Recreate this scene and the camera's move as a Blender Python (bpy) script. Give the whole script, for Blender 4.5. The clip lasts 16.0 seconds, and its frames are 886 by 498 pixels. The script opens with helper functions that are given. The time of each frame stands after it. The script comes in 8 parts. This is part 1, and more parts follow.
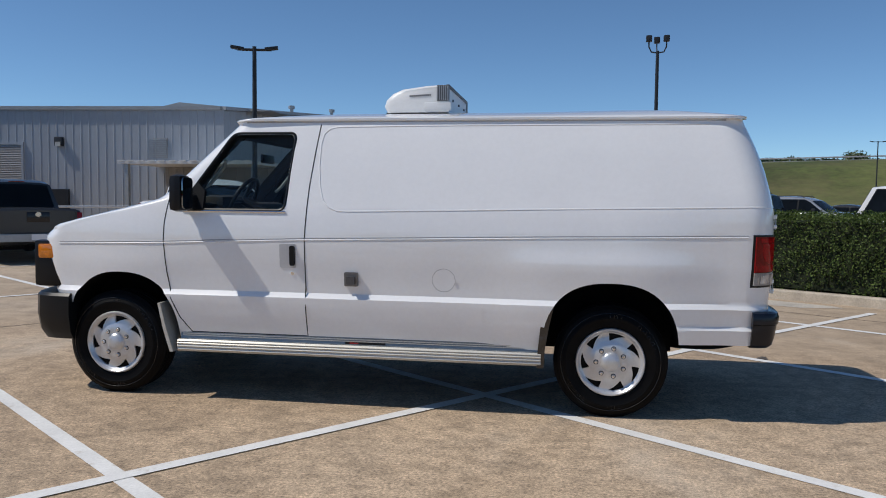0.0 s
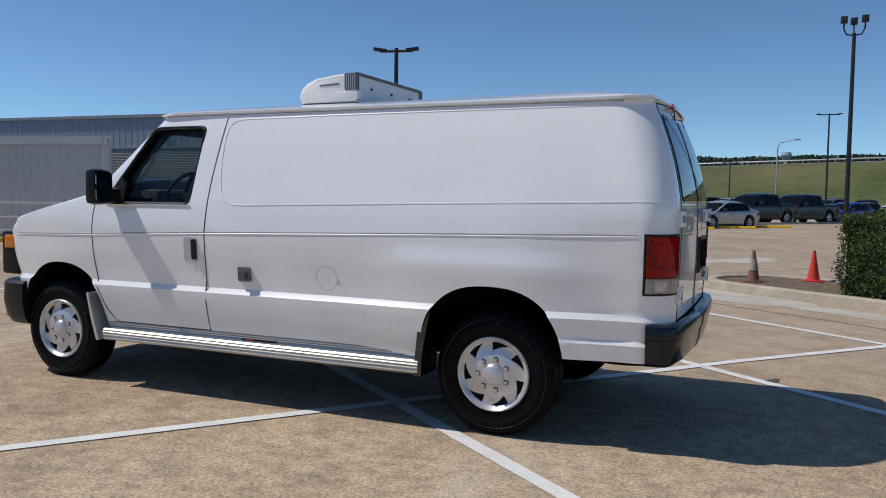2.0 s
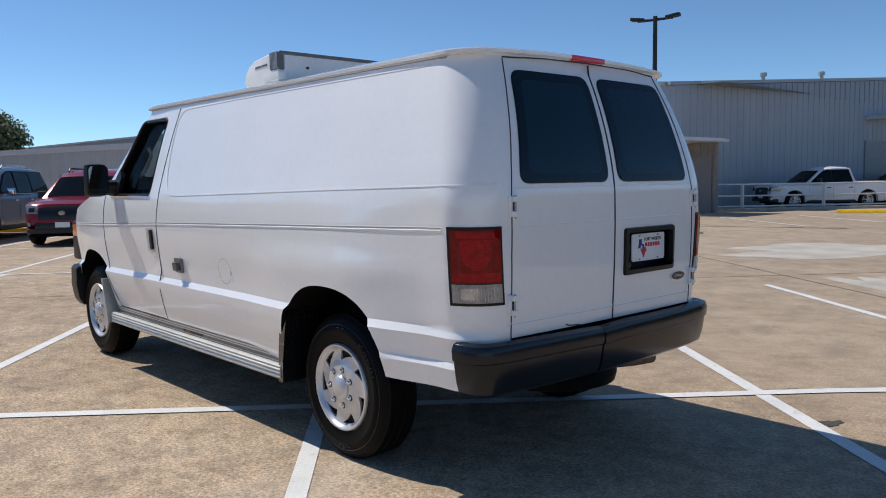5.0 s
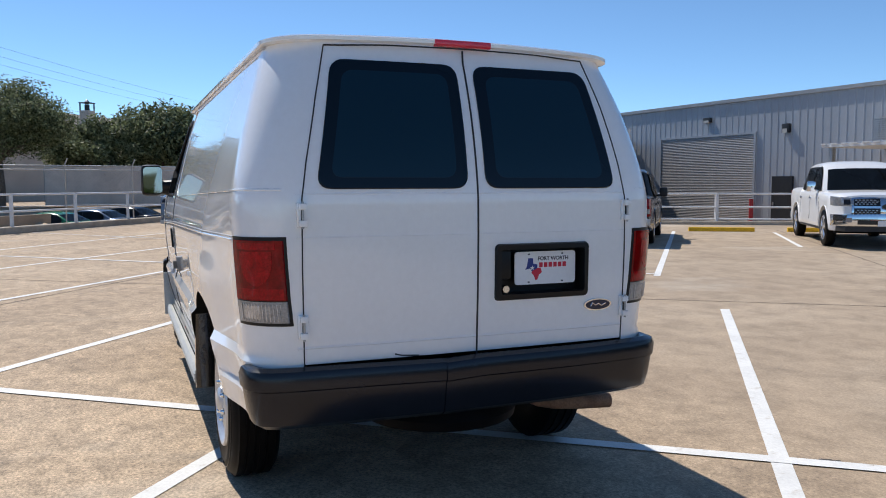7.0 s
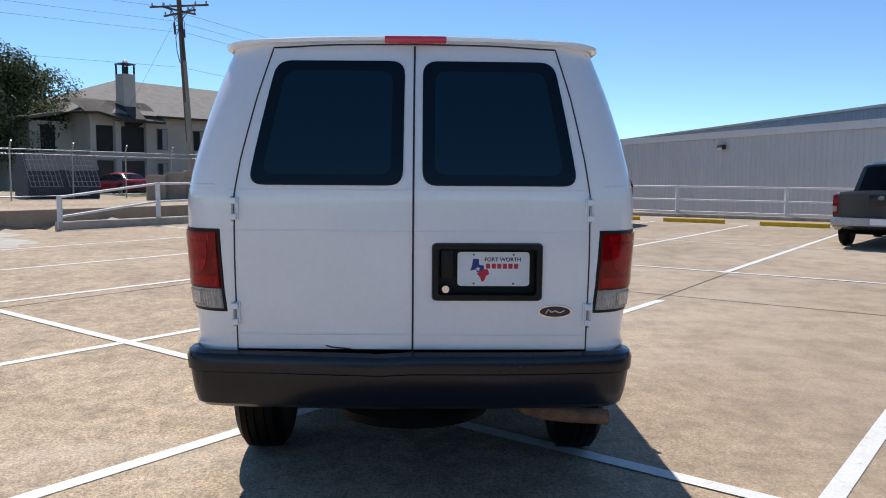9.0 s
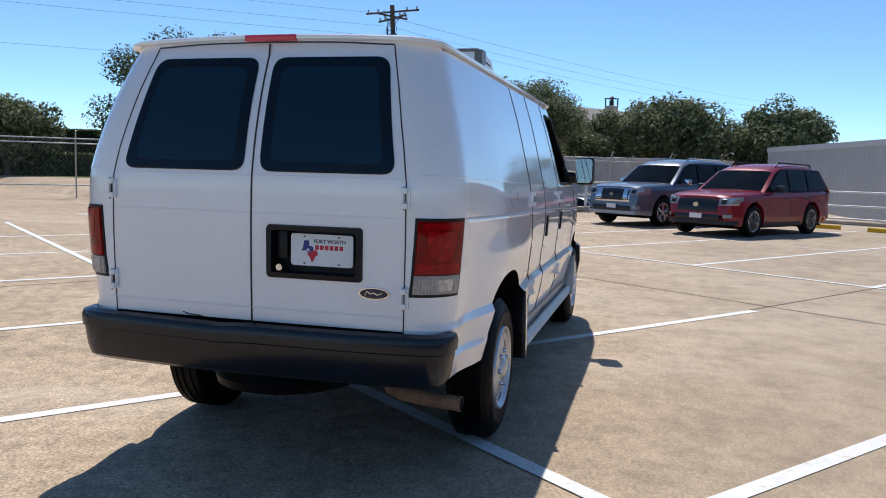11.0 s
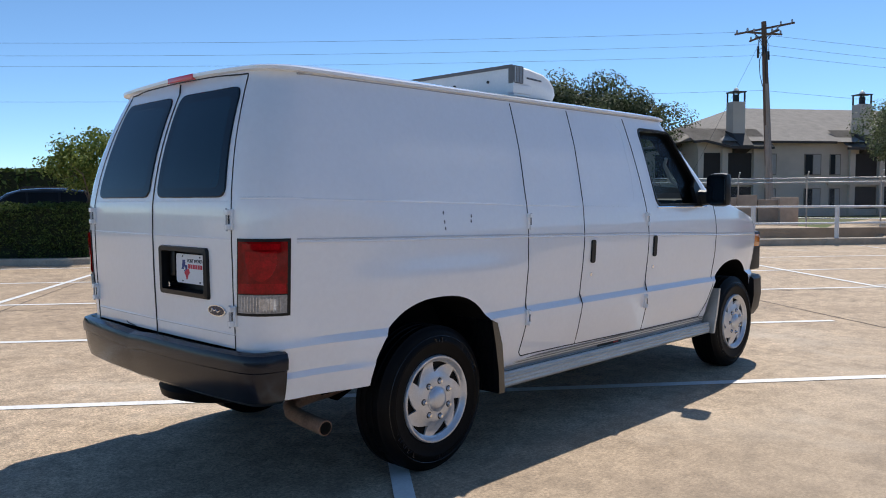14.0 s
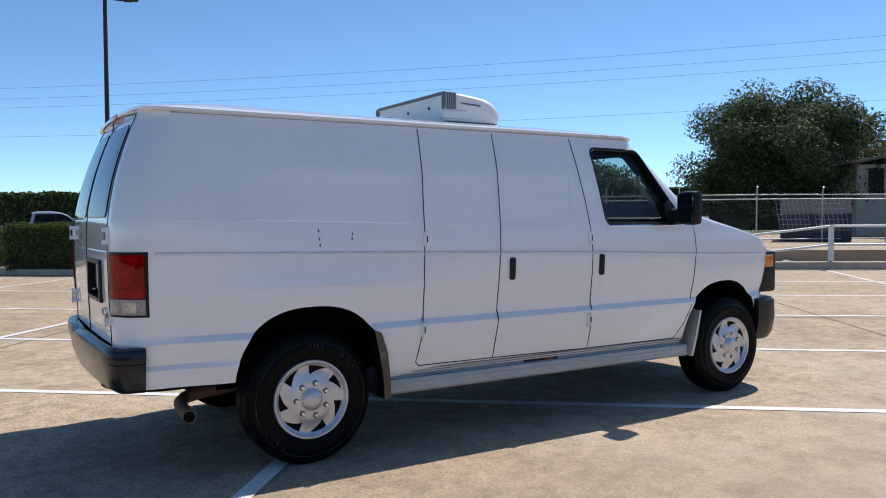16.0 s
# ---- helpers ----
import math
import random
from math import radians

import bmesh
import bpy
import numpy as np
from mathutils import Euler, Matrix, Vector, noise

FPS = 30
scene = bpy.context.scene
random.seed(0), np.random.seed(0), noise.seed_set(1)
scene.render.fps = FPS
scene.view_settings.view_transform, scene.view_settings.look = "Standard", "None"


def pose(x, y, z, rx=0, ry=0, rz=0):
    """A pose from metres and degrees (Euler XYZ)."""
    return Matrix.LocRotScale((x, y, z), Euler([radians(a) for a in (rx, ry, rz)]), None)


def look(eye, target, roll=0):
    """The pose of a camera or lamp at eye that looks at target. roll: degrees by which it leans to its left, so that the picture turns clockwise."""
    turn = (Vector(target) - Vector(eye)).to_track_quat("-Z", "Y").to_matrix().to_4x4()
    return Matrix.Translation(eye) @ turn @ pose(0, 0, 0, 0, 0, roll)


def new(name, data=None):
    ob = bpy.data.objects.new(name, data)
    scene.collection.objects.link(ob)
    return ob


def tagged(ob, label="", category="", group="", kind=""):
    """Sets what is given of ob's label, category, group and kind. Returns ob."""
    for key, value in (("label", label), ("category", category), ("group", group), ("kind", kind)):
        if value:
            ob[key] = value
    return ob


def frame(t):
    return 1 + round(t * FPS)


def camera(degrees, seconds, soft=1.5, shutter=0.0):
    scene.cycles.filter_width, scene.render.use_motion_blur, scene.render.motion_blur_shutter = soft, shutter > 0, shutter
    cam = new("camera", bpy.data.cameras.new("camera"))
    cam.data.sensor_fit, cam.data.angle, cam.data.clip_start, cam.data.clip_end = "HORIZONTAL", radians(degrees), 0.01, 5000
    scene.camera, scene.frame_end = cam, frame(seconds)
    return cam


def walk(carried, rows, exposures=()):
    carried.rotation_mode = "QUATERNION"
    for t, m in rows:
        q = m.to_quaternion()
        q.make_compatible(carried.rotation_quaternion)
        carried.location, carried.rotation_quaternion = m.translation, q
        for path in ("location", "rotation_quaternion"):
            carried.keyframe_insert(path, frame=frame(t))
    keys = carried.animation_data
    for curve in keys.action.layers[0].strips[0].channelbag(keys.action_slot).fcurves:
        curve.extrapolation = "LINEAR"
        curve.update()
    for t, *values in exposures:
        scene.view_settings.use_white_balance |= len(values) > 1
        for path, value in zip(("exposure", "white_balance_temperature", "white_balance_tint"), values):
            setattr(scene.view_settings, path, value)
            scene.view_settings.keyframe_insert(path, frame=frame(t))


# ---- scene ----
cam = camera(58.3, 16.0, soft=1.0)
PATH = [
    (0, (-0.269, -6.145, 1.421), (-0.587, -4.174, 1.298), 0.6),
    (0.5, (0.243, -6.038, 1.41), (-0.193, -4.09, 1.285), 0.5),
    (1, (0.722, -5.846, 1.401), (0.163, -3.93, 1.274), 0.5),
    (1.5, (1.154, -5.549, 1.406), (0.473, -3.673, 1.277), 0.5),
    (2, (1.581, -5.23, 1.406), (0.777, -3.403, 1.276), 0.7),
    (2.5, (1.955, -4.881, 1.398), (1.03, -3.113, 1.27), 0.8),
    (3, (2.35, -4.532, 1.399), (1.304, -2.833, 1.272), 0.8),
    (3.5, (2.629, -4.141, 1.393), (1.468, -2.517, 1.265), 0.8),
    (4, (2.882, -3.776, 1.392), (1.612, -2.237, 1.259), 0.5),
    (4.2, (2.964, -3.692, 1.424), (1.663, -2.18, 1.274), 0.1),
    (6.3, (3.758, -1.945, 1.411), (2.014, -0.979, 1.256), -0.4),
    (6.5, (3.792, -1.782, 1.418), (2.027, -0.855, 1.262), -0.3),
    (7, (3.93, -1.319, 1.415), (2.082, -0.569, 1.252), -0.1),
    (7.5, (4.052, -0.856, 1.422), (2.139, -0.301, 1.252), 0.1),
    (8, (4.101, -0.465, 1.423), (2.141, -0.107, 1.244), 0.2),
    (8.5, (4.109, -0.168, 1.429), (2.125, 0.007, 1.245), 0.3),
    (9, (4.179, 0.083, 1.444), (2.188, 0.113, 1.256), 0.4),
    (9.5, (4.214, 0.384, 1.423), (2.226, 0.28, 1.234), 0.5),
    (10, (4.223, 0.811, 1.41), (2.245, 0.58, 1.222), 0.5),
    (10.2, (4.24, 1.005, 1.426), (2.27, 0.721, 1.231), 0.9),
    (12.3, (3.659, 2.765, 1.394), (1.908, 1.81, 1.233), 1.0),
    (12.5, (3.554, 2.907, 1.388), (1.84, 1.889, 1.227), 1.0),
    (13, (3.29, 3.183, 1.373), (1.67, 2.02, 1.219), 0.6),
    (13.5, (3.037, 3.422, 1.368), (1.513, 2.135, 1.228), 0.1),
    (14, (2.839, 3.75, 1.386), (1.406, 2.361, 1.261), -0.2),
    (14.5, (2.619, 4.065, 1.373), (1.276, 2.588, 1.26), -0.2),
    (15, (2.35, 4.436, 1.389), (1.1, 2.878, 1.283), -0.1),
    (15.5, (2.039, 4.817, 1.39), (0.892, 3.181, 1.296), -0.1),
    (16, (1.654, 5.121, 1.384), (0.621, 3.411, 1.307), -0.3),
]
walk(cam, [(t, look(eye, target, roll)) for t, eye, target, roll in PATH], [(0, -0.36), (4.2, -0.27), (6.5, 0.12), (9, 0.16), (16, 0.17)])

# ---- world, sun ----
LIGHT = Vector((0.69, 0.235, -1.0)).normalized()
world = bpy.data.worlds.new("world")
scene.world = world
world.use_nodes = True
wn, wl = world.node_tree.nodes, world.node_tree.links
sky = wn.new("ShaderNodeTexSky")
sky.sky_type, sky.sun_disc = "NISHITA", False
sky.sun_elevation = math.asin(-LIGHT.z)
sky.sun_rotation = math.atan2(-LIGHT.x, -LIGHT.y)
sky.altitude, sky.air_density, sky.dust_density, sky.ozone_density = 200, 0.64, 0.0, 5.8
deep = wn.new("ShaderNodeHueSaturation")
deep.inputs["Saturation"].default_value = 1.0
wl.new(sky.outputs[0], deep.inputs["Color"])
tint = wn.new("ShaderNodeMix")
tint.data_type, tint.blend_type = "RGBA", "MULTIPLY"
tint.inputs["Factor"].default_value = 1.0
tint.inputs["B"].default_value = (0.90, 1.0, 0.98, 1.0)
wl.new(deep.outputs[0], tint.inputs["A"])
wl.new(tint.outputs["Result"], wn["Background"].inputs[0])
wn["Background"].inputs[1].default_value = 0.142
sun = new("sun", bpy.data.lights.new("sun", "SUN"))
sun.data.energy, sun.data.angle, sun.data.color = 4.1, radians(0.55), (1.0, 0.95, 0.88)
sun.rotation_mode = "QUATERNION"
sun.rotation_quaternion = LIGHT.to_track_quat("-Z", "Y")

# ---- materials ----
MATS = {}


def ramp(nt, src, stops):
    n = nt.nodes.new("ShaderNodeValToRGB")
    while len(n.color_ramp.elements) < len(stops):
        n.color_ramp.elements.new(0.5)
    for e, (p, c) in zip(n.color_ramp.elements, stops):
        e.position, e.color = p, (*c, 1) if len(c) == 3 else c
    nt.links.new(src, n.inputs[0])
    return n.outputs[0]


def noise_tex(nt, scale, detail=4, rough=0.6, coord="Object", stretch=(1, 1, 1), kind="ShaderNodeTexNoise"):
    tc, mp = nt.nodes.new("ShaderNodeTexCoord"), nt.nodes.new("ShaderNodeMapping")
    mp.inputs["Scale"].default_value = stretch
    nt.links.new(tc.outputs[coord], mp.inputs[0])
    n = nt.nodes.new(kind)
    n.inputs["Scale"].default_value = scale
    if kind == "ShaderNodeTexNoise":
        n.inputs["Detail"].default_value, n.inputs["Roughness"].default_value = detail, rough
    nt.links.new(mp.outputs[0], n.inputs["Vector"])
    return n.outputs[0] if kind == "ShaderNodeTexNoise" else n.outputs["Distance"]


def mix(nt, a, b, fac, mode="MIX"):
    n = nt.nodes.new("ShaderNodeMix")
    n.data_type, n.blend_type = "RGBA", mode
    for sock, v in ((n.inputs[6], a), (n.inputs[7], b), (n.inputs[0], fac)):
        if hasattr(v, "is_output"):
            nt.links.new(v, sock)
        else:
            sock.default_value = v if isinstance(v, (int, float)) else (*v, 1)
    return n.outputs[2]


def mat(name, col, rough=0.5, metal=0.0, var=0.12, scale=6.0, fine=60.0, bump=0.0, coat=0.0, spec=0.5, rnd=0.0, stretch=(1, 1, 1), emit=None, dirt=None):
    """A procedural surface: base colour with broad and fine variation, and fine relief."""
    if name in MATS:
        return MATS[name]
    m = bpy.data.materials.new(name)
    m.use_nodes = True
    nt = m.node_tree
    p = nt.nodes["Principled BSDF"]
    c = col
    if var > 0:
        broad = ramp(nt, noise_tex(nt, scale, 5, 0.6, stretch=stretch), [(0.3, (1 - var,) * 3), (0.7, (1 + var * 0.5,) * 3)])
        c = mix(nt, col, broad, 1.0, "MULTIPLY")
        grain = ramp(nt, noise_tex(nt, fine, 3, 0.7, stretch=stretch), [(0.35, (1 - var * 0.7,) * 3), (0.65, (1 + var * 0.3,) * 3)])
        c = mix(nt, c, grain, 1.0, "MULTIPLY")
    if dirt:
        dcol, dscale, lo, hi = dirt
        f = ramp(nt, noise_tex(nt, dscale, 6, 0.7), [(lo, (0, 0, 0)), (hi, (1, 1, 1))])
        c = mix(nt, c, dcol, f)
    if rnd > 0:
        oi = nt.nodes.new("ShaderNodeObjectInfo")
        r = ramp(nt, oi.outputs["Random"], [(0, (1 - rnd,) * 3), (1, (1 + rnd * 0.4,) * 3)])
        c = mix(nt, c, r, 1.0, "MULTIPLY")
    if hasattr(c, "is_output"):
        nt.links.new(c, p.inputs["Base Color"])
    else:
        p.inputs["Base Color"].default_value = (*c, 1)
    p.inputs["Roughness"].default_value, p.inputs["Metallic"].default_value = rough, metal
    p.inputs["Specular IOR Level"].default_value, p.inputs["Coat Weight"].default_value = spec, coat
    p.inputs["Coat Roughness"].default_value = 0.04
    if bump > 0:
        b = nt.nodes.new("ShaderNodeBump")
        b.inputs["Strength"].default_value, b.inputs["Distance"].default_value = min(1.0, bump * 20), bump
        nt.links.new(noise_tex(nt, fine, 4, 0.7, stretch=stretch), b.inputs["Height"])
        nt.links.new(b.outputs[0], p.inputs["Normal"])
    if emit:
        p.inputs["Emission Color"].default_value, p.inputs["Emission Strength"].default_value = (*col, 1), emit
    MATS[name] = m
    return m


def glass(name, col, rough=0.02, clear=0.0):
    """A pane: dark tinted gloss, letting part of the light through where clear is above 0."""
    if name in MATS:
        return MATS[name]
    m = bpy.data.materials.new(name)
    m.use_nodes = True
    nt = m.node_tree
    p = nt.nodes["Principled BSDF"]
    p.inputs["Base Color"].default_value, p.inputs["Roughness"].default_value = (*col, 1), rough
    p.inputs["IOR"].default_value = 1.5
    p.inputs["Specular IOR Level"].default_value = 0.3
    gloss = 0.035
    if clear > 0:
        t, x = nt.nodes.new("ShaderNodeBsdfTransparent"), nt.nodes.new("ShaderNodeMixShader")
        g = nt.nodes.new("ShaderNodeBsdfGlossy")
        g.inputs["Roughness"].default_value = rough
        t.inputs[0].default_value = (*[clear * (0.5 + k) for k in col], 1)
        x.inputs[0].default_value = gloss
        nt.links.new(t.outputs[0], x.inputs[1])
        nt.links.new(g.outputs[0], x.inputs[2])
        nt.links.new(x.outputs[0], nt.nodes["Material Output"].inputs[0])
    MATS[name] = m
    return m


def leaf_mat(name, dark, light, thin=0.25):
    if name in MATS:
        return MATS[name]
    m = bpy.data.materials.new(name)
    m.use_nodes = True
    nt = m.node_tree
    p = nt.nodes["Principled BSDF"]
    g = nt.nodes.new("ShaderNodeNewGeometry")
    c = ramp(nt, g.outputs["Random Per Island"], [(0.0, dark), (0.75, light), (1.0, [min(1, k * 1.5) for k in light])])
    nt.links.new(c, p.inputs["Base Color"])
    p.inputs["Roughness"].default_value = 0.6
    p.inputs["Specular IOR Level"].default_value = 0.2
    t, x = nt.nodes.new("ShaderNodeBsdfTranslucent"), nt.nodes.new("ShaderNodeMixShader")
    nt.links.new(c, t.inputs[0])
    x.inputs[0].default_value = thin
    nt.links.new(p.outputs[0], x.inputs[1])
    nt.links.new(t.outputs[0], x.inputs[2])
    nt.links.new(x.outputs[0], nt.nodes["Material Output"].inputs[0])
    MATS[name] = m
    return m


WHITE = mat("van_paint", (0.90, 0.90, 0.90), 0.24, var=0.025, scale=2.2, fine=35, coat=1.0, dirt=((0.66, 0.64, 0.60), 1.6, 0.66, 0.95))
BLACK = mat("black_plastic", (0.007, 0.0075, 0.009), 0.4, var=0.25, scale=9, fine=220, bump=0.0012, spec=0.3)
BUMPER = mat("bumper_black", (0.006, 0.009, 0.017), 0.21, var=0.3, scale=5, fine=150, bump=0.0003, spec=0.42)
RUBBER = mat("tyre_rubber", (0.0045, 0.0045, 0.005), 0.5, var=0.35, scale=12, fine=160, bump=0.001, spec=0.1)
RUBBER2 = mat("tyre_mark", (0.02, 0.02, 0.021), 0.25, var=0.3, scale=40, spec=0.6)
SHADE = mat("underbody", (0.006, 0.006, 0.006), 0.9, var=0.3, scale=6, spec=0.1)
SEAM = mat("panel_gap", (0.03, 0.03, 0.032), 0.7, var=0.2)
SILVER = mat("wheel_silver", (0.66, 0.67, 0.69), 0.3, 0.55, var=0.1, scale=14, fine=120)
CHROME = mat("chrome", (0.75, 0.76, 0.78), 0.1, 1.0, var=0.06)
ALU = mat("aluminium", (0.66, 0.65, 0.62), 0.35, 0.7, var=0.14, scale=5, fine=90, stretch=(0.15, 1, 1))
GLOSSBLACK = mat("gloss_black_plastic", (0.009, 0.009, 0.01), 0.16, var=0.25, scale=9, fine=160, bump=0.0008, coat=1.0)
CREAM = mat("board_edge", (0.62, 0.60, 0.54), 0.4, 0.3, var=0.12, scale=5, fine=80)
RUST = mat("rusty_pipe", (0.32, 0.18, 0.11), 0.75, 0.2, var=0.35, scale=14, fine=120, bump=0.002)
TRIM = mat("cab_trim", (0.022, 0.022, 0.024), 0.75, var=0.12, scale=8, fine=160, bump=0.0008)
REDLENS = mat("red_lens", (0.25, 0.001, 0.004), 0.05, var=0.35, scale=18, fine=90, spec=0.3)
CLEARLENS = mat("clear_lens", (0.34, 0.33, 0.32), 0.12, var=0.3, scale=20, fine=110, coat=0.7)
REDLENS2 = mat("red_cell", (0.38, 0.002, 0.007), 0.05, var=0.35, scale=30, fine=120, spec=0.3)
CLEARLENS2 = mat("reflector_cell", (0.62, 0.61, 0.6), 0.08, 0.4, var=0.3, scale=24, fine=110, coat=0.7)
AMBER = mat("amber_lens", (0.75, 0.22, 0.01), 0.12, var=0.2, scale=25, coat=0.6)
TINT = glass("tinted_glass", (0.003, 0.009, 0.016), 0.03)
TINT2 = glass("tinted_pane", (0.004, 0.024, 0.042), 0.05)
WINDOW = glass("cab_glass", (0.31, 0.40, 0.385), 0.01, 0.8)
ALU2 = mat("aluminium_dark", (0.30, 0.30, 0.30), 0.28, 0.9, var=0.2, scale=5, fine=90, stretch=(0.15, 1, 1))
MIRROR = mat("mirror_glass", (0.26, 0.28, 0.30), 0.03, 1.0, var=0.0)


def lot_material():
    m = bpy.data.materials.new("lot_concrete")
    m.use_nodes = True
    nt = m.node_tree
    p = nt.nodes["Principled BSDF"]
    big = ramp(nt, noise_tex(nt, 0.22, 6, 0.65), [(0.3, (0.33, 0.238, 0.155)), (0.5, (0.408, 0.302, 0.20)), (0.72, (0.475, 0.365, 0.255))])
    mid = ramp(nt, noise_tex(nt, 2.2, 7, 0.75), [(0.3, (0.66,) * 3), (0.52, (1.0,) * 3), (0.72, (1.2,) * 3)])
    patchy = ramp(nt, noise_tex(nt, 8, 6, 0.8), [(0.34, (0.64,) * 3), (0.5, (1.0,) * 3), (0.68, (1.3,) * 3)])
    coarse = ramp(nt, noise_tex(nt, 52, 4, 0.85), [(0.32, (0.34,) * 3), (0.48, (1.0,) * 3), (0.68, (1.75,) * 3)])
    fine = ramp(nt, noise_tex(nt, 48, 4, 0.85), [(0.33, (0.72,) * 3), (0.5, (1.0,) * 3), (0.68, (1.26,) * 3)])
    # the pour beyond the van's right side is trowelled smoother and greyer
    geo, xyz = nt.nodes.new("ShaderNodeNewGeometry"), nt.nodes.new("ShaderNodeSeparateXYZ")
    nt.links.new(geo.outputs["Position"], xyz.inputs[0])
    rng_ = nt.nodes.new("ShaderNodeMapRange")
    rng_.inputs["From Min"].default_value, rng_.inputs["From Max"].default_value = 0.5, 3.2
    nt.links.new(xyz.outputs["Y"], rng_.inputs["Value"])
    smooth_ = rng_.outputs[0]
    grit = mix(nt, mix(nt, coarse, patchy, 1.0, "MULTIPLY"), fine, smooth_)
    grey = mix(nt, (1.0, 1.0, 1.0), (1.0, 1.04, 1.10), smooth_)
    big = mix(nt, big, grey, 1.0, "MULTIPLY")
    stain = ramp(nt, noise_tex(nt, 0.9, 7, 0.75, stretch=(1, 1.6, 1)), [(0.62, (0, 0, 0)), (0.8, (1, 1, 1))])
    pale = ramp(nt, noise_tex(nt, 0.35, 5, 0.6, stretch=(1.3, 0.8, 1)), [(0.58, (0, 0, 0)), (0.75, (1, 1, 1))])
    c = mix(nt, mix(nt, big, mid, 1.0, "MULTIPLY"), grit, 1.0, "MULTIPLY")
    sm = nt.nodes.new("ShaderNodeMath")
    sm.operation = "MULTIPLY"
    sm.inputs[1].default_value = 0.45
    nt.links.new(stain, sm.inputs[0])
    c = mix(nt, c, (0.15, 0.115, 0.085), sm.outputs[0])
    pm = nt.nodes.new("ShaderNodeMath")
    pm.operation = "MULTIPLY"
    pm.inputs[1].default_value = 0.5
    nt.links.new(pale, pm.inputs[0])
    c = mix(nt, c, (0.60, 0.53, 0.44), pm.outputs[0])
    nt.links.new(c, p.inputs["Base Color"])
    p.inputs["Roughness"].default_value = 0.85
    b = nt.nodes.new("ShaderNodeBump")
    b.inputs["Strength"].default_value, b.inputs["Distance"].default_value = 0.4, 0.004
    nt.links.new(noise_tex(nt, 90, 4, 0.8), b.inputs["Height"])
    nt.links.new(b.outputs[0], p.inputs["Normal"])
    return m


LOT = lot_material()
KERB = mat("kerb_concrete", (0.50, 0.43, 0.34), 0.85, var=0.25, scale=3, fine=45, bump=0.004)
STRIPE = mat("stripe_paint", (0.78, 0.77, 0.74), 0.7, var=0.12, scale=4, fine=60, dirt=((0.45, 0.38, 0.29), 9, 0.58, 0.78))
YELLOW = mat("yellow_paint", (0.90, 0.52, 0.015), 0.6, var=0.15, scale=6, fine=70, bump=0.003)
RAILW = mat("rail_paint", (0.72, 0.72, 0.72), 0.5, var=0.12, scale=6)
METALWALL = mat("wall_sheet", (0.38, 0.405, 0.445), 0.5, 0.15, var=0.09, scale=1.2, fine=14, stretch=(1, 1, 0.25), rnd=0.05)
ANNEXM = mat("annex_sheet", (0.52, 0.53, 0.54), 0.5, 0.1, var=0.08, scale=1.2, fine=14, stretch=(1, 1, 0.25), rnd=0.05)
SHUTTER = mat("shutter", (0.36, 0.35, 0.35), 0.55, 0.2, var=0.1, scale=3)
DARK = mat("dark_metal", (0.022, 0.024, 0.028), 0.5, 0.2, var=0.2, scale=5)
GALV = mat("galvanised", (0.42, 0.43, 0.44), 0.45, 0.6, var=0.15, scale=8)
WOODP = mat("pole_wood", (0.13, 0.09, 0.065), 0.85, var=0.35, scale=4, fine=40, bump=0.01, stretch=(6, 6, 0.4))
BARK = mat("bark", (0.16, 0.12, 0.09), 0.9, var=0.4, scale=5, fine=30, bump=0.02, stretch=(4, 4, 0.8))
STUCCO = mat("stucco", (0.620, 0.546, 0.459), 0.9, var=0.12, scale=0.6, fine=25)
ROOF = mat("shingles", (0.25, 0.225, 0.20), 0.9, var=0.2, scale=1.5, fine=12)
CONT = mat("container_paint", (0.62, 0.54, 0.47), 0.65, 0.1, var=0.2, scale=1.3, fine=20, dirt=((0.25, 0.14, 0.08), 3, 0.62, 0.8))
GRASS = mat("grass", (0.085, 0.112, 0.022), 0.9, var=0.5, scale=0.05, fine=0.6, dirt=((0.17, 0.145, 0.06), 0.03, 0.4, 0.75))
SOIL = mat("mulch", (0.20, 0.145, 0.095), 0.95, var=0.5, scale=8, fine=60, bump=0.02)
WALLTAN = mat("retaining_wall", (0.34, 0.27, 0.20), 0.85, var=0.2, scale=1.5, fine=25)
LEAF_H = leaf_mat("hedge_leaf", (0.012, 0.030, 0.006), (0.095, 0.135, 0.034))
LEAF_T = leaf_mat("oak_leaf", (0.04, 0.056, 0.024), (0.22, 0.25, 0.135), 0.36)
LEAF_D = leaf_mat("dark_oak_leaf", (0.020, 0.034, 0.014), (0.14, 0.165, 0.085), 0.3)
LEAF_M = leaf_mat("myrtle_leaf", (0.07, 0.12, 0.02), (0.2, 0.24, 0.06))

# ---- building blocks ----
CA, SA = math.cos(radians(54)), math.sin(radians(54))


def lot(u, v, z=0.0):
    """From the grid of the parking bays to the world."""
    return Vector((u * CA - v * SA, u * SA + v * CA, z))


def thing(name, label, category, at=(0, 0, 0), turn=0.0, group="", kind=""):
    e = new(name)
    e.matrix_basis = pose(*at, 0, 0, turn)
    return tagged(e, label, category, group, kind)


def link(name, me, material, parent=None, label="", smooth=35):
    for k in (material if isinstance(material, (list, tuple)) else [material]):
        me.materials.append(k)
    if smooth:
        me.polygons.foreach_set("use_smooth", [True] * len(me.polygons))
        me.set_sharp_from_angle(angle=radians(smooth))
    ob = new(name, me)
    if parent:
        ob.parent = parent
    return tagged(ob, label)


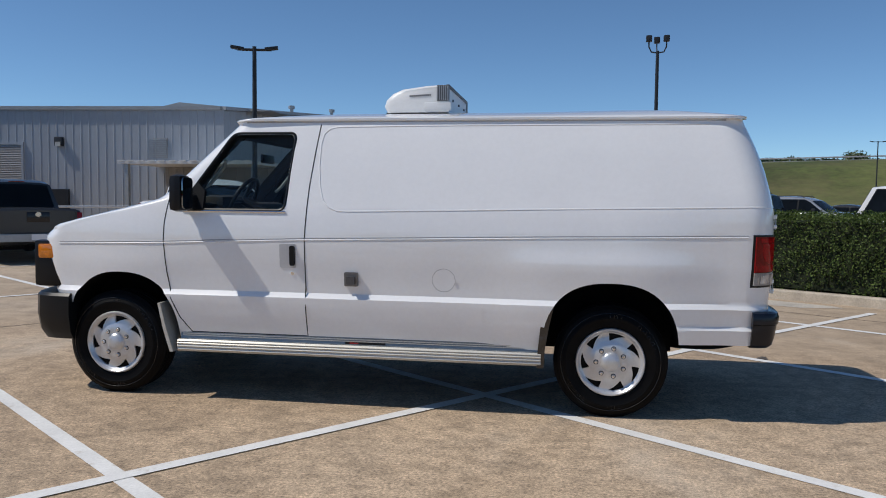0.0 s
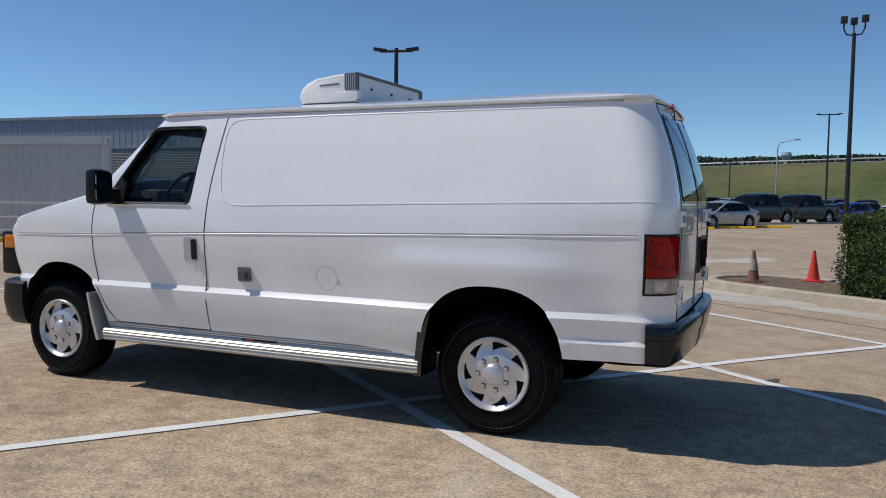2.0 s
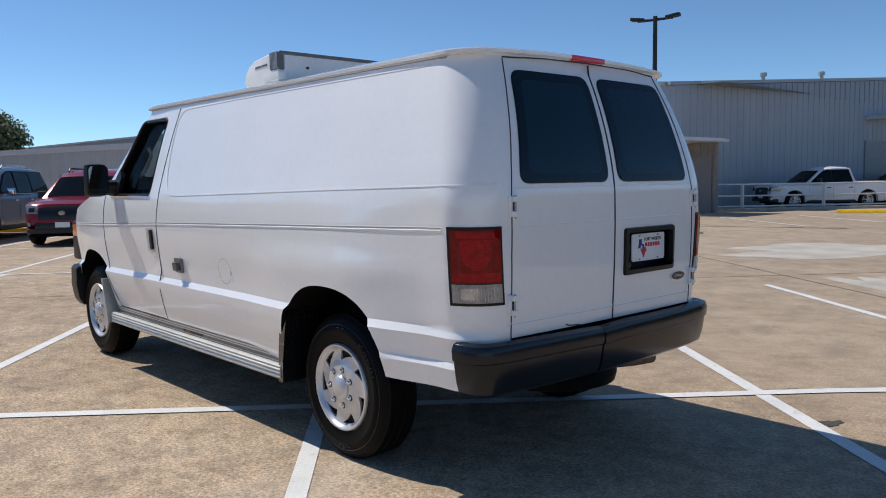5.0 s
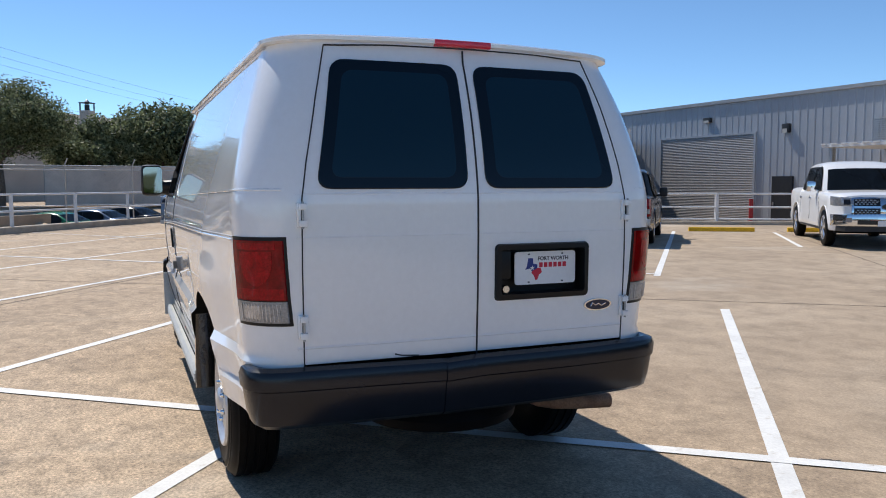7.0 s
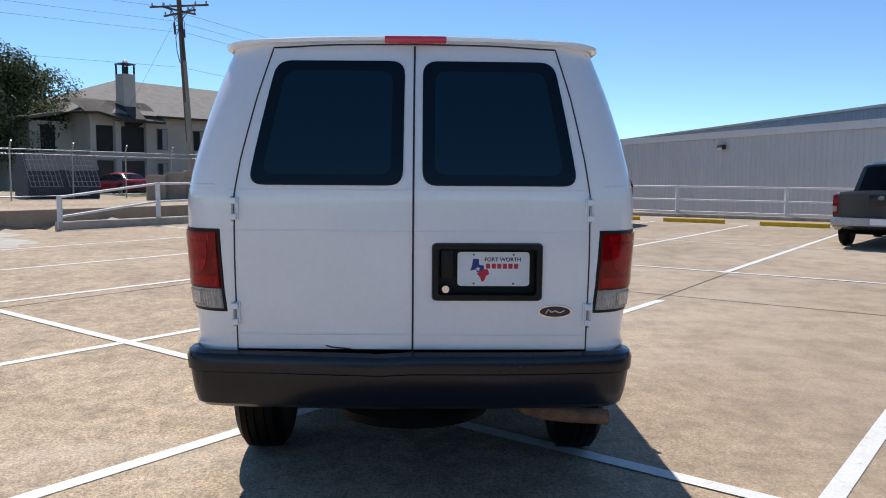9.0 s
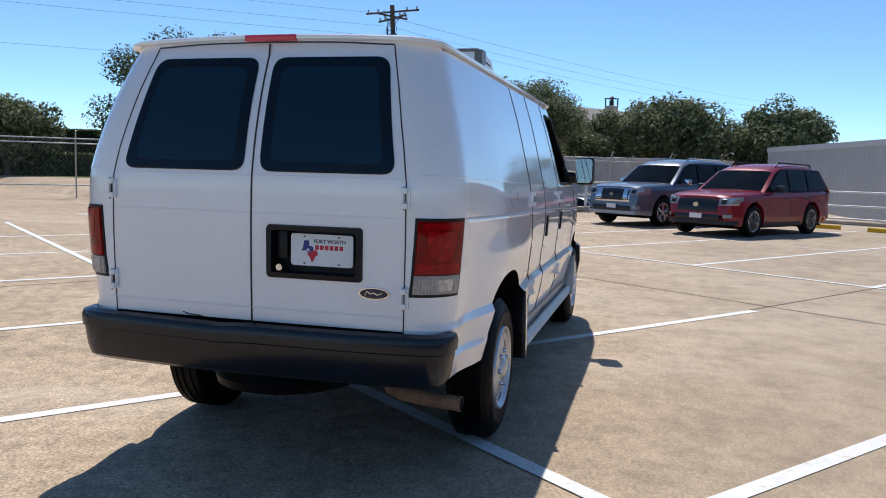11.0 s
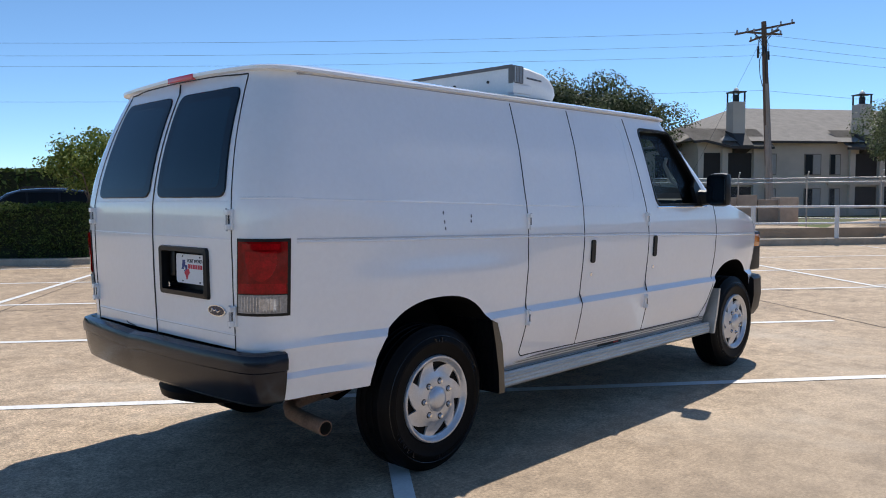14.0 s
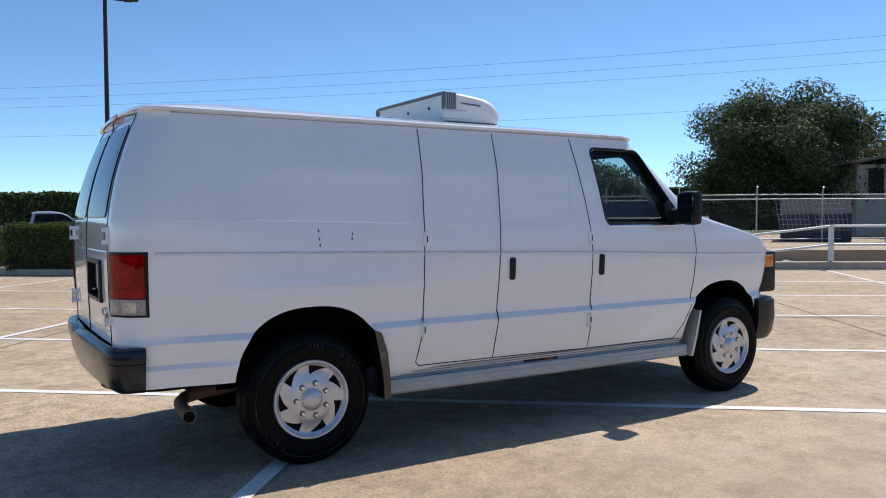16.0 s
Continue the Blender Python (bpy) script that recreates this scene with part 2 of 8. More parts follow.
def part(name, bm, material, parent=None, label="", smooth=35):
    """Links a bmesh as one mesh object under a thing or a part."""
    me = bpy.data.meshes.new(name)
    bm.normal_update()
    bm.to_mesh(me)
    bm.free()
    return link(name, me, material, parent, label, smooth)


def mesh(name, verts, faces):
    me = bpy.data.meshes.new(name)
    me.from_pydata([tuple(v) for v in verts], [], faces)
    me.update()
    return me


def box(bm, x0, x1, y0, y1, z0, z1, bevel=0.0, m=None):
    vs = [bm.verts.new((x, y, z)) for x in (x0, x1) for y in (y0, y1) for z in (z0, z1)]
    fs = [bm.faces.new([vs[i] for i in q]) for q in ((0, 1, 3, 2), (4, 6, 7, 5), (0, 4, 5, 1), (2, 3, 7, 6), (0, 2, 6, 4), (1, 5, 7, 3))]
    if bevel > 0:
        es = list({e for f in fs for e in f.edges})
        r = bmesh.ops.bevel(bm, geom=es, offset=bevel, segments=2, affect="EDGES", profile=0.6)
        vs = list({v for f in r["faces"] for v in f.verts} | {v for v in vs if v.is_valid})
    if m is not None:
        bmesh.ops.transform(bm, matrix=m, verts=[v for v in vs if v.is_valid])
    return bm


def boxes(*args, bevel=0.0):
    bm = bmesh.new()
    for a in args:
        box(bm, *a, bevel=bevel)
    return bm


def tube(bm, pts, radii, n=8, cap=True):
    """A round bar along points, each with its own radius."""
    pts = [Vector(p) for p in pts]
    if isinstance(radii, (int, float)):
        radii = [radii] * len(pts)
    rings = []
    side = None
    for i, p in enumerate(pts):
        d = (pts[min(i + 1, len(pts) - 1)] - pts[max(i - 1, 0)]).normalized()
        if side is None:
            side = d.orthogonal().normalized()
        side = (side - d * side.dot(d))
        side = side.normalized() if side.length > 1e-6 else d.orthogonal().normalized()
        up = d.cross(side)
        rings.append([bm.verts.new(p + radii[i] * (math.cos(a) * side + math.sin(a) * up)) for a in (2 * math.pi * k / n for k in range(n))])
    for a, b in zip(rings, rings[1:]):
        for k in range(n):
            bm.faces.new((a[k], a[(k + 1) % n], b[(k + 1) % n], b[k]))
    if cap:
        bm.faces.new(list(reversed(rings[0])))
        bm.faces.new(rings[-1])
    return bm


def tubes(*runs, n=8):
    bm = bmesh.new()
    for pts, r in runs:
        tube(bm, pts, r, n)
    return bm


def prism(bm, outline, y0, y1, plane="xz", shrink=1.0):
    """An outline in the plane, drawn out between y0 and y1."""
    def at(a, b, c):
        return {"xz": (a, c, b), "xy": (a, b, c), "yz": (c, a, b)}[plane]
    lo = [bm.verts.new(at(a, b, y0)) for a, b in outline]
    hi = [bm.verts.new(at(a, b, y1)) for a, b in outline]
    n = len(outline)
    for i in range(n):
        bm.faces.new((lo[i], lo[(i + 1) % n], hi[(i + 1) % n], hi[i]))
    bm.faces.new(list(reversed(lo)))
    bm.faces.new(hi)
    bmesh.ops.recalc_face_normals(bm, faces=bm.faces[:])
    return bm


def lathe(profile, n=48, axis="y"):
    """Profile of (radius, along) turned round the axis."""
    bm = bmesh.new()
    rings = []
    for r, y in profile:
        ring = []
        for k in range(n):
            a = 2 * math.pi * k / n
            ring.append(bm.verts.new((r * math.cos(a), y, r * math.sin(a)) if axis == "y" else (r * math.cos(a), r * math.sin(a), y)))
        rings.append(ring)
    for a, b in zip(rings, rings[1:]):
        for k in range(n):
            bm.faces.new((a[k], a[(k + 1) % n], b[(k + 1) % n], b[k]))
    if profile[0][0] > 1e-5:
        bm.faces.new(rings[0])
    if profile[-1][0] > 1e-5:
        bm.faces.new(list(reversed(rings[-1])))
    bmesh.ops.remove_doubles(bm, verts=bm.verts[:], dist=1e-5)
    bmesh.ops.recalc_face_normals(bm, faces=bm.faces[:])
    return bm


def cut(ob, bm, material):
    """Takes the solid bm out of ob; the cut faces wear the material."""
    me = bpy.data.meshes.new("cutter")
    bmesh.ops.recalc_face_normals(bm, faces=bm.faces[:])
    bm.to_mesh(me)
    bm.free()
    me.materials.append(material)
    tool = new("cutter", me)
    mod = ob.modifiers.new("cut", "BOOLEAN")
    mod.operation, mod.solver, mod.object, mod.material_mode = "DIFFERENCE", "EXACT", tool, "TRANSFER"
    bpy.context.view_layer.update()
    done = bpy.data.meshes.new_from_object(ob.evaluated_get(bpy.context.evaluated_depsgraph_get()))
    ob.modifiers.clear()
    ob.data = done
    bpy.data.objects.remove(tool)
    return ob


def lerp_table(table, v):
    xs, ys = zip(*table)
    return float(np.interp(v, xs, ys))


def smoothstep(a, b, v):
    t = min(1, max(0, (v - a) / (b - a)))
    return t * t * (3 - 2 * t)

# ---- the ground ----
def ground_z(x, y):
    """Height of the land: level round the lots, a grass bank to the north, lower to the west behind the rail."""
    d = math.hypot(x, y)
    u, v = x * CA + y * SA, -x * SA + y * CA
    z = -0.06
    north = smoothstep(30, 70, y) if y > 0 else 0
    z += (9.3 + 0.022 * max(-150, min(150, x))) * smoothstep(128, 178, y + 0.15 * x) + 9 * smoothstep(260, 900, y)
    z += 2.0 * smoothstep(150, 900, d) * (1 - north)
    z -= 0.8 * smoothstep(-17.5, -19.5, u) * smoothstep(18.4, 20.4, v) * smoothstep(52, 43, d)
    z -= 0.5 * smoothstep(25.3, 28.5, v - 0.061 * u) * smoothstep(60, 35, d) * smoothstep(14, 6, u)
    z += 0.42 * smoothstep(-17.6, -17.9, u) * smoothstep(18.4, 18.1, v) * smoothstep(6.0, 6.6, v)
    return z


axis = sorted(set([round(k * 1.0, 2) for k in range(-60, 61)] + [s * (60 + 4 * k) for k in range(1, 35) for s in (-1, 1)] + [s * (196 + 40 * 1.25 ** k) for k in range(0, 20) for s in (-1, 1)]))
gv = [(x, y, ground_z(x, y)) for x in axis for y in axis]
n = len(axis)
gf, gm = [], []
for i in range(n - 1):
    for j in range(n - 1):
        gf.append((i * n + j, (i + 1) * n + j, (i + 1) * n + j + 1, i * n + j + 1))
        x, y = (axis[i] + axis[i + 1]) / 2, (axis[j] + axis[j + 1]) / 2
        gm.append(1 if y + 0.15 * x > 124 or math.hypot(x, y) > 200 or (-75 < x < -38 and -60 < y < -13) else 0)
gme = mesh("ground", gv, gf)
ground = link("ground", gme, [LOT, GRASS], smooth=60)
gme.polygons.foreach_set("material_index", gm)
tagged(ground, "tan pavement running into a grass bank", "ground", kind="structure")

# the parking lot's slab
edge = [(-16.4, 7.0), (-16.4, 23.75), (70, 29.0), (70, -70), (-34, -70), (-34, 7.0)]
pave = bmesh.new()
prism(pave, [tuple(lot(u, v).xy) for u, v in edge], -1.6, 0.0, "xy")
pavement = tagged(part("pavement", pave, LOT, smooth=0), "tan exposed-aggregate concrete parking lot with worn stains", "parking lot", kind="structure")


def painted(name, u0, v0, u1, v1, w=0.10, z=0.004, material=None, label="worn white painted bay line", parent=None):
    a, b = lot(u0, v0), lot(u1, v1)
    d = (b - a).normalized()
    sd = Vector((-d.y, d.x, 0)) * w / 2
    bm = bmesh.new()
    k = max(1, int((b - a).length / 1.5))
    lo, hi = [], []
    for i in range(k + 1):
        p = a + (b - a) * i / k
        lo.append(bm.verts.new(p + sd + Vector((0, 0, z))))
        hi.append(bm.verts.new(p - sd + Vector((0, 0, z))))
    for i in range(k):
        bm.faces.new((lo[i], lo[i + 1], hi[i + 1], hi[i]))
    bmesh.ops.recalc_face_normals(bm, faces=bm.faces[:])
    if bm.faces[0].normal.z < 0:
        bmesh.ops.reverse_faces(bm, faces=bm.faces[:])
    ob = part(name, bm, material or STRIPE, pavement, smooth=0)
    return ob


LINES = ((4.43, 0.035, -14, 5.2), (1.95, 0.045, -14, 5.42), (-0.88, 0.04, -14, 5.6), (-3.52, 0.035, -14, 5.78), (-6.5, 0.03, -14, 8.75), (-9.45, 0.03, -14, 21), (-12.5, 0.02, -14, 21), (7.0, 0.05, -14, -0.6),
         (-6.45, 0.0, 8.85, 21), (-3.6, 0.0, 8.75, 21), (-0.83, 0.0, 8.75, 20.9), (1.0, 0.06, 8.6, 20.6), (4.0, 0.05, 15.1, 20.6), (14.6, 0, 16.2, 21.6), (17.6, 0, 16.2, 22.2), (20.6, 0, 16.4, 22.4), (23.6, 0, 16.4, 22.6), (26.6, 0, 16.6, 22.8), (11.6, 0, 16, 21.4))
for u, k, v0, v1 in LINES:
    painted("bay_line", u + k * v0, v0, u + k * v1, v1)
for v, u0, u1 in ((0.40, -16.2, 2.4), (-4.5, -14, 6.5), (-9.3, -14.2, 6.5)):
    painted("bay_line", u0, v - 0.045 * u0, u1, v - 0.045 * u1, z=0.0065)
painted("bay_line", 2.4, 0.292, 6.1, -0.06, z=0.0065)
painted("bay_line", -16.2, 9.75, -6.4, 8.72, z=0.0065)
painted("bay_line", -6.4, 8.72, 1.55, 8.88, 0.09, z=0.0065)
painted("bay_line", -16.2, 15.9, -9.8, 14.15, 0.07, z=0.0065)
painted("bay_line", -9.8, 14.15, 2.0, 13.95, 0.05, z=0.0065)
JOINT = mat("joint", (0.09, 0.07, 0.055), 0.9, var=0.3)
for a in ((-0.72, 5.6, -0.95, 20.8), (5.4, -14, 5.3, 22), (-6.0, -14, -6.1, 8), (-12, 5.9, 30, 6.35), (-14, -3.9, 30, -3.7), (11.5, 0, 11.5, 22), (-16, 14.8, 30, 15.3)):
    painted("expansion_joint", *a, w=0.018, z=0.003, material=JOINT)
PATCH = mat("pale_patch", (0.55, 0.50, 0.43), 0.85, var=0.25, scale=1.5, fine=30)
random.seed(4)


def blotch(name, u, v, a, b, turn, material, z):
    bm = bmesh.new()
    c = lot(u, v, z)
    vs = []
    for k in range(28):
        t = 2 * math.pi * k / 28
        r = 1 + 0.22 * math.sin(3 * t + u) + 0.14 * math.sin(7 * t + v) + random.uniform(-0.06, 0.06)
        x, y = a * r * math.cos(t), b * r * math.sin(t)
        q = radians(54 + turn)
        vs.append(bm.verts.new((c.x + x * math.cos(q) - y * math.sin(q), c.y + x * math.sin(q) + y * math.cos(q), z)))
    bm.faces.new(vs)
    return part(name, bm, material, pavement, smooth=0)


for u, v, a, b in ((8.6, 9.4, 2.6, 1.3), (6.2, 3.4, 0.5, 2.6), (12, 8.3, 1.6, 0.5), (-16.5, 4.6, 3.2, 1.2)):
    blotch("bleached_patch", u, v, a, b, 0, PATCH, 0.0025)
OIL = mat("oil_stain", (0.10, 0.08, 0.06), 0.6, var=0.4)
for u, v, r in ((2.2, 0.35, 0.035), (2.05, -0.35, 0.045), (9.8, 7.9, 0.03)):
    blotch("oil_spot", u, v, r * 1.6, r, 20, OIL, 0.0032)


def kerb(name, pts, label, w=0.16, h=0.14, close=False):
    """A kerb along points of the bay grid."""
    ps = [lot(u, v) for u, v in pts]
    bm = bmesh.new()
    sect = [(-w / 2 - 0.015, -0.05), (-w / 2, h - 0.02), (-w / 2 + 0.02, h), (w / 2 - 0.02, h), (w / 2, h - 0.02), (w / 2, -0.05)]
    rings = []
    for i, p in enumerate(ps):
        d = (ps[min(i + 1, len(ps) - 1)] - ps[max(0, i - 1)]).normalized()
        s = Vector((d.y, -d.x, 0))
        rings.append([bm.verts.new(p + s * a + Vector((0, 0, b))) for a, b in sect])
    for a, b in zip(rings, rings[1:]):
        for k in range(len(sect)):
            bm.faces.new((a[k], a[(k + 1) % len(sect)], b[(k + 1) % len(sect)], b[k]))
    bm.faces.new(rings[0])
    bm.faces.new(list(reversed(rings[-1])))
    bmesh.ops.recalc_face_normals(bm, faces=bm.faces[:])
    return tagged(part(name, bm, KERB), label, "kerb", kind="structure")


# planted island with hedge, to the north-east
arc = [(7.75 + 0.95 * math.cos(a), 3.95 + 1.0 * math.sin(a)) for a in (radians(180 - 15 * k) for k in range(0, 13))]
island = [(6.8, -30)] + [(6.8, -3)] + arc + [(9.6, 2.0), (9.6, -30)]
kerb("kerb_island", island, "tan concrete kerb round the planted island")
soil = bmesh.new()
prism(soil, [tuple(lot(u, v).xy) for u, v in [(6.86, -30), (6.86, 3.95)] + arc[1:-1] + [(9.55, 3.9), (9.55, -30)]], 0.004, 0.10, "xy")
tagged(part("soil_bed", soil, SOIL, smooth=0), "dark mulch bed inside the kerb", "soil", kind="structure")
# south edge kerb and hedge bed
kerb("kerb_south", [(-15.4, -60), (-14.5, -12), (-13.5, -5.2), (-13.9, -4.3), (-15.5, -4.0)], "dark concrete kerb below the hedge")
soil = bmesh.new()
prism(soil, [tuple(lot(u, v).xy) for u, v in [(-15.45, -60), (-14.55, -12), (-13.55, -5.2), (-16.4, -4.2), (-17.4, -60)]], 0.004, 0.11, "xy")
tagged(part("soil_bed", soil, SOIL, smooth=0), "dark soil bed below the hedge", "soil", kind="structure")
# curb walls under the rails
kerb("kerb_west", [(-16.5, 7.2), (-16.5, 23.6)], "dark low concrete curb under the white rail", 0.3, 0.2)
kerb("kerb_north", [(-16.5, 23.75), (-8, 24.3), (28, 26.6), (60, 28.6)], "low concrete curb under the white rail", 0.25, 0.12)


def wheel_stop(u, v, turn):
    ob = part("wheel_stop", prism(bmesh.new(), [(-0.08, 0), (-0.06, 0.1), (-0.04, 0.12), (0.04, 0.12), (0.06, 0.1), (0.08, 0)], -0.93, 0.93, "xz"), YELLOW)
    tagged(ob, "yellow painted concrete wheel stop", "wheel stop", "wheel stops in the bays")
    p = lot(u, v)
    ob.matrix_basis = pose(p.x, p.y, 0.003, 0, 0, 54 + turn - 90)
    return ob


for u, v in ((-10.9, 21.0), (-8.0, 21.3), (-5.3, 21.3), (-2.35, 21.15), (0.5, 21.0), (3.6, 20.9), (6.4, 21.2), (17.6, 22.5), (20.75, 23.25), (23.85, 23.2), (26.95, 23.05), (30.05, 23.1), (33.2, 23.3)):
    wheel_stop(u, v, 3 if u < 15 else -34)


def rail(name, pts, label, spacing=2.35, bars=(0.96, 0.5, 0.08)):
    """White pipe rail with posts: top and middle bars, along points of the bay grid."""
    r = thing(name, label, "railing", kind="structure")
    for leg, ((u0, v0, z0), (u1, v1, z1)) in enumerate(zip(pts, pts[1:])):
        a, b = lot(u0, v0, z0), lot(u1, v1, z1)
        k = max(1, round((b - a).length / spacing))
        for h in bars:
            part("bar", tubes(([a + Vector((0, 0, h)), b + Vector((0, 0, h))], 0.033), n=8), RAILW, r)
        for i in range(0 if leg == 0 else 1, k + 1):
            p = a + (b - a) * i / k
            part("post", boxes((p.x - 0.05, p.x + 0.05, p.y - 0.05, p.y + 0.05, p.z - 0.3, p.z + 0.99)), RAILW, r)
    return r


rail("rail_west", [(-16.5, 7.25, -0.15), (-16.5, 10.05, 0.17), (-16.5, 23.6, 0.17)], "white painted pipe railing on the curb", 2.75, (0.96, 0.47))
rail("rail_north", [(-16.2, 23.9, 0.1), (-6.95, 24.55, 0.1), (32.6, 27.03, 0.1)], "white painted pipe railing before the metal building", 3.65)

# ---- the white cargo van ----
HALF = [(0.44, 0.908), (0.50, 0.928), (0.60, 0.951), (0.70, 0.968), (0.742, 0.971), (0.774, 0.946), (0.85, 0.951), (1.0, 0.967), (1.1, 0.973), (1.16, 0.972), (1.22, 0.967), (1.30, 0.956), (1.36, 0.945),
        (1.45, 0.922), (1.60, 0.884), (1.75, 0.843), (1.88, 0.802), (1.94, 0.782), (1.958, 0.777), (1.963, 0.792), (1.977, 0.793), (1.986, 0.775), (2.004, 0.70), (2.028, 0.58), (2.048, 0.42), (2.062, 0.25), (2.068, 0.1)]
REAR = [(0.44, 0.995), (0.74, 1.005), (1.0, 1.015), (1.2, 1.018)] + [(1.36 + 0.03 * k, 1.015 - 0.0036 * k - 0.298 * (0.03 * k) ** 2) for k in range(20)] + [(1.94, 0.845), (1.958, 0.838), (1.963, 0.856), (1.977, 0.857), (1.986, 0.835), (2.004, 0.72),
        (2.028, 0.50), (2.048, 0.20), (2.062, -0.1), (2.068, -0.3)]
FRONT = [(0.44, -4.0), (0.72, -4.04), (0.85, -4.11), (1.05, -4.15), (1.13, -4.14), (1.18, -4.08), (1.22, -3.99), (1.26, -3.83), (1.30, -3.65), (1.34, -3.47), (1.38, -3.31), (1.41, -3.20), (1.44, -3.15),
         (1.94, -2.655), (1.948, -2.65), (1.956, -2.67), (1.972, -2.66), (1.984, -2.60), (2.004, -2.40), (2.028, -2.05), (2.048, -1.65), (2.062, -1.3), (2.068, -1.1)]


def side_y(x, z):
    """Half the van's width at a place along it and a height."""
    w = lerp_table(HALF, z)
    if z < 1.96:
        w += 0.024 * math.exp(-((x + 0.08) / 0.62) ** 4) * smoothstep(1.13, 0.99, z)
        w += 0.012 * math.exp(-((x + 3.5) / 0.5) ** 4) * smoothstep(1.10, 0.92, z)
        w -= 0.05 * smoothstep(0.05, 0.8, x) * (1 - 0.85 * smoothstep(1.05, 1.5, z))
        w -= 0.028 * smoothstep(0.35, 0.85, x) * smoothstep(0.80, 0.70, z)
        w += 0.018 * smoothstep(0.36, 0.5, x) * smoothstep(0.632, 0.606, z)
        w -= 0.085 * smoothstep(-3.15, -4.25, x) ** 1.3 + 0.02 * smoothstep(-1.9, -3.1, x) * smoothstep(1.2, 1.9, z)
    return w


def rear_corner(z, phi):
    """A point on the rounded rear corner, at an angle from straight back."""
    w, xr, r = side_y(0.75, z), lerp_table(REAR, z), 0.19 if z < 1.96 else 0.17
    return Vector((xr - r + r * math.cos(phi), w - r + r * math.sin(phi), z))


def rear_x(y, z):
    w, xr = side_y(0.75, z), lerp_table(REAR, z)
    k = abs(y) - (w - 0.19)
    if k > 0:
        return xr - 0.19 + math.sqrt(max(0.0, 0.19 ** 2 - k * k))
    return xr + 0.012 * (1 - (abs(y) / (w - 0.19 + 1e-3)) ** 2)


def half_ring(z, inset=0.0):
    """Half the van's outline at a height, from the middle of the rear to the middle of the nose."""
    w0, xr, xf = lerp_table(HALF, z), lerp_table(REAR, z), lerp_table(FRONT, z)
    r = 0.19 if z < 1.96 else min(0.17, w0 * 0.6)
    we = side_y(0.75, z)
    pts = []
    for k in range(9):
        y = (we - r) * k / 9
        pts.append((xr + 0.012 * (1 - (k / 9) ** 2), y))
    for k in range(9):
        a = radians(90) * k / 8
        pts.append((xr - r + r * math.cos(a), we - r + r * math.sin(a)))
    rf = 0.22 if z < 1.2 else 0.14
    rf = min(rf, w0 * 0.6)
    xa, xb = xr - r, xf + rf
    for k in range(1, 65):
        x = xa + (xb - xa) * k / 64
        pts.append((x, side_y(x, z) if z < 1.96 else w0))
    yb = pts[-1][1]
    bow = 0.16 if z < 1.44 else 0.11
    for k in range(1, 9):
        a = radians(90) * k / 8
        pts.append((xb - rf * math.sin(a), yb - rf + rf * math.cos(a)))
    for k in range(1, 9):
        y = (yb - rf) * (1 - k / 8)
        pts.append((xf - bow * (1 - (y / (yb - rf + 1e-6)) ** 2), y))
    return pts


def crown(x, y):
    """How much the roof arches up towards its middle line at the rear."""
    return 0.024 * (1 - min(1.0, abs(y) / 0.8) ** 2) * smoothstep(-0.9, 0.6, x)


def van_body():
    zs = [0.44, 0.47, 0.5, 0.55, 0.59, 0.606, 0.619, 0.632, 0.66, 0.7, 0.73, 0.742, 0.759, 0.776, 0.80, 0.85, 0.9, 0.95, 1.0, 1.03, 1.06, 1.09, 1.12, 1.15, 1.18, 1.2, 1.22, 1.24, 1.26, 1.28, 1.3, 1.32, 1.34, 1.36, 1.38, 1.4, 1.41, 1.425, 1.44,
          1.47, 1.5, 1.55, 1.6, 1.65, 1.7, 1.75, 1.8, 1.85, 1.88, 1.91, 1.94, 1.958, 1.963, 1.970, 1.977, 1.986, 1.994, 2.004, 2.016, 2.028, 2.038, 2.048, 2.056, 2.062, 2.068]
    bm = bmesh.new()
    rings = []
    for z in zs:
        h = half_ring(z)
        loop = h + [(x, -y) for x, y in reversed(h[1:-1])]
        rings.append([bm.verts.new((x, y, z + crown(x, y) * smoothstep(1.935, 1.965, z))) for x, y in loop])
    n = len(rings[0])
    for a, b in zip(rings, rings[1:]):
        for k in range(n):
            bm.faces.new((a[k], a[(k + 1) % n], b[(k + 1) % n], b[k]))
    bottom = bm.faces.new(rings[0])
    bm.faces.new(rings[-1])
    bottom.material_index = 1
    bmesh.ops.recalc_face_normals(bm, faces=bm.faces[:])
    return bm


def arch_outline(cx, cz, a, b, n, low):
    pts = []
    for k in range(33):
        t = math.pi * k / 32
        c, s = math.cos(t), math.sin(t)
        pts.append((cx + a * math.copysign(abs(c) ** (2 / n), c), cz + b * s ** (2 / n)))
    return [(cx + a, low)] + pts + [(cx - a, low)]


def strip(bm, pts, r=0.0032, n=6):
    return tube(bm, pts, r, n)


def on_side(s, run, out=0.0005, step=0.06):
    """Points on one side of the van (s = -1 or 1) along a run of (x, z)."""
    pts = []
    for (x0, z0), (x1, z1) in zip(run, run[1:]):
        k = max(1, int(math.hypot(x1 - x0, z1 - z0) / step))
        pts += [(x0 + (x1 - x0) * i / k, z0 + (z1 - z0) * i / k) for i in range(k)]
    pts.append(run[-1])
    return [(x, s * (side_y(x, z) + out), z) for x, z in pts]


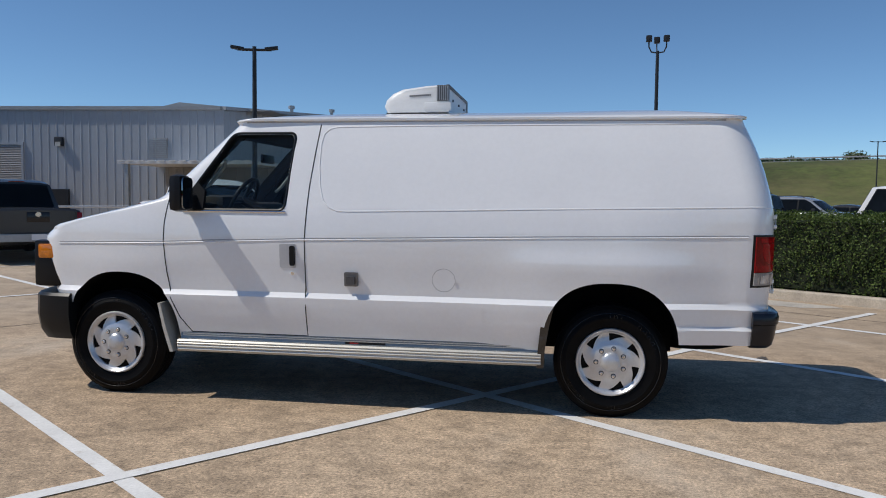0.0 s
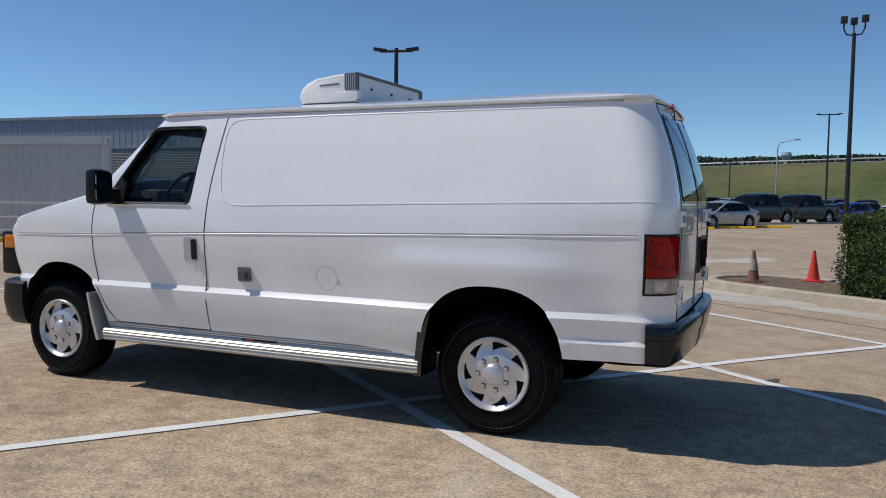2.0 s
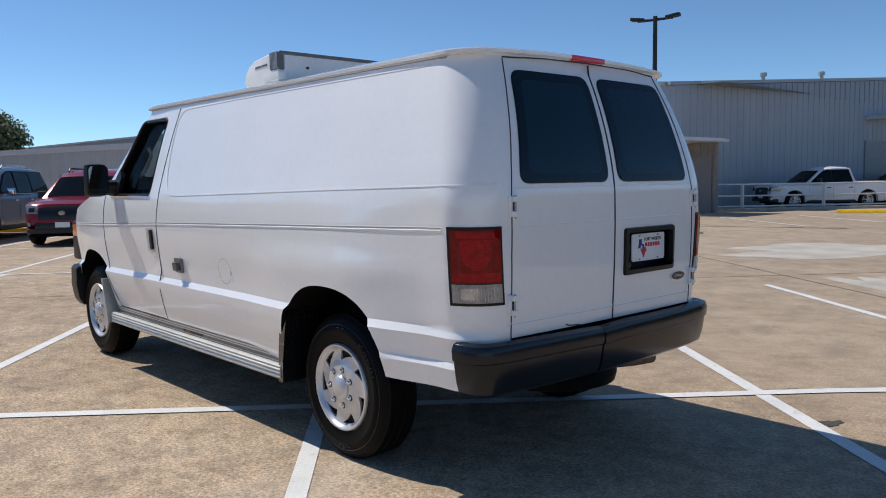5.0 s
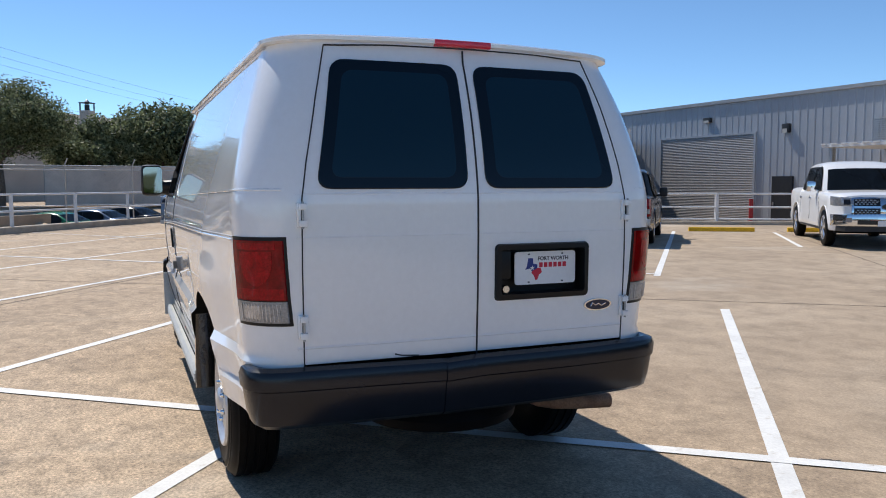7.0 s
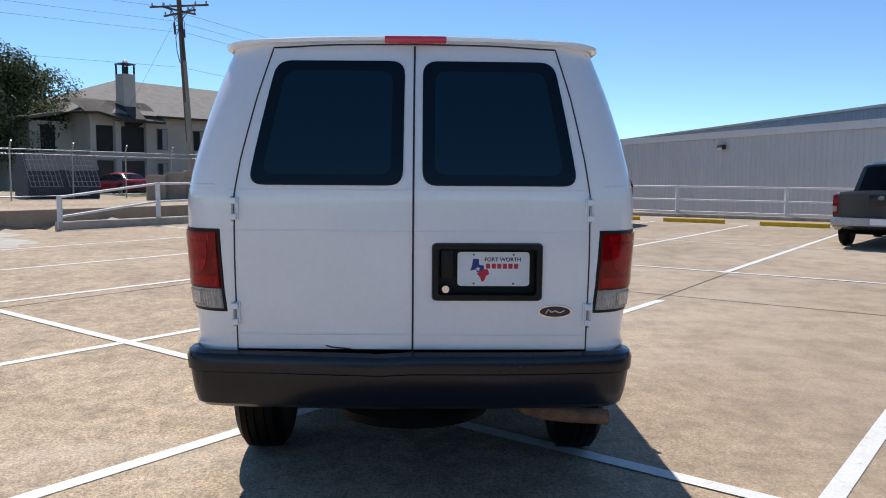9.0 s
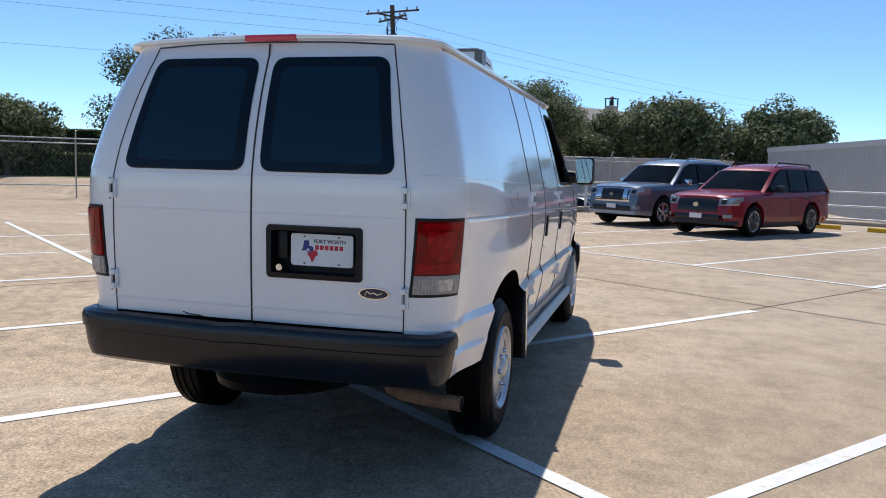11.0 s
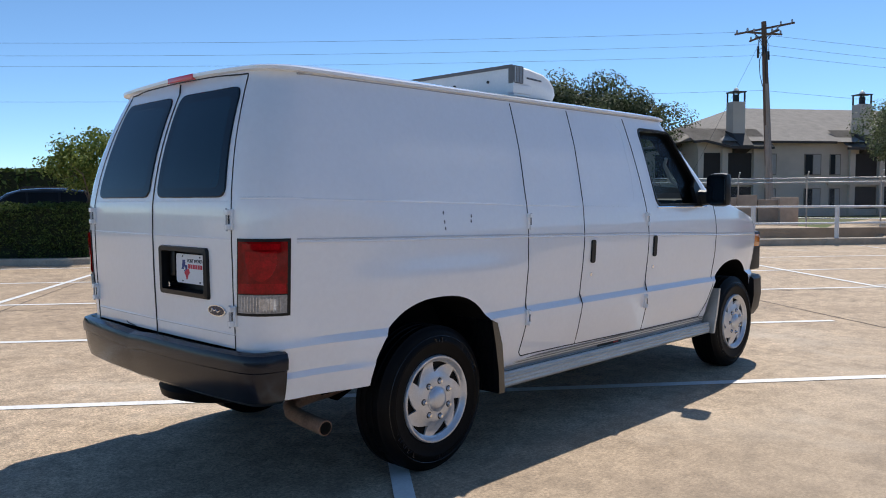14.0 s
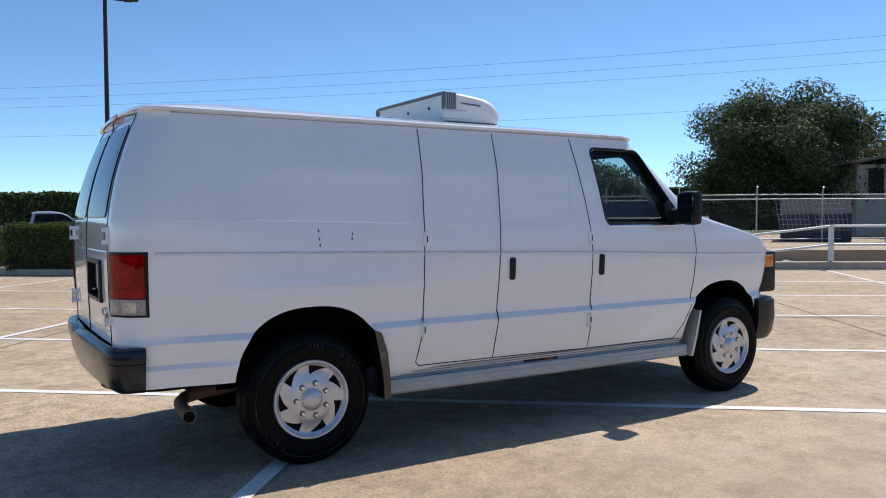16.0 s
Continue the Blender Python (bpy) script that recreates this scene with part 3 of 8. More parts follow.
def on_rear(run, out=0.0005, step=0.05):
    pts = []
    for (y0, z0), (y1, z1) in zip(run, run[1:]):
        k = max(1, int(math.hypot(y1 - y0, z1 - z0) / step))
        pts += [(y0 + (y1 - y0) * i / k, z0 + (z1 - z0) * i / k) for i in range(k)]
    pts.append(run[-1])
    return [(rear_x(y, z) + out, y, z) for y, z in pts]


def corner_line(s, z, out):
    """Points round a rear corner from the lamp to the side, at one height."""
    pts = []
    for k in range(12):
        ph = radians(12 + 6.5 * k)
        p = rear_corner(z, ph) + Vector((math.cos(ph), math.sin(ph), 0)) * out
        pts.append((p.x, s * p.y, p.z))
    return pts


def rounded(x0, x1, z0, z1, r, n=5):
    pts = []
    for cx, cz, a0 in ((x1 - r, z1 - r, 0), (x0 + r, z1 - r, 90), (x0 + r, z0 + r, 180), (x1 - r, z0 + r, 270)):
        pts += [(cx + r * math.cos(radians(a0 + 90 * k / n)), cz + r * math.sin(radians(a0 + 90 * k / n))) for k in range(n + 1)]
    return pts


def quad_round(corners, r, n=5):
    """A four-cornered outline with rounded corners."""
    pts = []
    c = [Vector(p) for p in corners]
    for i in range(4):
        p, a, b = c[i], c[i - 1], c[(i + 1) % 4]
        da, db = (a - p).normalized() * r, (b - p).normalized() * r
        for k in range(n + 1):
            t = k / n
            pts.append(tuple((1 - t) ** 2 * (p + da) + 2 * t * (1 - t) * p + t * t * (p + db)))
    return pts


def fine_line(outline, step=0.035):
    pts = []
    for (a0, b0), (a1, b1) in zip(outline, outline[1:] + outline[:1]):
        k = max(1, int(math.hypot(a1 - a0, b1 - b0) / step))
        pts += [(a0 + (a1 - a0) * i / k, b0 + (b1 - b0) * i / k) for i in range(k)]
    return pts


def plate_on_rear(outline, out, back, grow=1.0):
    """A plate that follows the rear doors' curve."""
    bm = bmesh.new()
    n = len(outline)
    cy, cz = sum(p[0] for p in outline) / n, sum(p[1] for p in outline) / n
    outline = fine_line(outline)
    n = len(outline)
    rings = []
    for k, o in ((1.0, back), (1.0, out - 0.002), (0.985, out), (0.8, out), (0.6, out), (0.4, out), (0.2, out)):
        rings.append([bm.verts.new((rear_x(cy + (y - cy) * k, cz + (z - cz) * k) + o, cy + (y - cy) * k, cz + (z - cz) * k)) for y, z in outline])
    for a, b in zip(rings, rings[1:]):
        for k in range(n):
            bm.faces.new((a[k], a[(k + 1) % n], b[(k + 1) % n], b[k]))
    bm.faces.new(rings[-1])
    bmesh.ops.recalc_face_normals(bm, faces=bm.faces[:])
    return bm


def panel_on_side(s, outline, out, back=-0.004):
    bm = bmesh.new()
    n = len(outline)
    lo = [bm.verts.new((x, s * (side_y(x, z) + back), z)) for x, z in outline]
    hi = [bm.verts.new((x, s * (side_y(x, z) + out), z)) for x, z in outline]
    for k in range(n):
        bm.faces.new((lo[k], lo[(k + 1) % n], hi[(k + 1) % n], hi[k]))
    bm.faces.new(hi)
    bm.faces.new(list(reversed(lo)))
    bmesh.ops.recalc_face_normals(bm, faces=bm.faces[:])
    return bm


def letters(name, body, size, m, material, parent=None, thick=0.0006):
    cu = bpy.data.curves.new(name, "FONT")
    cu.body, cu.size, cu.align_x, cu.align_y, cu.extrude, cu.offset = body, size, "CENTER", "CENTER", thick, size * 0.022
    tmp = new("lettering", cu)
    bpy.context.view_layer.update()
    me = bpy.data.meshes.new_from_object(tmp.evaluated_get(bpy.context.evaluated_depsgraph_get()))
    bpy.data.objects.remove(tmp)
    me.transform(m)
    return link(name, me, material, parent, smooth=0)


def cover_mesh():
    """A dished wheel cover with seven swept openings; its outer face looks along -y."""
    prof = [(0.066, -0.1165), (0.10, -0.1165), (0.122, -0.112), (0.141, -0.104), (0.146, -0.1035), (0.158, -0.101), (0.170, -0.099), (0.182, -0.099), (0.190, -0.100), (0.194, -0.102), (0.200, -0.108), (0.206, -0.118), (0.212, -0.1235), (0.219, -0.1235), (0.2235, -0.118), (0.2245, -0.104)]
    bm = bmesh.new()
    n, m = 7, 16
    rows = []
    for r, y in prof:
        k = min(1.0, max(0.0, (r - 0.141) / 0.049))
        a1 = radians(42)
        a0 = a1 - radians(3 + 31 * k)
        row = []
        for j in range(n):
            for i in range(m):
                u = i / m
                a = a0 + (a1 - a0) * u * 2 if u < 0.5 else a1 + (a0 + 2 * math.pi / n - a1) * (u - 0.5) * 2
                a += 2 * math.pi * j / n
                row.append((r, a, y))
        rows.append([bm.verts.new((r * math.cos(a), y, r * math.sin(a))) for r, a, y in row])
    w = n * m
    for q, (ra, rb) in enumerate(zip(rows, rows[1:])):
        hole = 0.141 <= prof[q][0] < 0.189
        for c in range(w):
            d = (c + 1) % w
            if not (hole and (c % m) < m // 2):
                bm.faces.new((ra[c], ra[d], rb[d], rb[c]))
    edges = [e for e in bm.edges if len(e.link_faces) == 1 and 0.13 < max(v.co.xz.length for v in e.verts) < 0.2]
    ext = bmesh.ops.extrude_edge_only(bm, edges=edges)
    for v in ext["geom"]:
        if isinstance(v, bmesh.types.BMVert):
            v.co.y += 0.016
            v.co.x *= 0.995
            v.co.z *= 0.995
    bmesh.ops.recalc_face_normals(bm, faces=bm.faces[:])
    if sum(f.normal.y for f in bm.faces) > 0:
        bmesh.ops.reverse_faces(bm, faces=bm.faces[:])
    return bm


def make_wheel(name, parent, at, flip):
    """Tyre, steel rim, swirled silver cover, hub and nuts; the outer face looks along -y before flipping."""
    w = part(name, lathe([(0.205, 0.10), (0.235, 0.115), (0.29, 0.118), (0.335, 0.108), (0.357, 0.09), (0.362, 0.085), (0.371, 0.08), (0.372, 0.05), (0.366, 0.047), (0.366, 0.04), (0.372, 0.037), (0.372, 0.012), (0.365, 0.009), (0.365, -0.009),
                           (0.372, -0.012), (0.372, -0.037), (0.366, -0.04), (0.366, -0.047), (0.372, -0.05), (0.371, -0.08), (0.362, -0.085), (0.357, -0.09), (0.341, -0.105), (0.335, -0.106), (0.325, -0.112), (0.30, -0.117), (0.298, -0.119), (0.287, -0.120), (0.284, -0.118),
                           (0.25, -0.117), (0.232, -0.112), (0.222, -0.106), (0.212, -0.10), (0.205, -0.09)], 72), RUBBER, parent, "black rubber tyre")
    w.matrix_basis = pose(*at, 0, 0, 180 if flip else 0)
    part("rim", lathe([(0.205, 0.09), (0.2, -0.02), (0.19, -0.07), (0.12, -0.075), (0.0, -0.06)], 40), SHADE, w, "dark steel rim")
    part("wheel_cover", cover_mesh(), SILVER, w, "silver wheel cover with swept openings", smooth=40)
    part("hub", lathe([(0.0, -0.143), (0.03, -0.1415), (0.046, -0.136), (0.057, -0.128), (0.062, -0.122), (0.066, -0.121), (0.0675, -0.1125)], 36), SILVER, w, "polished hub cap")
    proto = part("nut", lathe([(0.0, -0.134), (0.008, -0.133), (0.0115, -0.127), (0.0125, -0.1155)], 10), CHROME, w)
    nut = proto.data
    bpy.data.objects.remove(proto)
    proto = part("nut_seat", lathe([(0.0, -0.1172), (0.0165, -0.1172), (0.0168, -0.112)], 12), DARK, w, "dark nut seat")
    seat_ = proto.data
    bpy.data.objects.remove(proto)
    for k in range(7):
        a = radians(360 / 7 * k + 26)
        o = new("nut", nut)
        o.parent, o.matrix_basis = w, pose(0.0925 * math.cos(a), 0, 0.0925 * math.sin(a))
        o = new("nut_seat", seat_)
        o.parent, o.matrix_basis = w, pose(0.0925 * math.cos(a), 0, 0.0925 * math.sin(a))
    # moulded marks on the side wall
    for a0, count, r0 in ((20, 9, 0.298), (78, 4, 0.30), (205, 8, 0.299), (268, 4, 0.30)):
        marks = bmesh.new()
        for k in range(count):
            a = radians(a0 + 4.3 * k)
            e = Vector((math.cos(a), 0, math.sin(a)))
            t = Vector((-e.z, 0, e.x))
            p = e * r0 + Vector((0, -0.1185, 0))
            h = 0.011 if k % 3 else 0.007
            tube(marks, [p - e * h, p + e * h + t * (0.004 if k % 2 else -0.003)], 0.0022, 5)
            if k % 2:
                tube(marks, [p + e * h, p + e * h + t * 0.012], 0.002, 5)
        tagged(part("sidewall_mark", marks, RUBBER2, w, "moulded side wall mark"), kind="stuff")
    arc = [(0.322 * math.cos(radians(a)), -0.1135, 0.322 * math.sin(radians(a))) for a in range(0, 361, 6)]
    part("sidewall_rib", tube(bmesh.new(), arc, 0.0018, 5, cap=False), RUBBER2, w)
    return w


van = thing("cargo_van", "white cargo van with black bumpers parked across painted bay lines", "van")
body = part("body", van_body(), [WHITE, SHADE], van, "white painted steel body")
for s in (-1, 1):
    for cx, cz, a, b, n in ((-3.43, 0.42, 0.435, 0.47, 2.35), (-0.01, 0.42, 0.438, 0.478, 2.45)):
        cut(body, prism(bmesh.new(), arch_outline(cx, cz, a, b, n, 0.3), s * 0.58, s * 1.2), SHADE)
    cut(body, prism(bmesh.new(), quad_round([(-2.18, 1.868), (-2.22, 1.345), (-2.98, 1.345), (-2.63, 1.868)], 0.05), s * 0.62, s * 1.2), BLACK)
cab = bmesh.new()
prism(cab, [(-3.03, 0.75), (-3.03, 1.42), (-2.62, 1.86), (-2.5, 1.90), (-1.96, 1.90), (-1.96, 0.62), (-2.9, 0.62)], -0.745, 0.745)
cut(body, cab, TRIM)
for s in (-1, 1):
    cut(body, prism(bmesh.new(), [(-2.95, 0.8), (-2.95, 1.34), (-2.05, 1.34), (-2.05, 0.8)], s * 0.70, s * 0.88), TRIM)
shield = bmesh.new()
prism(shield, quad_round([(-0.74, 0.05), (0.74, 0.05), (0.64, 0.68), (-0.64, 0.68)], 0.06), -0.35, 0.12, "xy")
bmesh.ops.transform(shield, matrix=Matrix.Translation((-3.17, 0, 1.41)) @ Matrix(((0, 0.695, -0.719, 0), (1, 0, 0, 0), (0, 0.719, 0.695, 0), (0, 0, 0, 1))), verts=shield.verts[:])
cut(body, shield, BLACK)
cut(body, boxes((0.955, 1.1, 0.107, 0.511, 0.957, 1.152)), BLACK)
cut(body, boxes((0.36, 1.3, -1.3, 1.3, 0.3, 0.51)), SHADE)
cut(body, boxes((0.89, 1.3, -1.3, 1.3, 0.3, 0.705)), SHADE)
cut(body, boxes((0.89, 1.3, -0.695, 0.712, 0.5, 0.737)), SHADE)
body.data.polygons.foreach_set("use_smooth", [True] * len(body.data.polygons))
body.data.set_sharp_from_angle(angle=radians(32))

# glass of the cab
for s in (-1, 1):
    g = bmesh.new()
    g.faces.new([g.verts.new((x, s * (side_y(x, z) - 0.035), z)) for x, z in quad_round([(-2.16, 1.885), (-2.2, 1.33), (-3.0, 1.33), (-2.64, 1.885)], 0.04)])
    g.normal_update()
    if g.faces[:][0].normal.y * s < 0:
        bmesh.ops.reverse_faces(g, faces=g.faces[:])
    w = part("side_window", g, WINDOW, van, "clear cab side window", smooth=0)
    w.visible_shadow = False
    rim = bmesh.new()
    line = quad_round([(-2.172, 1.876), (-2.212, 1.338), (-2.99, 1.338), (-2.635, 1.876)], 0.05)
    tube(rim, [(x, s * (side_y(x, z) - 0.004), z) for x, z in line + line[:1]], 0.011, 6, cap=False)
    part("window_seal", rim, BLACK, van, "black rubber window seal")
    part("window_sill", tubes((on_side(s, [(-2.95, 1.326), (-2.2, 1.326)], 0.003), 0.008), n=6), CHROME, van, "bright window sill strip")
    part("mirror_patch", panel_on_side(s, [(-2.99, 1.345), (-2.80, 1.345), (-2.80, 1.47), (-2.86, 1.53)], 0.012, -0.02), BLACK, van, "black mirror mount")
g = bmesh.new()
g.faces.new([g.verts.new(Matrix.Translation((-3.17, 0, 1.41)) @ Vector((0.695 * b + 0.03, a, 0.719 * b))) for a, b in [(-0.76, 0.03), (0.76, 0.03), (0.66, 0.70), (-0.66, 0.70)]])
w = part("windshield", g, WINDOW, van, "clear windshield", smooth=0)
w.visible_shadow = False

# cab fittings
part("dashboard", boxes((-3.06, -2.84, -0.76, 0.76, 0.9, 1.385), (-2.98, -2.80, -0.62, -0.18, 1.3, 1.44), (-2.9, -2.45, -0.2, 0.24, 0.6, 1.12), bevel=0.05), TRIM, van, "dark dashboard with instrument hood")
wheel = bmesh.new()
ringp = [(0.185 * math.cos(a), 0.185 * math.sin(a), 0) for a in (2 * math.pi * k / 28 for k in range(29))]
tube(wheel, ringp, 0.016, 8, cap=False)
tube(wheel, [(-0.18, 0, 0), (0.18, 0, 0)], 0.018, 6)
tube(wheel, [(0, 0, 0), (0, -0.18, 0)], 0.018, 6)
tube(wheel, [(0, 0, 0.0), (0, 0, -0.25)], 0.035, 8)
bmesh.ops.transform(wheel, matrix=Matrix.Translation((-2.74, -0.40, 1.40)) @ Matrix.Rotation(radians(-62), 4, "Y") @ Matrix.Rotation(radians(90), 4, "Z"), verts=wheel.verts[:])
part("steering_wheel", wheel, BLACK, van, "black steering wheel")
for y in (-0.42, 0.42):
    seat = part("seat", boxes((-2.45, -2.05, y - 0.24, y + 0.24, 0.62, 1.02), (-2.14, -1.99, y - 0.23, y + 0.23, 0.95, 1.5), (-2.11, -2.02, y - 0.13, y + 0.13, 1.5, 1.68), bevel=0.04), mat("seat_vinyl", (0.045, 0.045, 0.047), 0.6, var=0.15), van, "grey vinyl seat")
part("rear_view_mirror", boxes((-2.72, -2.69, -0.12, 0.12, 1.70, 1.77), bevel=0.012), BLACK, van, "black inside mirror")
for s in (-1, 1):
    part("grab_handle", tubes(([(-2.92, s * 0.74, 1.48), (-2.86, s * 0.71, 1.52), (-2.76, s * 0.70, 1.64), (-2.73, s * 0.73, 1.69)], 0.014)), CREAM, van, "pale pillar grab handle")

# seams, beads and small fittings on the sides
for s in (-1, 1):
    seams = [[(-3.06, 1.43), (-3.085, 1.25), (-3.09, 1.12), (-3.07, 0.9), (-3.04, 0.72), (-2.98, 0.58), (-2.90, 0.475), (-2.05, 0.475), (-2.055, 0.75), (-2.06, 1.15), (-2.045, 1.5), (-2.02, 1.75), (-2.0, 1.935)]]
    if s > 0:
        seams.append([(-0.782, 1.94), (-0.768, 1.66), (-0.742, 1.42), (-0.729, 1.24), (-0.719, 1.1), (-0.719, 0.80), (-0.706, 0.70), (-0.672, 0.515), (-0.70, 0.49), (-1.245, 0.485)])
        seams.append([(-1.343, 1.94), (-1.336, 1.70), (-1.31, 1.45), (-1.288, 1.25), (-1.278, 1.1), (-1.268, 0.80), (-1.266, 0.74), (-1.255, 0.62), (-1.248, 0.485), (-2.04, 0.475)])
    for run in seams:
        part("door_gap", strip(bmesh.new(), on_side(s, run, -0.0008), 0.0042), SEAM, van, "dark door gap")
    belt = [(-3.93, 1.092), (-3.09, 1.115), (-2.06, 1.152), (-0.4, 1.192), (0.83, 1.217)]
    # crease shade put into a grey strip, darker on the sunlit left
    part("belt_crease", strip(bmesh.new(), on_side(s, belt, -0.001), 0.0042), mat("crease_shadow", (0.40, 0.41, 0.43), 0.6, var=0.05) if s < 0 else mat("crease_shadow_faint", (0.60, 0.61, 0.63), 0.6, var=0.05), van, "grey line painted as the shade of the belt crease")
    part("belt_bead", strip(bmesh.new(), on_side(s, [(x, z - 0.0125) for x, z in belt], -0.0015), 0.0062), WHITE, van)
    if s < 0:
        frame_run = [(0.78, 1.393), (-0.4, 1.368), (-1.76, 1.337), (-1.84, 1.34), (-1.90, 1.365), (-1.94, 1.41), (-1.965, 1.49), (-1.985, 1.64), (-1.985, 1.80), (-1.97, 1.87), (-1.93, 1.905), (-1.87, 1.918), (-1.2, 1.925), (0.60, 1.928)]
        part("panel_bead", strip(bmesh.new(), corner_line(s, 1.395, -0.0035) + on_side(s, frame_run, -0.0025), 0.0062), WHITE, van)
    else:
        part("panel_bead", strip(bmesh.new(), corner_line(s, 1.395, -0.0035) + on_side(s, [(0.78, 1.390), (-0.70, 1.352), (-1.26, 1.341)], -0.003), 0.0055), WHITE, van)
        part("panel_bead", strip(bmesh.new(), on_side(s, [(-1.31, 1.340), (-1.83, 1.332), (-1.88, 1.35), (-1.92, 1.40), (-1.94, 1.55), (-1.93, 1.84), (-1.88, 1.89)], -0.0035), 0.005), WHITE, van)
    # grey strip carries the shade under the roof lip
    part("drip_channel", strip(bmesh.new(), on_side(s, [(-2.55, 1.953), (0.70, 1.953)], -0.0035), 0.0052), mat("drip_shade_grey", (0.40, 0.40, 0.41), 0.6, var=0.1), van, "grey line painted as the shade below the drip lip")
    # pillars of handles and locks
    for hx in ((-2.175,) if s < 0 else (-2.14, -1.375)):
        if s < 0:
            part("handle_recess", panel_on_side(s, rounded(hx - 0.062, hx + 0.055, 0.947, 1.112, 0.012), 0.003), mat("recess_grey", (0.55, 0.55, 0.56), 0.4, var=0.05), van, "recessed handle pocket")
            part("door_handle", panel_on_side(s, rounded(hx + 0.012, hx + 0.048, 0.962, 1.1, 0.014), 0.016), BLACK, van, "black door handle")
            part("keyhole", panel_on_side(s, rounded(hx + 0.015, hx + 0.037, 0.898, 0.92, 0.0105), 0.004), CHROME, van, "door lock")
        else:
            part("door_handle", panel_on_side(s, rounded(hx - 0.02, hx + 0.02, 0.985, 1.13, 0.016), 0.012), BLACK, van, "black door handle")
            part("keyhole", panel_on_side(s, rounded(hx - 0.012, hx + 0.012, 0.90, 0.924, 0.0115), 0.004), CHROME, van, "door lock")
    # turn signal and headlight housing round the corner
    part("lamp_housing", boxes((-4.16, -3.925, s * 0.835 - 0.05, s * 0.835 + 0.05, 0.76, 1.10), bevel=0.03), BLACK, van, "black headlamp housing")
    part("turn_signal", boxes((-4.12, -3.925, s * 0.855 - 0.04, s * 0.855 + 0.04, 0.965, 1.075), bevel=0.02), AMBER, van, "amber turn signal")
    part("headlight", boxes((-4.215, -4.10, s * 0.66 - 0.14, s * 0.66 + 0.14, 0.86, 1.06), bevel=0.03), CLEARLENS, van, "clear headlight")
    # tail lamp round the corner
    for nm, z0, z1, a0, a1, out, m, lab in (("lamp_bezel", 0.888, 1.222, 6, 80, 0.003, BLACK, "black lamp surround"), ("tail_light", 0.985, 1.209, 10, 75, 0.009, REDLENS, "red tail light lens"), ("reverse_light", 0.901, 0.981, 10, 75, 0.008, CLEARLENS, "clear reversing lens"),
                                            ("lens_cell", 1.176, 1.2, 18, 66, 0.0103, REDLENS2, "bright red upper cell"),
                                            ("lens_dome", 1.04, 1.168, 22, 62, 0.0105, REDLENS2, "bright red domed cell"), ("lens_rib", 0.99, 1.03, 12, 73, 0.0100, REDLENS2, "bright red lower band"),
                                            ("reflector", 0.912, 0.968, 18, 34, 0.010, CLEARLENS, "clear reflector"), ("reflector", 0.915, 0.965, 40, 62, 0.0098, CLEARLENS2, "bright reflector")):
        bm = bmesh.new()
        grid = []
        for z in [z0 + (z1 - z0) * q / 8 for q in range(9)]:
            row = []
            wide = math.sqrt(max(0.02, 1 - ((z1 - 0.03 - z) / (z1 - 0.03 - z0)) ** 2)) if nm == "lens_dome" and z < z1 - 0.03 else 1.0
            for k in range(10):
                ph = radians((a0 + a1) / 2 + (a1 - a0) * wide * (k / 9 - 0.5))
                p = rear_corner(z, ph)
                nrm = Vector((math.cos(ph), math.sin(ph), 0))
                q = p + nrm * out
                row.append(bm.verts.new((q.x, s * q.y, q.z)))
            grid.append(row)
        back = [bm.verts.new((v.co.x - 0.03, v.co.y - s * 0.03, v.co.z)) for v in grid[0] + [r[-1] for r in grid[1:]] + list(reversed(grid[-1][:-1])) + [r[0] for r in reversed(grid[1:-1])]]
        edge = grid[0] + [r[-1] for r in grid[1:]] + list(reversed(grid[-1][:-1])) + [r[0] for r in reversed(grid[1:-1])]
        for a, b in zip(grid, grid[1:]):
            for k in range(9):
                bm.faces.new((a[k], a[k + 1], b[k + 1], b[k]))
        for k in range(len(edge)):
            bm.faces.new((edge[k], edge[(k + 1) % len(edge)], back[(k + 1) % len(edge)], back[k]))
        bmesh.ops.recalc_face_normals(bm, faces=bm.faces[:])
        part(nm, bm, m, van, lab)
    for k in range(13):
        ph = radians(17 + 4.1 * k)
        lo, hi = rear_corner(0.908, ph), rear_corner(0.972, ph)
        nrm = Vector((math.cos(ph), math.sin(ph), 0)) * 0.0095
        part("lens_flute", tubes(([(lo.x + nrm.x, s * (lo.y + nrm.y), lo.z), (hi.x + nrm.x, s * (hi.y + nrm.y), hi.z)], 0.0022), n=5), CLEARLENS2, van)
    # running board
    board = part("running_board", prism(bmesh.new(), [(0.85, 0.474), (0.921, 0.474), (0.926, 0.44), (0.93, 0.424), (0.96, 0.416), (0.96, 0.39), (0.87, 0.385)], -2.985, -0.455, "yz"), ALU2, van, "ridged aluminium running board")
    if s < 0:
        board.matrix_basis = Matrix.Diagonal((1, -1, 1, 1))
    part("step_nose", prism(bmesh.new(), [(0.945, 0.425), (0.966, 0.427), (0.978, 0.416), (0.973, 0.408), (0.982, 0.40), (0.976, 0.39), (0.982, 0.38), (0.974, 0.37), (0.98, 0.358), (0.965, 0.342), (0.945, 0.342)], -2.99, -0.45, "yz"), CREAM, board, "pale step edge")
    for z in (0.462, 0.449):
        part("tread_rib", boxes((-2.97, -0.47, 0.918, 0.9275, z - 0.003, z + 0.003)), ALU, board)
    part("tread_rib", boxes((-2.97, -0.47, 0.931, 0.937, 0.415, 0.4285)), ALU, board)
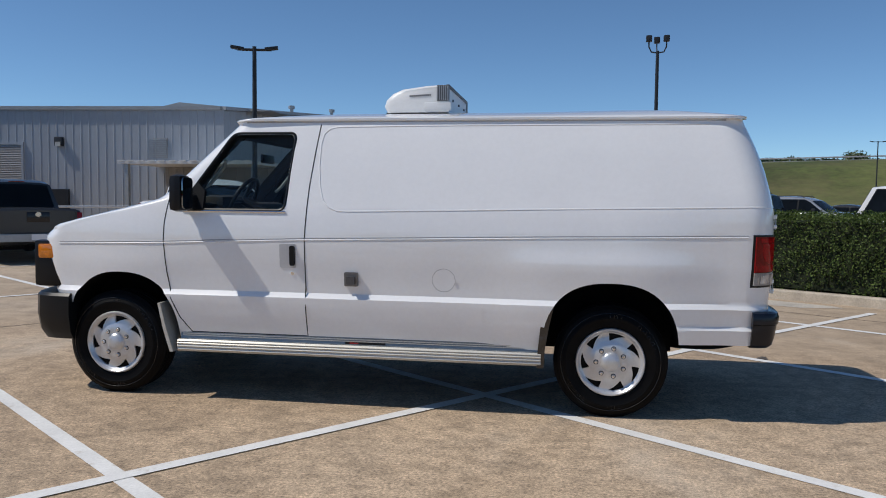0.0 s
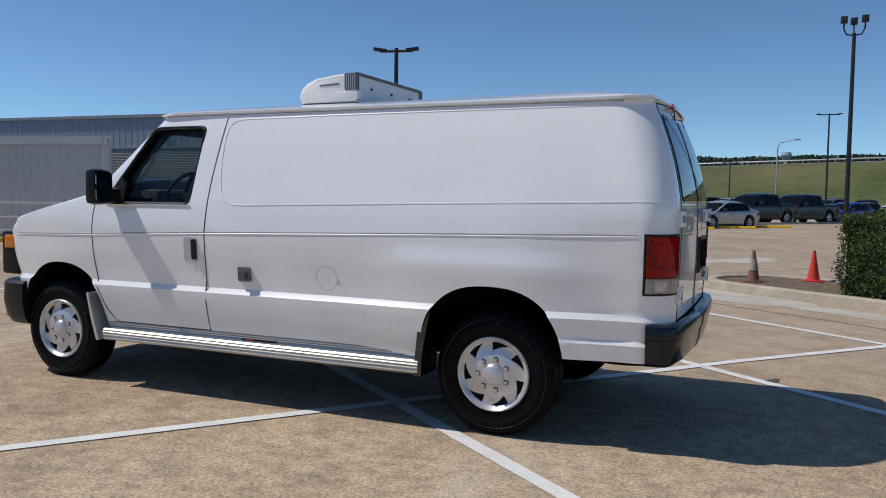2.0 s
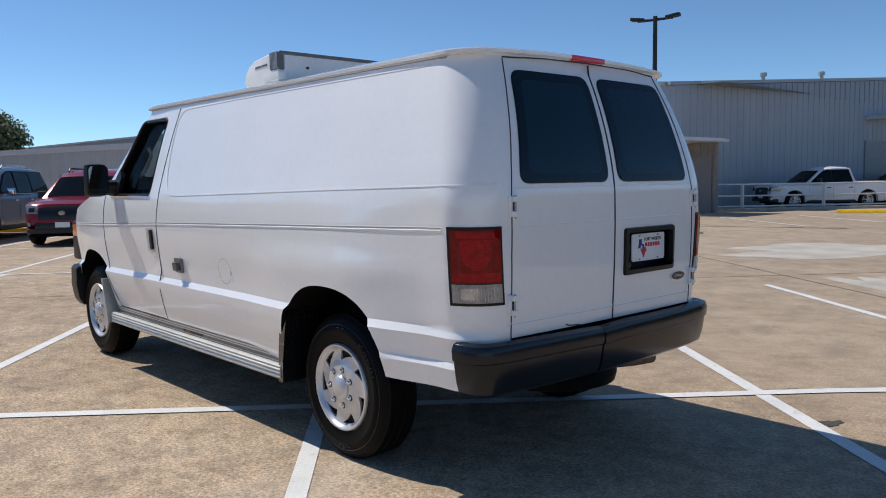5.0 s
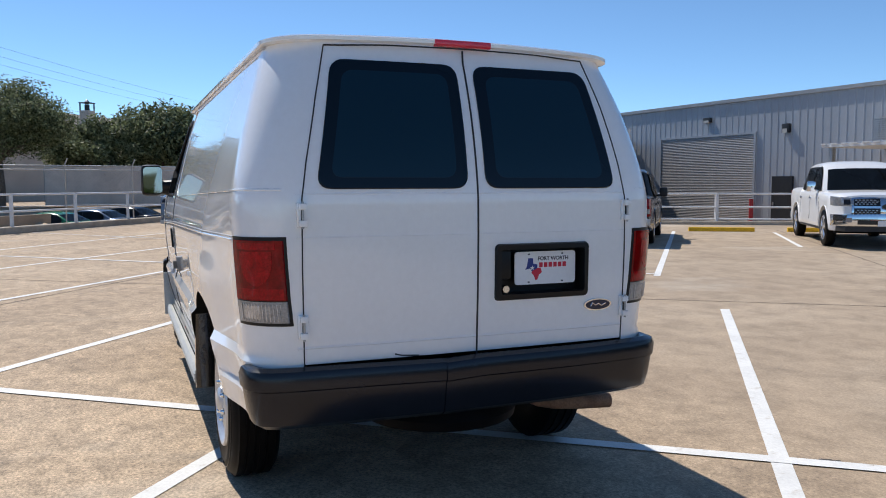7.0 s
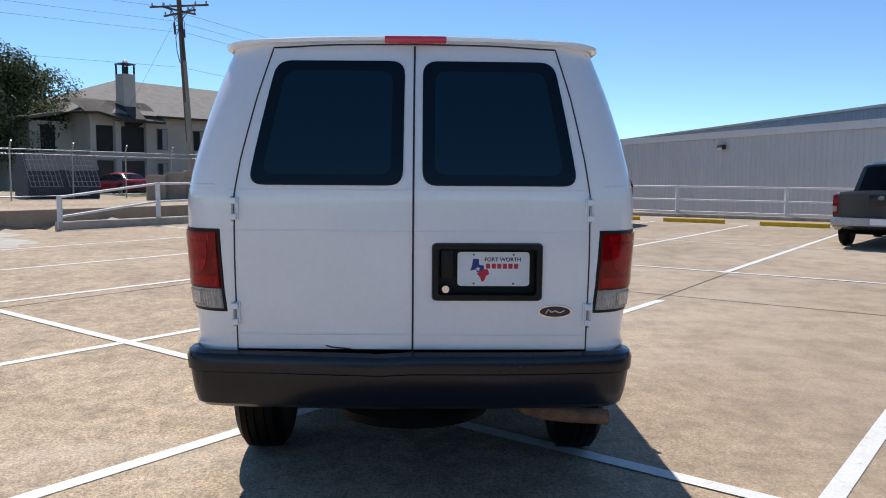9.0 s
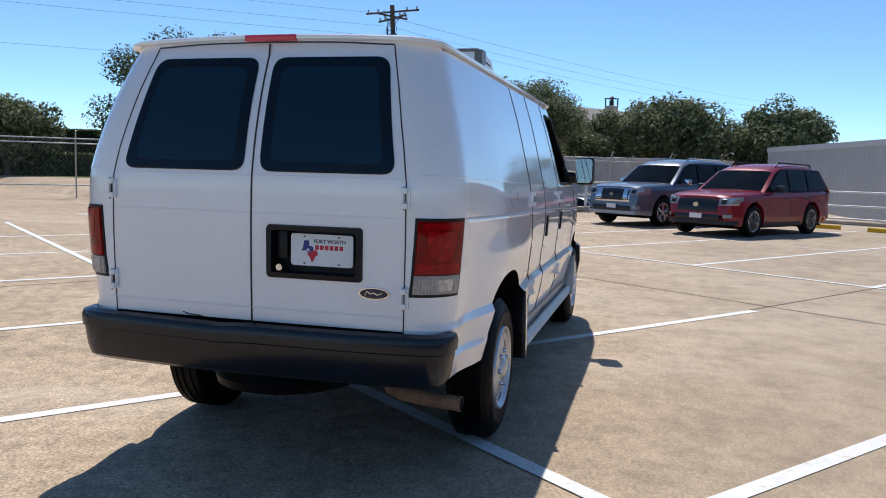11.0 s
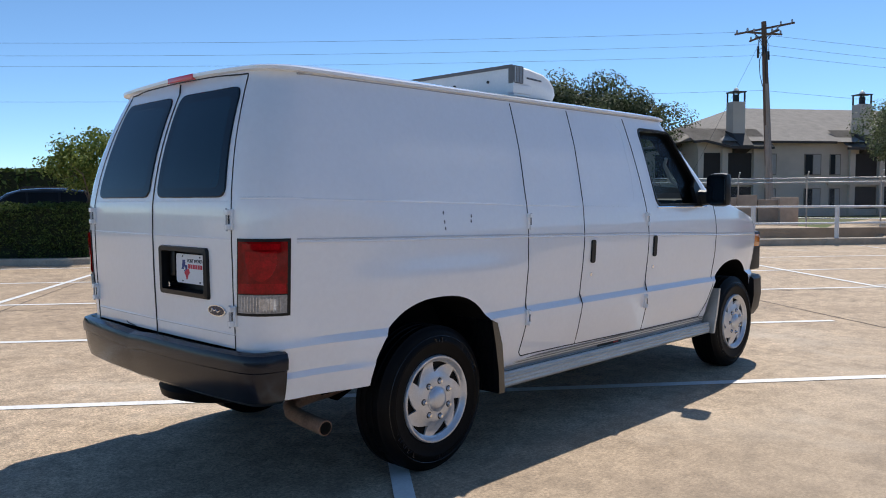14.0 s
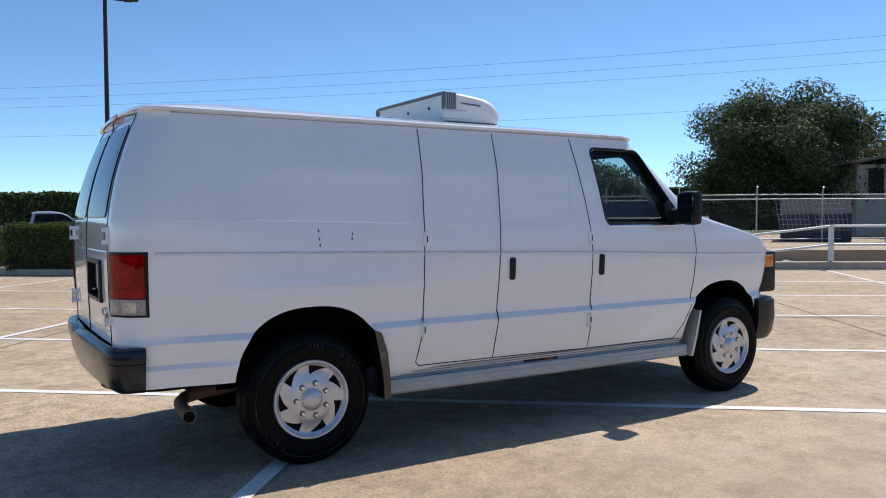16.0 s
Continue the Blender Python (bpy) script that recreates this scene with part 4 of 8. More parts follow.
    part("groove", boxes((-2.96, -0.48, 0.938, 0.9445, 0.41, 0.4245)), SHADE, board, "dark groove")
    part("step_badge", boxes((-1.785, -1.50, 0.919, 0.9285, 0.43, 0.445)), BLACK, board, "dark step badge")
    part("step_badge", boxes((-1.75, -1.69, 0.926, 0.930, 0.433, 0.442)), mat("badge_red", (0.4, 0.02, 0.02), 0.5), board, "red mark")
    # rear wheel front guard and front mud flap
    part("wheel_guard", prism(bmesh.new(), [(-0.415, 0.72), (-0.37, 0.74), (-0.40, 0.60), (-0.425, 0.45), (-0.43, 0.33), (-0.475, 0.33), (-0.47, 0.45), (-0.455, 0.6)], s * 0.74, 1.005 if s > 0 else -0.972), GLOSSBLACK, van, "glossy black wheel guard")
    part("mud_flap", prism(bmesh.new(), [(-3.125, 0.68), (-3.105, 0.68), (-3.06, 0.5), (-3.01, 0.34), (-3.035, 0.34), (-3.085, 0.5)], s * 0.76, s * 1.0), CREAM, van, "pale front mud flap")
    # outside mirror
    mb = bmesh.new()
    box(mb, -2.955, -2.86, 1.0, 1.158, 1.325, 1.575, bevel=0.042)
    tube(mb, [(-2.89, 0.90, 1.40), (-2.905, 1.02, 1.40)], [0.055, 0.045], 10)
    tube(mb, [(-2.88, 0.90, 1.36), (-2.905, 1.02, 1.38)], [0.04, 0.04], 8)
    if s < 0:
        bmesh.ops.transform(mb, matrix=Matrix.Diagonal((1, -1, 1, 1)), verts=mb.verts[:])
        bmesh.ops.reverse_faces(mb, faces=mb.faces[:])
    mir = part("side_mirror", mb, BLACK, van, "black side mirror housing")
    part("mirror_glass", prism(bmesh.new(), rounded(min(s * 1.0, s * 1.142), max(s * 1.0, s * 1.142), 1.345, 1.555, 0.03), -2.861, -2.852, "yz"), MIRROR, mir, "mirror glass")
    # wheels
    make_wheel("wheel", van, (-3.505, 0.835 if s > 0 else -0.785, 0.372), s > 0)
    make_wheel("wheel", van, (0.0, 0.835 if s > 0 else -0.775, 0.372), s > 0)

# hinges on the right-hand side doors
for x, z in ((-0.738, 1.26), (-0.71, 0.715), (-2.046, 1.245), (-2.033, 0.682)):
    part("hinge", boxes((x - 0.008, x + 0.02, side_y(x, z) - 0.01, side_y(x, z) + 0.014, z - 0.045, z + 0.045), (x - 0.004, x + 0.016, side_y(x, z) + 0.01, side_y(x, z) + 0.028, z - 0.043, z - 0.02), (x - 0.004, x + 0.016, side_y(x, z) + 0.01, side_y(x, z) + 0.028, z + 0.02, z + 0.043), bevel=0.003), WHITE, van, "white door hinge")
    part("hinge_gap", boxes((x - 0.006, x + 0.002, side_y(x, z) + 0.01, side_y(x, z) + 0.016, z - 0.044, z + 0.044)), SEAM, van, "dark hinge gap")
for x, z in ((-0.05, 1.318), (-0.052, 1.272), (-0.054, 1.238), (-0.257, 1.298), (-0.252, 1.272)):
    part("paint_chip", panel_on_side(1, rounded(x - 0.0045, x + 0.0045, z - 0.009, z + 0.009, 0.004), 0.0008, -0.0008), mat("chip_grey", (0.10, 0.10, 0.11), 0.7), van, "grey paint chip")

# left-hand filler door and inlet box
ringp = [(-1.100 + 0.077 * math.cos(a), 0.888 + 0.077 * math.sin(a)) for a in (2 * math.pi * k / 40 for k in range(41))]
part("filler_gap", strip(bmesh.new(), [(x, -(side_y(x, z) - 0.001), z) for x, z in ringp], 0.0015), mat("thin_gap", (0.12, 0.12, 0.125), 0.7, var=0.1), van, "round filler door gap")
part("filler_tab", panel_on_side(-1, rounded(-1.036, -1.02, 0.87, 0.895, 0.006), 0.006), WHITE, van)
inlet = part("inlet_box", panel_on_side(-1, rounded(-1.778, -1.684, 0.832, 0.928, 0.01), 0.02), mat("inlet_frame", (0.20, 0.20, 0.205), 0.4, 0.5), van, "grey power inlet box")
part("inlet_lid", panel_on_side(-1, rounded(-1.758, -1.702, 0.846, 0.90, 0.008), 0.045), mat("inlet_grey", (0.11, 0.11, 0.115), 0.4, 0.3), inlet, "grey hinged inlet lid")

# rear doors
part("door_gap", strip(bmesh.new(), on_rear([(-0.567, 1.956), (-0.62, 1.75), (-0.675, 1.5), (-0.698, 1.36), (-0.70, 1.1), (-0.695, 0.715)]), 0.003), SEAM, van, "dark door gap")
part("door_gap", strip(bmesh.new(), on_rear([(0.592, 1.956), (0.645, 1.75), (0.695, 1.5), (0.716, 1.36), (0.718, 1.1), (0.712, 0.715)]), 0.003), SEAM, van, "dark door gap")
part("door_gap", strip(bmesh.new(), on_rear([(0.012, 1.962), (0.012, 1.4), (0.010, 0.715)]), 0.0042), SEAM, van, "dark gap between the rear doors")
part("door_gap", strip(bmesh.new(), on_rear([(-0.567, 1.956), (-0.3, 1.966), (0.012, 1.970), (0.32, 1.966), (0.592, 1.956)], 0.004), 0.0035), SEAM, van, "dark door gap")
for z, m in ((1.379, WHITE), (1.218, WHITE), (0.80, WHITE)):
    part("door_bead", strip(bmesh.new(), on_rear([(-0.72, z), (0.72, z)], -0.004), 0.0055 if z > 0.9 else 0.007), m, van)
for y0, y1, y2, y3 in ((-0.548, -0.026, -0.03, -0.644), (0.046, 0.582, 0.667, 0.047)):
    out = quad_round([(y0, 1.902), (y1, 1.902), (y2, 1.397), (y3, 1.397)], 0.06)
    win = part("rear_window", plate_on_rear(out, 0.007, -0.004), TINT, van, "dark tinted rear window with a black border", smooth=12)
    cy, cz = sum(p[0] for p in out) / len(out), 1.65
    inner = [(cy + (y - cy) * 0.84, cz + (z - cz) * 0.84) for y, z in out]
    part("pane", plate_on_rear(inner, 0.0073, 0.002), TINT2, win, "dark teal glass", smooth=12)
for y, z in ((-0.70, 1.302), (-0.70, 0.882), (0.716, 1.302), (0.716, 0.882)):
    h = part("hinge", boxes((rear_x(y, z) - 0.004, rear_x(y, z) + 0.012, y - 0.02, y + 0.02, z - 0.045, z + 0.045), (rear_x(y, z) + 0.01, rear_x(y, z) + 0.03, y - 0.014, y + 0.014, z - 0.043, z - 0.02), (rear_x(y, z) + 0.01, rear_x(y, z) + 0.03, y - 0.014, y + 0.014, z + 0.02, z + 0.043), bevel=0.003), WHITE, van, "white door hinge")
    part("hinge_pin", tubes(([(rear_x(y, z) + 0.024, y, z - 0.05), (rear_x(y, z) + 0.024, y, z + 0.05)], 0.0045)), GALV, h, "grey hinge pin")
    part("hinge_gap", boxes((rear_x(y, z) + 0.008, rear_x(y, z) + 0.0135, y - 0.005, y + 0.005, z - 0.019, z + 0.019)), SEAM, h, "dark hinge gap")
bez = bmesh.new()
o, i = rounded(0.086, 0.531, 0.937, 1.171, 0.018), rounded(0.112, 0.506, 0.962, 1.147, 0.012)
vo, vi = [bez.verts.new((rear_x(y, z) + 0.0, y, z)) for y, z in o], [bez.verts.new((rear_x(0.3, 1.05) + 0.014, y, z)) for y, z in i]
vm = [bez.verts.new((rear_x(y, z) + 0.014, y + (0.3 - y) * 0.02, z + (1.05 - z) * 0.03)) for y, z in o]
vb = [bez.verts.new((0.96, y, z)) for y, z in i]
for a, b in ((vo, vm), (vm, vi), (vi, vb)):
    for k in range(len(a)):
        bez.faces.new((a[k], a[(k + 1) % len(a)], b[(k + 1) % len(a)], b[k]))
bmesh.ops.recalc_face_normals(bez, faces=bez.faces[:])
bezel = part("plate_bezel", bez, BLACK, van, "black plate surround")
part("door_pull", boxes((0.962, 1.005, 0.12, 0.175, 1.02, 1.145), bevel=0.012), BLACK, bezel, "black door pull")
part("lock_cylinder", prism(bmesh.new(), [(0.142 + 0.015 * math.cos(a), 0.983 + 0.015 * math.sin(a)) for a in (2 * math.pi * k / 16 for k in range(16))], 0.97, 1.022, "yz"), CHROME, bezel, "chrome lock")
plate = part("dealer_plate", prism(bmesh.new(), rounded(0.19, 0.48, 0.995, 1.133, 0.014), 0.998, 1.003, "yz"), mat("plate_white", (0.82, 0.82, 0.83), 0.4, var=0.03), van, "white dealer plate with a star state emblem in blue and red")
PRED, PBLUE, PBLK = mat("print_red", (0.62, 0.02, 0.05), 0.5, var=0.03), mat("print_blue", (0.02, 0.04, 0.22), 0.5, var=0.03), mat("print_black", (0.03, 0.03, 0.05), 0.5, var=0.03)
part("emblem_blue", prism(bmesh.new(), [(0.253, 1.105), (0.276, 1.105), (0.276, 1.082), (0.296, 1.078), (0.296, 1.062), (0.27, 1.05), (0.262, 1.062), (0.24, 1.058), (0.247, 1.072)], 1.003, 1.0042, "yz"), PBLUE, plate)
part("emblem_red", prism(bmesh.new(), [(0.296, 1.063), (0.312, 1.063), (0.318, 1.045), (0.304, 1.035), (0.297, 1.015), (0.288, 1.012), (0.28, 1.032), (0.268, 1.045), (0.275, 1.052)], 1.003, 1.0042, "yz"), PRED, plate)
star = [(0.272 + (0.011 if k % 2 == 0 else 0.0045) * math.sin(math.pi * k / 5), 1.064 + (0.011 if k % 2 == 0 else 0.0045) * math.cos(math.pi * k / 5)) for k in range(10)]
part("emblem_star", prism(bmesh.new(), star, 1.0042, 1.0052, "yz"), MATS["plate_white"], plate)
REARTEXT = Matrix(((0, 0, 1, 0), (1, 0, 0, 0), (0, 1, 0, 0), (0, 0, 0, 1)))
letters("lettering", "FORT WORTH", 0.0225, Matrix.Translation((1.0036, 0.372, 1.102)) @ REARTEXT, PBLK, plate)
for k in range(6):
    part("print_bar", boxes((1.003, 1.0042, 0.305 + 0.0225 * k, 0.305 + 0.0225 * k + 0.0165, 1.066, 1.086)), PRED, plate)
for y in (0.255, 0.415):
    for z in (1.005, 1.122):
        part("screw", boxes((1.003, 1.006, y - 0.004, y + 0.004, z - 0.003, z + 0.003)), PBLK, plate)
badge = [(0.584 + 0.071 * math.cos(a), 0.895 + 0.026 * math.sin(a)) for a in (2 * math.pi * k / 32 for k in range(32))]
bd = part("oval_badge", plate_on_rear(badge, 0.008, -0.002), CHROME, van, "chrome-rimmed dark oval badge")
part("badge_face", plate_on_rear([(0.584 + (y - 0.584) * 0.88, 0.895 + (z - 0.895) * 0.82) for y, z in badge], 0.0092, 0.006), mat("badge_blue", (0.02, 0.025, 0.05), 0.25), bd, "dark badge face")
part("badge_mark", strip(bmesh.new(), on_rear([(0.545, 0.888), (0.555, 0.905), (0.57, 0.893), (0.585, 0.9), (0.6, 0.89), (0.622, 0.9)], 0.0095, 0.02), 0.003), CHROME, bd)
part("scratch", strip(bmesh.new(), on_rear([(-0.34, 0.752), (-0.31, 0.744), (-0.24, 0.739)], 0.0), 0.003), SEAM, van, "dark dent scratch")
part("brake_light", boxes((0.79, 0.873, -0.112, 0.142, 1.976, 2.0045), bevel=0.008), mat("brake_red", (0.75, 0.03, 0.06), 0.15, var=0.1, coat=0.6), van, "red high brake light")

# rear bumper
bmp = bmesh.new()
plan = [(0.875, 0.912), (0.95, 0.908), (0.995, 0.892), (1.025, 0.865), (1.045, 0.82), (1.058, 0.74), (1.075, 0.55), (1.085, 0.35), (1.092, 0.15), (1.094, 0.0)]
plan = plan + [(x, -y) for x, y in reversed(plan[:-1])]
plan = plan[:11] + [(1.0905, -0.085), (1.0845, -0.125), (1.089, -0.165)] + plan[12:]  # a knock near the middle
sect = [(-0.14, 0.715), (-0.03, 0.735), (0.0, 0.725), (0.01, 0.70), (0.006, 0.655), (-0.004, 0.648), (-0.004, 0.638), (-0.016, 0.56), (-0.03, 0.515), (-0.055, 0.497), (-0.12, 0.497)]
cols = []
for k, (x, y) in enumerate(plan):
    a, b = plan[max(0, k - 1)], plan[min(len(plan) - 1, k + 1)]
    t = Vector((b[0] - a[0], b[1] - a[1])).normalized()
    nrm = Vector((-t.y, t.x))
    if nrm.dot(Vector((x - 0.6, y * 0.7))) < 0:
        nrm = -nrm
    dip = 0.012 * math.exp(-((y + 0.125) / 0.05) ** 2) + 0.004 * math.exp(-((y - 0.45) / 0.1) ** 2)
    cols.append([bmp.verts.new((x + nrm.x * d, y + nrm.y * d, z - (dip if z > 0.6 else 0.3 * dip))) for d, z in sect])
for a, b in zip(cols, cols[1:]):
    for k in range(len(sect)):
        bmp.faces.new((a[k], a[(k + 1) % len(sect)], b[(k + 1) % len(sect)], b[k]))
bmp.faces.new(cols[0])
bmp.faces.new(list(reversed(cols[-1])))
bmesh.ops.recalc_face_normals(bmp, faces=bmp.faces[:])
part("rear_bumper", bmp, BUMPER, van, "black step bumper, slightly dented", smooth=28)
part("bumper_bracket", boxes((0.95, 1.05, -0.69, 0.71, 0.66, 0.712)), SHADE, van, "dark bumper bracket")

# front bumper and grille
fb = bmesh.new()
plan = [(-3.83, 0.965), (-3.98, 0.96), (-4.09, 0.92), (-4.17, 0.83), (-4.25, 0.6), (-4.31, 0.3), (-4.33, 0.0)]
plan = plan + [(x, -y) for x, y in reversed(plan[:-1])]
sect = [(-0.14, 0.715), (-0.02, 0.72), (0.0, 0.70), (0.005, 0.56), (-0.015, 0.44), (-0.05, 0.385), (-0.13, 0.385)]
cols = []
for k, (x, y) in enumerate(plan):
    a, b = plan[max(0, k - 1)], plan[min(len(plan) - 1, k + 1)]
    t = Vector((b[0] - a[0], b[1] - a[1])).normalized()
    nrm = Vector((t.y, -t.x))
    if nrm.dot(Vector((x + 3.6, y * 0.7))) < 0:
        nrm = -nrm
    cols.append([fb.verts.new((x + nrm.x * d, y + nrm.y * d, z)) for d, z in sect])
for a, b in zip(cols, cols[1:]):
    for k in range(len(sect)):
        fb.faces.new((a[k], a[(k + 1) % len(sect)], b[(k + 1) % len(sect)], b[k]))
fb.faces.new(cols[0])
fb.faces.new(list(reversed(cols[-1])))
bmesh.ops.recalc_face_normals(fb, faces=fb.faces[:])
part("front_bumper", fb, BLACK, van, "black front bumper", smooth=28)
part("grille", boxes((-4.33, -4.2, -0.5, 0.5, 0.78, 1.08), bevel=0.03), BLACK, van, "black grille")

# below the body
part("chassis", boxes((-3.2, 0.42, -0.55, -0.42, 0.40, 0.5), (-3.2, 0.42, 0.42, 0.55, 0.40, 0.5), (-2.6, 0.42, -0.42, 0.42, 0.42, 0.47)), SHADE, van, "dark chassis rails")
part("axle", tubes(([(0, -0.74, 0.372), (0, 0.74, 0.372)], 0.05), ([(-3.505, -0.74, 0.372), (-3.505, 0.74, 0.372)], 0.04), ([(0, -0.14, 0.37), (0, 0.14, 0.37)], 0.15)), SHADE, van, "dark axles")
spare = part("spare_wheel", lathe([(0.0, 0.40), (0.2, 0.385), (0.3, 0.375), (0.345, 0.39), (0.355, 0.43), (0.32, 0.49), (0.0, 0.50)], 40, "z"), RUBBER, van, "spare tyre below the floor")
spare.matrix_basis = pose(0.62, 0.0, 0)
part("exhaust", tubes(([(-0.3, 0.50, 0.46), (0.1, 0.50, 0.44), (0.36, 0.50, 0.40), (0.52, 0.50, 0.385), (0.60, 0.53, 0.375), (0.64, 0.60, 0.365), (0.655, 0.70, 0.358), (0.66, 0.89, 0.348)], 0.036), n=14), RUST, van, "rusty brown exhaust tail pipe")
part("exhaust_bore", tubes(([(0.66, 0.875, 0.3487), (0.66, 0.8915, 0.3479)], 0.031), n=14), SHADE, van)

# rooftop cooling unit, a thing of its own
unit = thing("cooling_unit", "white rooftop refrigeration unit with grey side grilles, on the van roof", "cooling unit")
WHITE2 = mat("unit_white", (0.80, 0.80, 0.79), 0.4, var=0.05, scale=5)
prof = [(-1.60, 2.045), (-1.625, 2.09), (-1.61, 2.14), (-1.56, 2.185), (-1.49, 2.215), (-1.32, 2.238), (-1.20, 2.246), (-1.165, 2.24), (-1.155, 2.22), (-1.15, 2.045)]
shell = bmesh.new()
cols = []
for y, k in ((-0.52, 0.9), (-0.50, 0.97), (-0.46, 1.0), (0.46, 1.0), (0.50, 0.97), (0.52, 0.9)):
    cols.append([shell.verts.new((-1.1 + (x + 1.1) * k, y, 2.045 + (z - 2.045) * k)) for x, z in prof])
for a, b in zip(cols, cols[1:]):
    for j in range(len(prof)):
        shell.faces.new((a[j], a[(j + 1) % len(prof)], b[(j + 1) % len(prof)], b[j]))
shell.faces.new(cols[0])
shell.faces.new(list(reversed(cols[-1])))
bmesh.ops.recalc_face_normals(shell, faces=shell.faces[:])
part("shell", shell, WHITE2, unit, "white moulded cover")
for s in (-1, 1):
    part("grille", boxes((-1.232, -1.148, s * 0.5 - 0.026, s * 0.5 + 0.026, 2.125, 2.236), bevel=0.004), mat("grille_grey", (0.12, 0.12, 0.12), 0.6), unit, "grey side grille")
    for k in range(6):
        part("slat", boxes((-1.231 + 0.015 * k, -1.224 + 0.015 * k, s * 0.5 - 0.031, s * 0.5 + 0.031, 2.13, 2.23)), GALV, unit)
    part("side_tray", boxes((-1.32, -1.13, s * 0.5 - 0.03, s * 0.5 + 0.03, 2.06, 2.115), bevel=0.006), WHITE2, unit, "white lower tray")
    for k in range(11):
        part("print_bar", boxes((-1.43 + 0.0145 * k, -1.421 + 0.0145 * k, s * 0.5225 - 0.0008, s * 0.5225 + 0.0008, 2.155 + 0.0007 * k, 2.166 + 0.0007 * k)), PBLK, unit)
part("gasket", boxes((-1.61, -1.16, -0.47, 0.47, 2.02, 2.05)), BLACK, unit, "dark roof gasket")
for y in (-0.3, 0.0, 0.3):
    part("bolt", tubes(([(-1.16, y, 2.15), (-1.143, y, 2.15)], 0.009)), DARK, unit)
part("top_edge", boxes((-1.168, -1.146, -0.50, 0.50, 2.222, 2.244), bevel=0.004), mat("unit_trim", (0.12, 0.12, 0.125), 0.5), unit, "grey top edge")

# ---- the metal building ----
def wall_run(name, a, b, z0, z1, material, label, rib=0.3, parent=None, thick=0.2):
    """A ribbed sheet-metal wall from a to b: a backing wall and upright ribs, each a piece of its own."""
    a, b = Vector((*a, 0)), Vector((*b, 0))
    d = (b - a)
    ln = d.length
    d.normalize()
    nrm = Vector((d.y, -d.x, 0))
    turn = math.degrees(math.atan2(d.y, d.x))
    w = part(name, boxes((0, ln, 0, thick, z0, z1)), material, parent, smooth=0)
    w.matrix_basis = pose(a.x, a.y, 0, 0, 0, turn)
    tagged(w, label, "wall", kind="structure")
    rb = bmesh.new()
    prism(rb, [(-0.03, 0.0), (-0.014, -0.017), (0.014, -0.017), (0.03, 0.0)], z0, z1 - 0.02, "xy")
    me = None
    k = int(ln / rib)
    for i in range(1, k):
        if me is None:
            o = part("rib", rb, material, w, smooth=0)
            me = o.data
        else:
            o = new("rib", me)
            o.parent = w
        o.matrix_basis = pose(i * rib, 0, 0)
    return w


C1, W0, C2 = (-14.6, 25.2), (-85.0, 19.62), (-11.45, 48.65)
main = wall_run("wall_main", W0, C1, -0.6, 5.05, METALWALL, "grey ribbed sheet-metal warehouse wall", 0.36)
east = wall_run("wall_east", C1, C2, -0.6, 5.05, METALWALL, "grey ribbed sheet-metal warehouse wall with a canopy", 0.45)
gab = bmesh.new()
prism(gab, [(0, 5.04), (23.66, 6.68), (23.66, 5.04)], -0.012, 0.3, "xz")
go = part("gable", gab, METALWALL, east, smooth=0)
for i in range(3, 52):
    x = 0.45 * i
    part("rib", boxes((x - 0.04, x + 0.04, -0.042, 0.0, 5.03, 5.02 + 1.64 * x / 23.66)), METALWALL, east)
part("gable_trim", prism(bmesh.new(), [(0, 5.06), (23.7, 6.70), (23.7, 6.84), (0, 5.20)], -0.10, 0.32, "xz"), METALWALL, east, "folded metal edge")
wall_run("wall_back", C2, (-85.0, 41.0), -0.6, 5.05, METALWALL, "grey sheet-metal rear wall", 2.0)
roofb = bmesh.new()
prism(roofb, [(W0[0], W0[1] - 0.12), (C1[0] - 0.1, C1[1] - 0.12), (C2[0] - 0.1, C2[1]), (-85, 41)], 5.05, 5.2, "xy")
tagged(part("roof", roofb, mat("roof_sheet", (0.34, 0.35, 0.36), 0.5, 0.3, var=0.1, scale=2), smooth=0), "grey metal warehouse roof with a folded edge", "roof", kind="structure")
rr = bmesh.new()
prism(rr, [(-19.5, 5.2), (-17.5, 5.62), (-13.2, 5.2)], 27, 40, "xz")
tagged(part("roof_ridge", rr, MATS["roof_sheet"], smooth=0), "low raised roof section", "roof", kind="structure")
AN0, AN1 = (-52.0, 8.3), (-21.1, 16.25)
annex = wall_run("wall_annex", AN0, AN1, -0.6, 3.42, ANNEXM, "pale ribbed metal annex wall", 0.3)
wall_run("wall_annex_end", AN1, (-31.4, 23.65), -0.6, 3.42, ANNEXM, "pale ribbed metal annex end wall", 0.3)
ar = bmesh.new()
vs = [ar.verts.new(p) for p in ((-52, 8.2, 3.42), (-21.0, 16.15, 3.42), (-31.3, 23.75, 3.6), (-52, 22.0, 3.8))]
ar.faces.new(vs)
bmesh.ops.solidify(ar, geom=ar.faces[:], thickness=0.08)
tagged(part("roof_annex", ar, MATS["roof_sheet"], smooth=0), "grey sheet roof of the annex", "roof", kind="structure")
d = (Vector((*AN1, 0)) - Vector((*AN0, 0))).normalized()
for k in range(76):
    p = Vector((*AN1, 3.47)) - d * (0.4 + 0.42 * k)
    part("roof_rib", boxes((p.x - 0.05, p.x + 0.05, p.y - 0.12, p.y + 0.4, 3.44, 3.50)), MATS["roof_sheet"], annex)
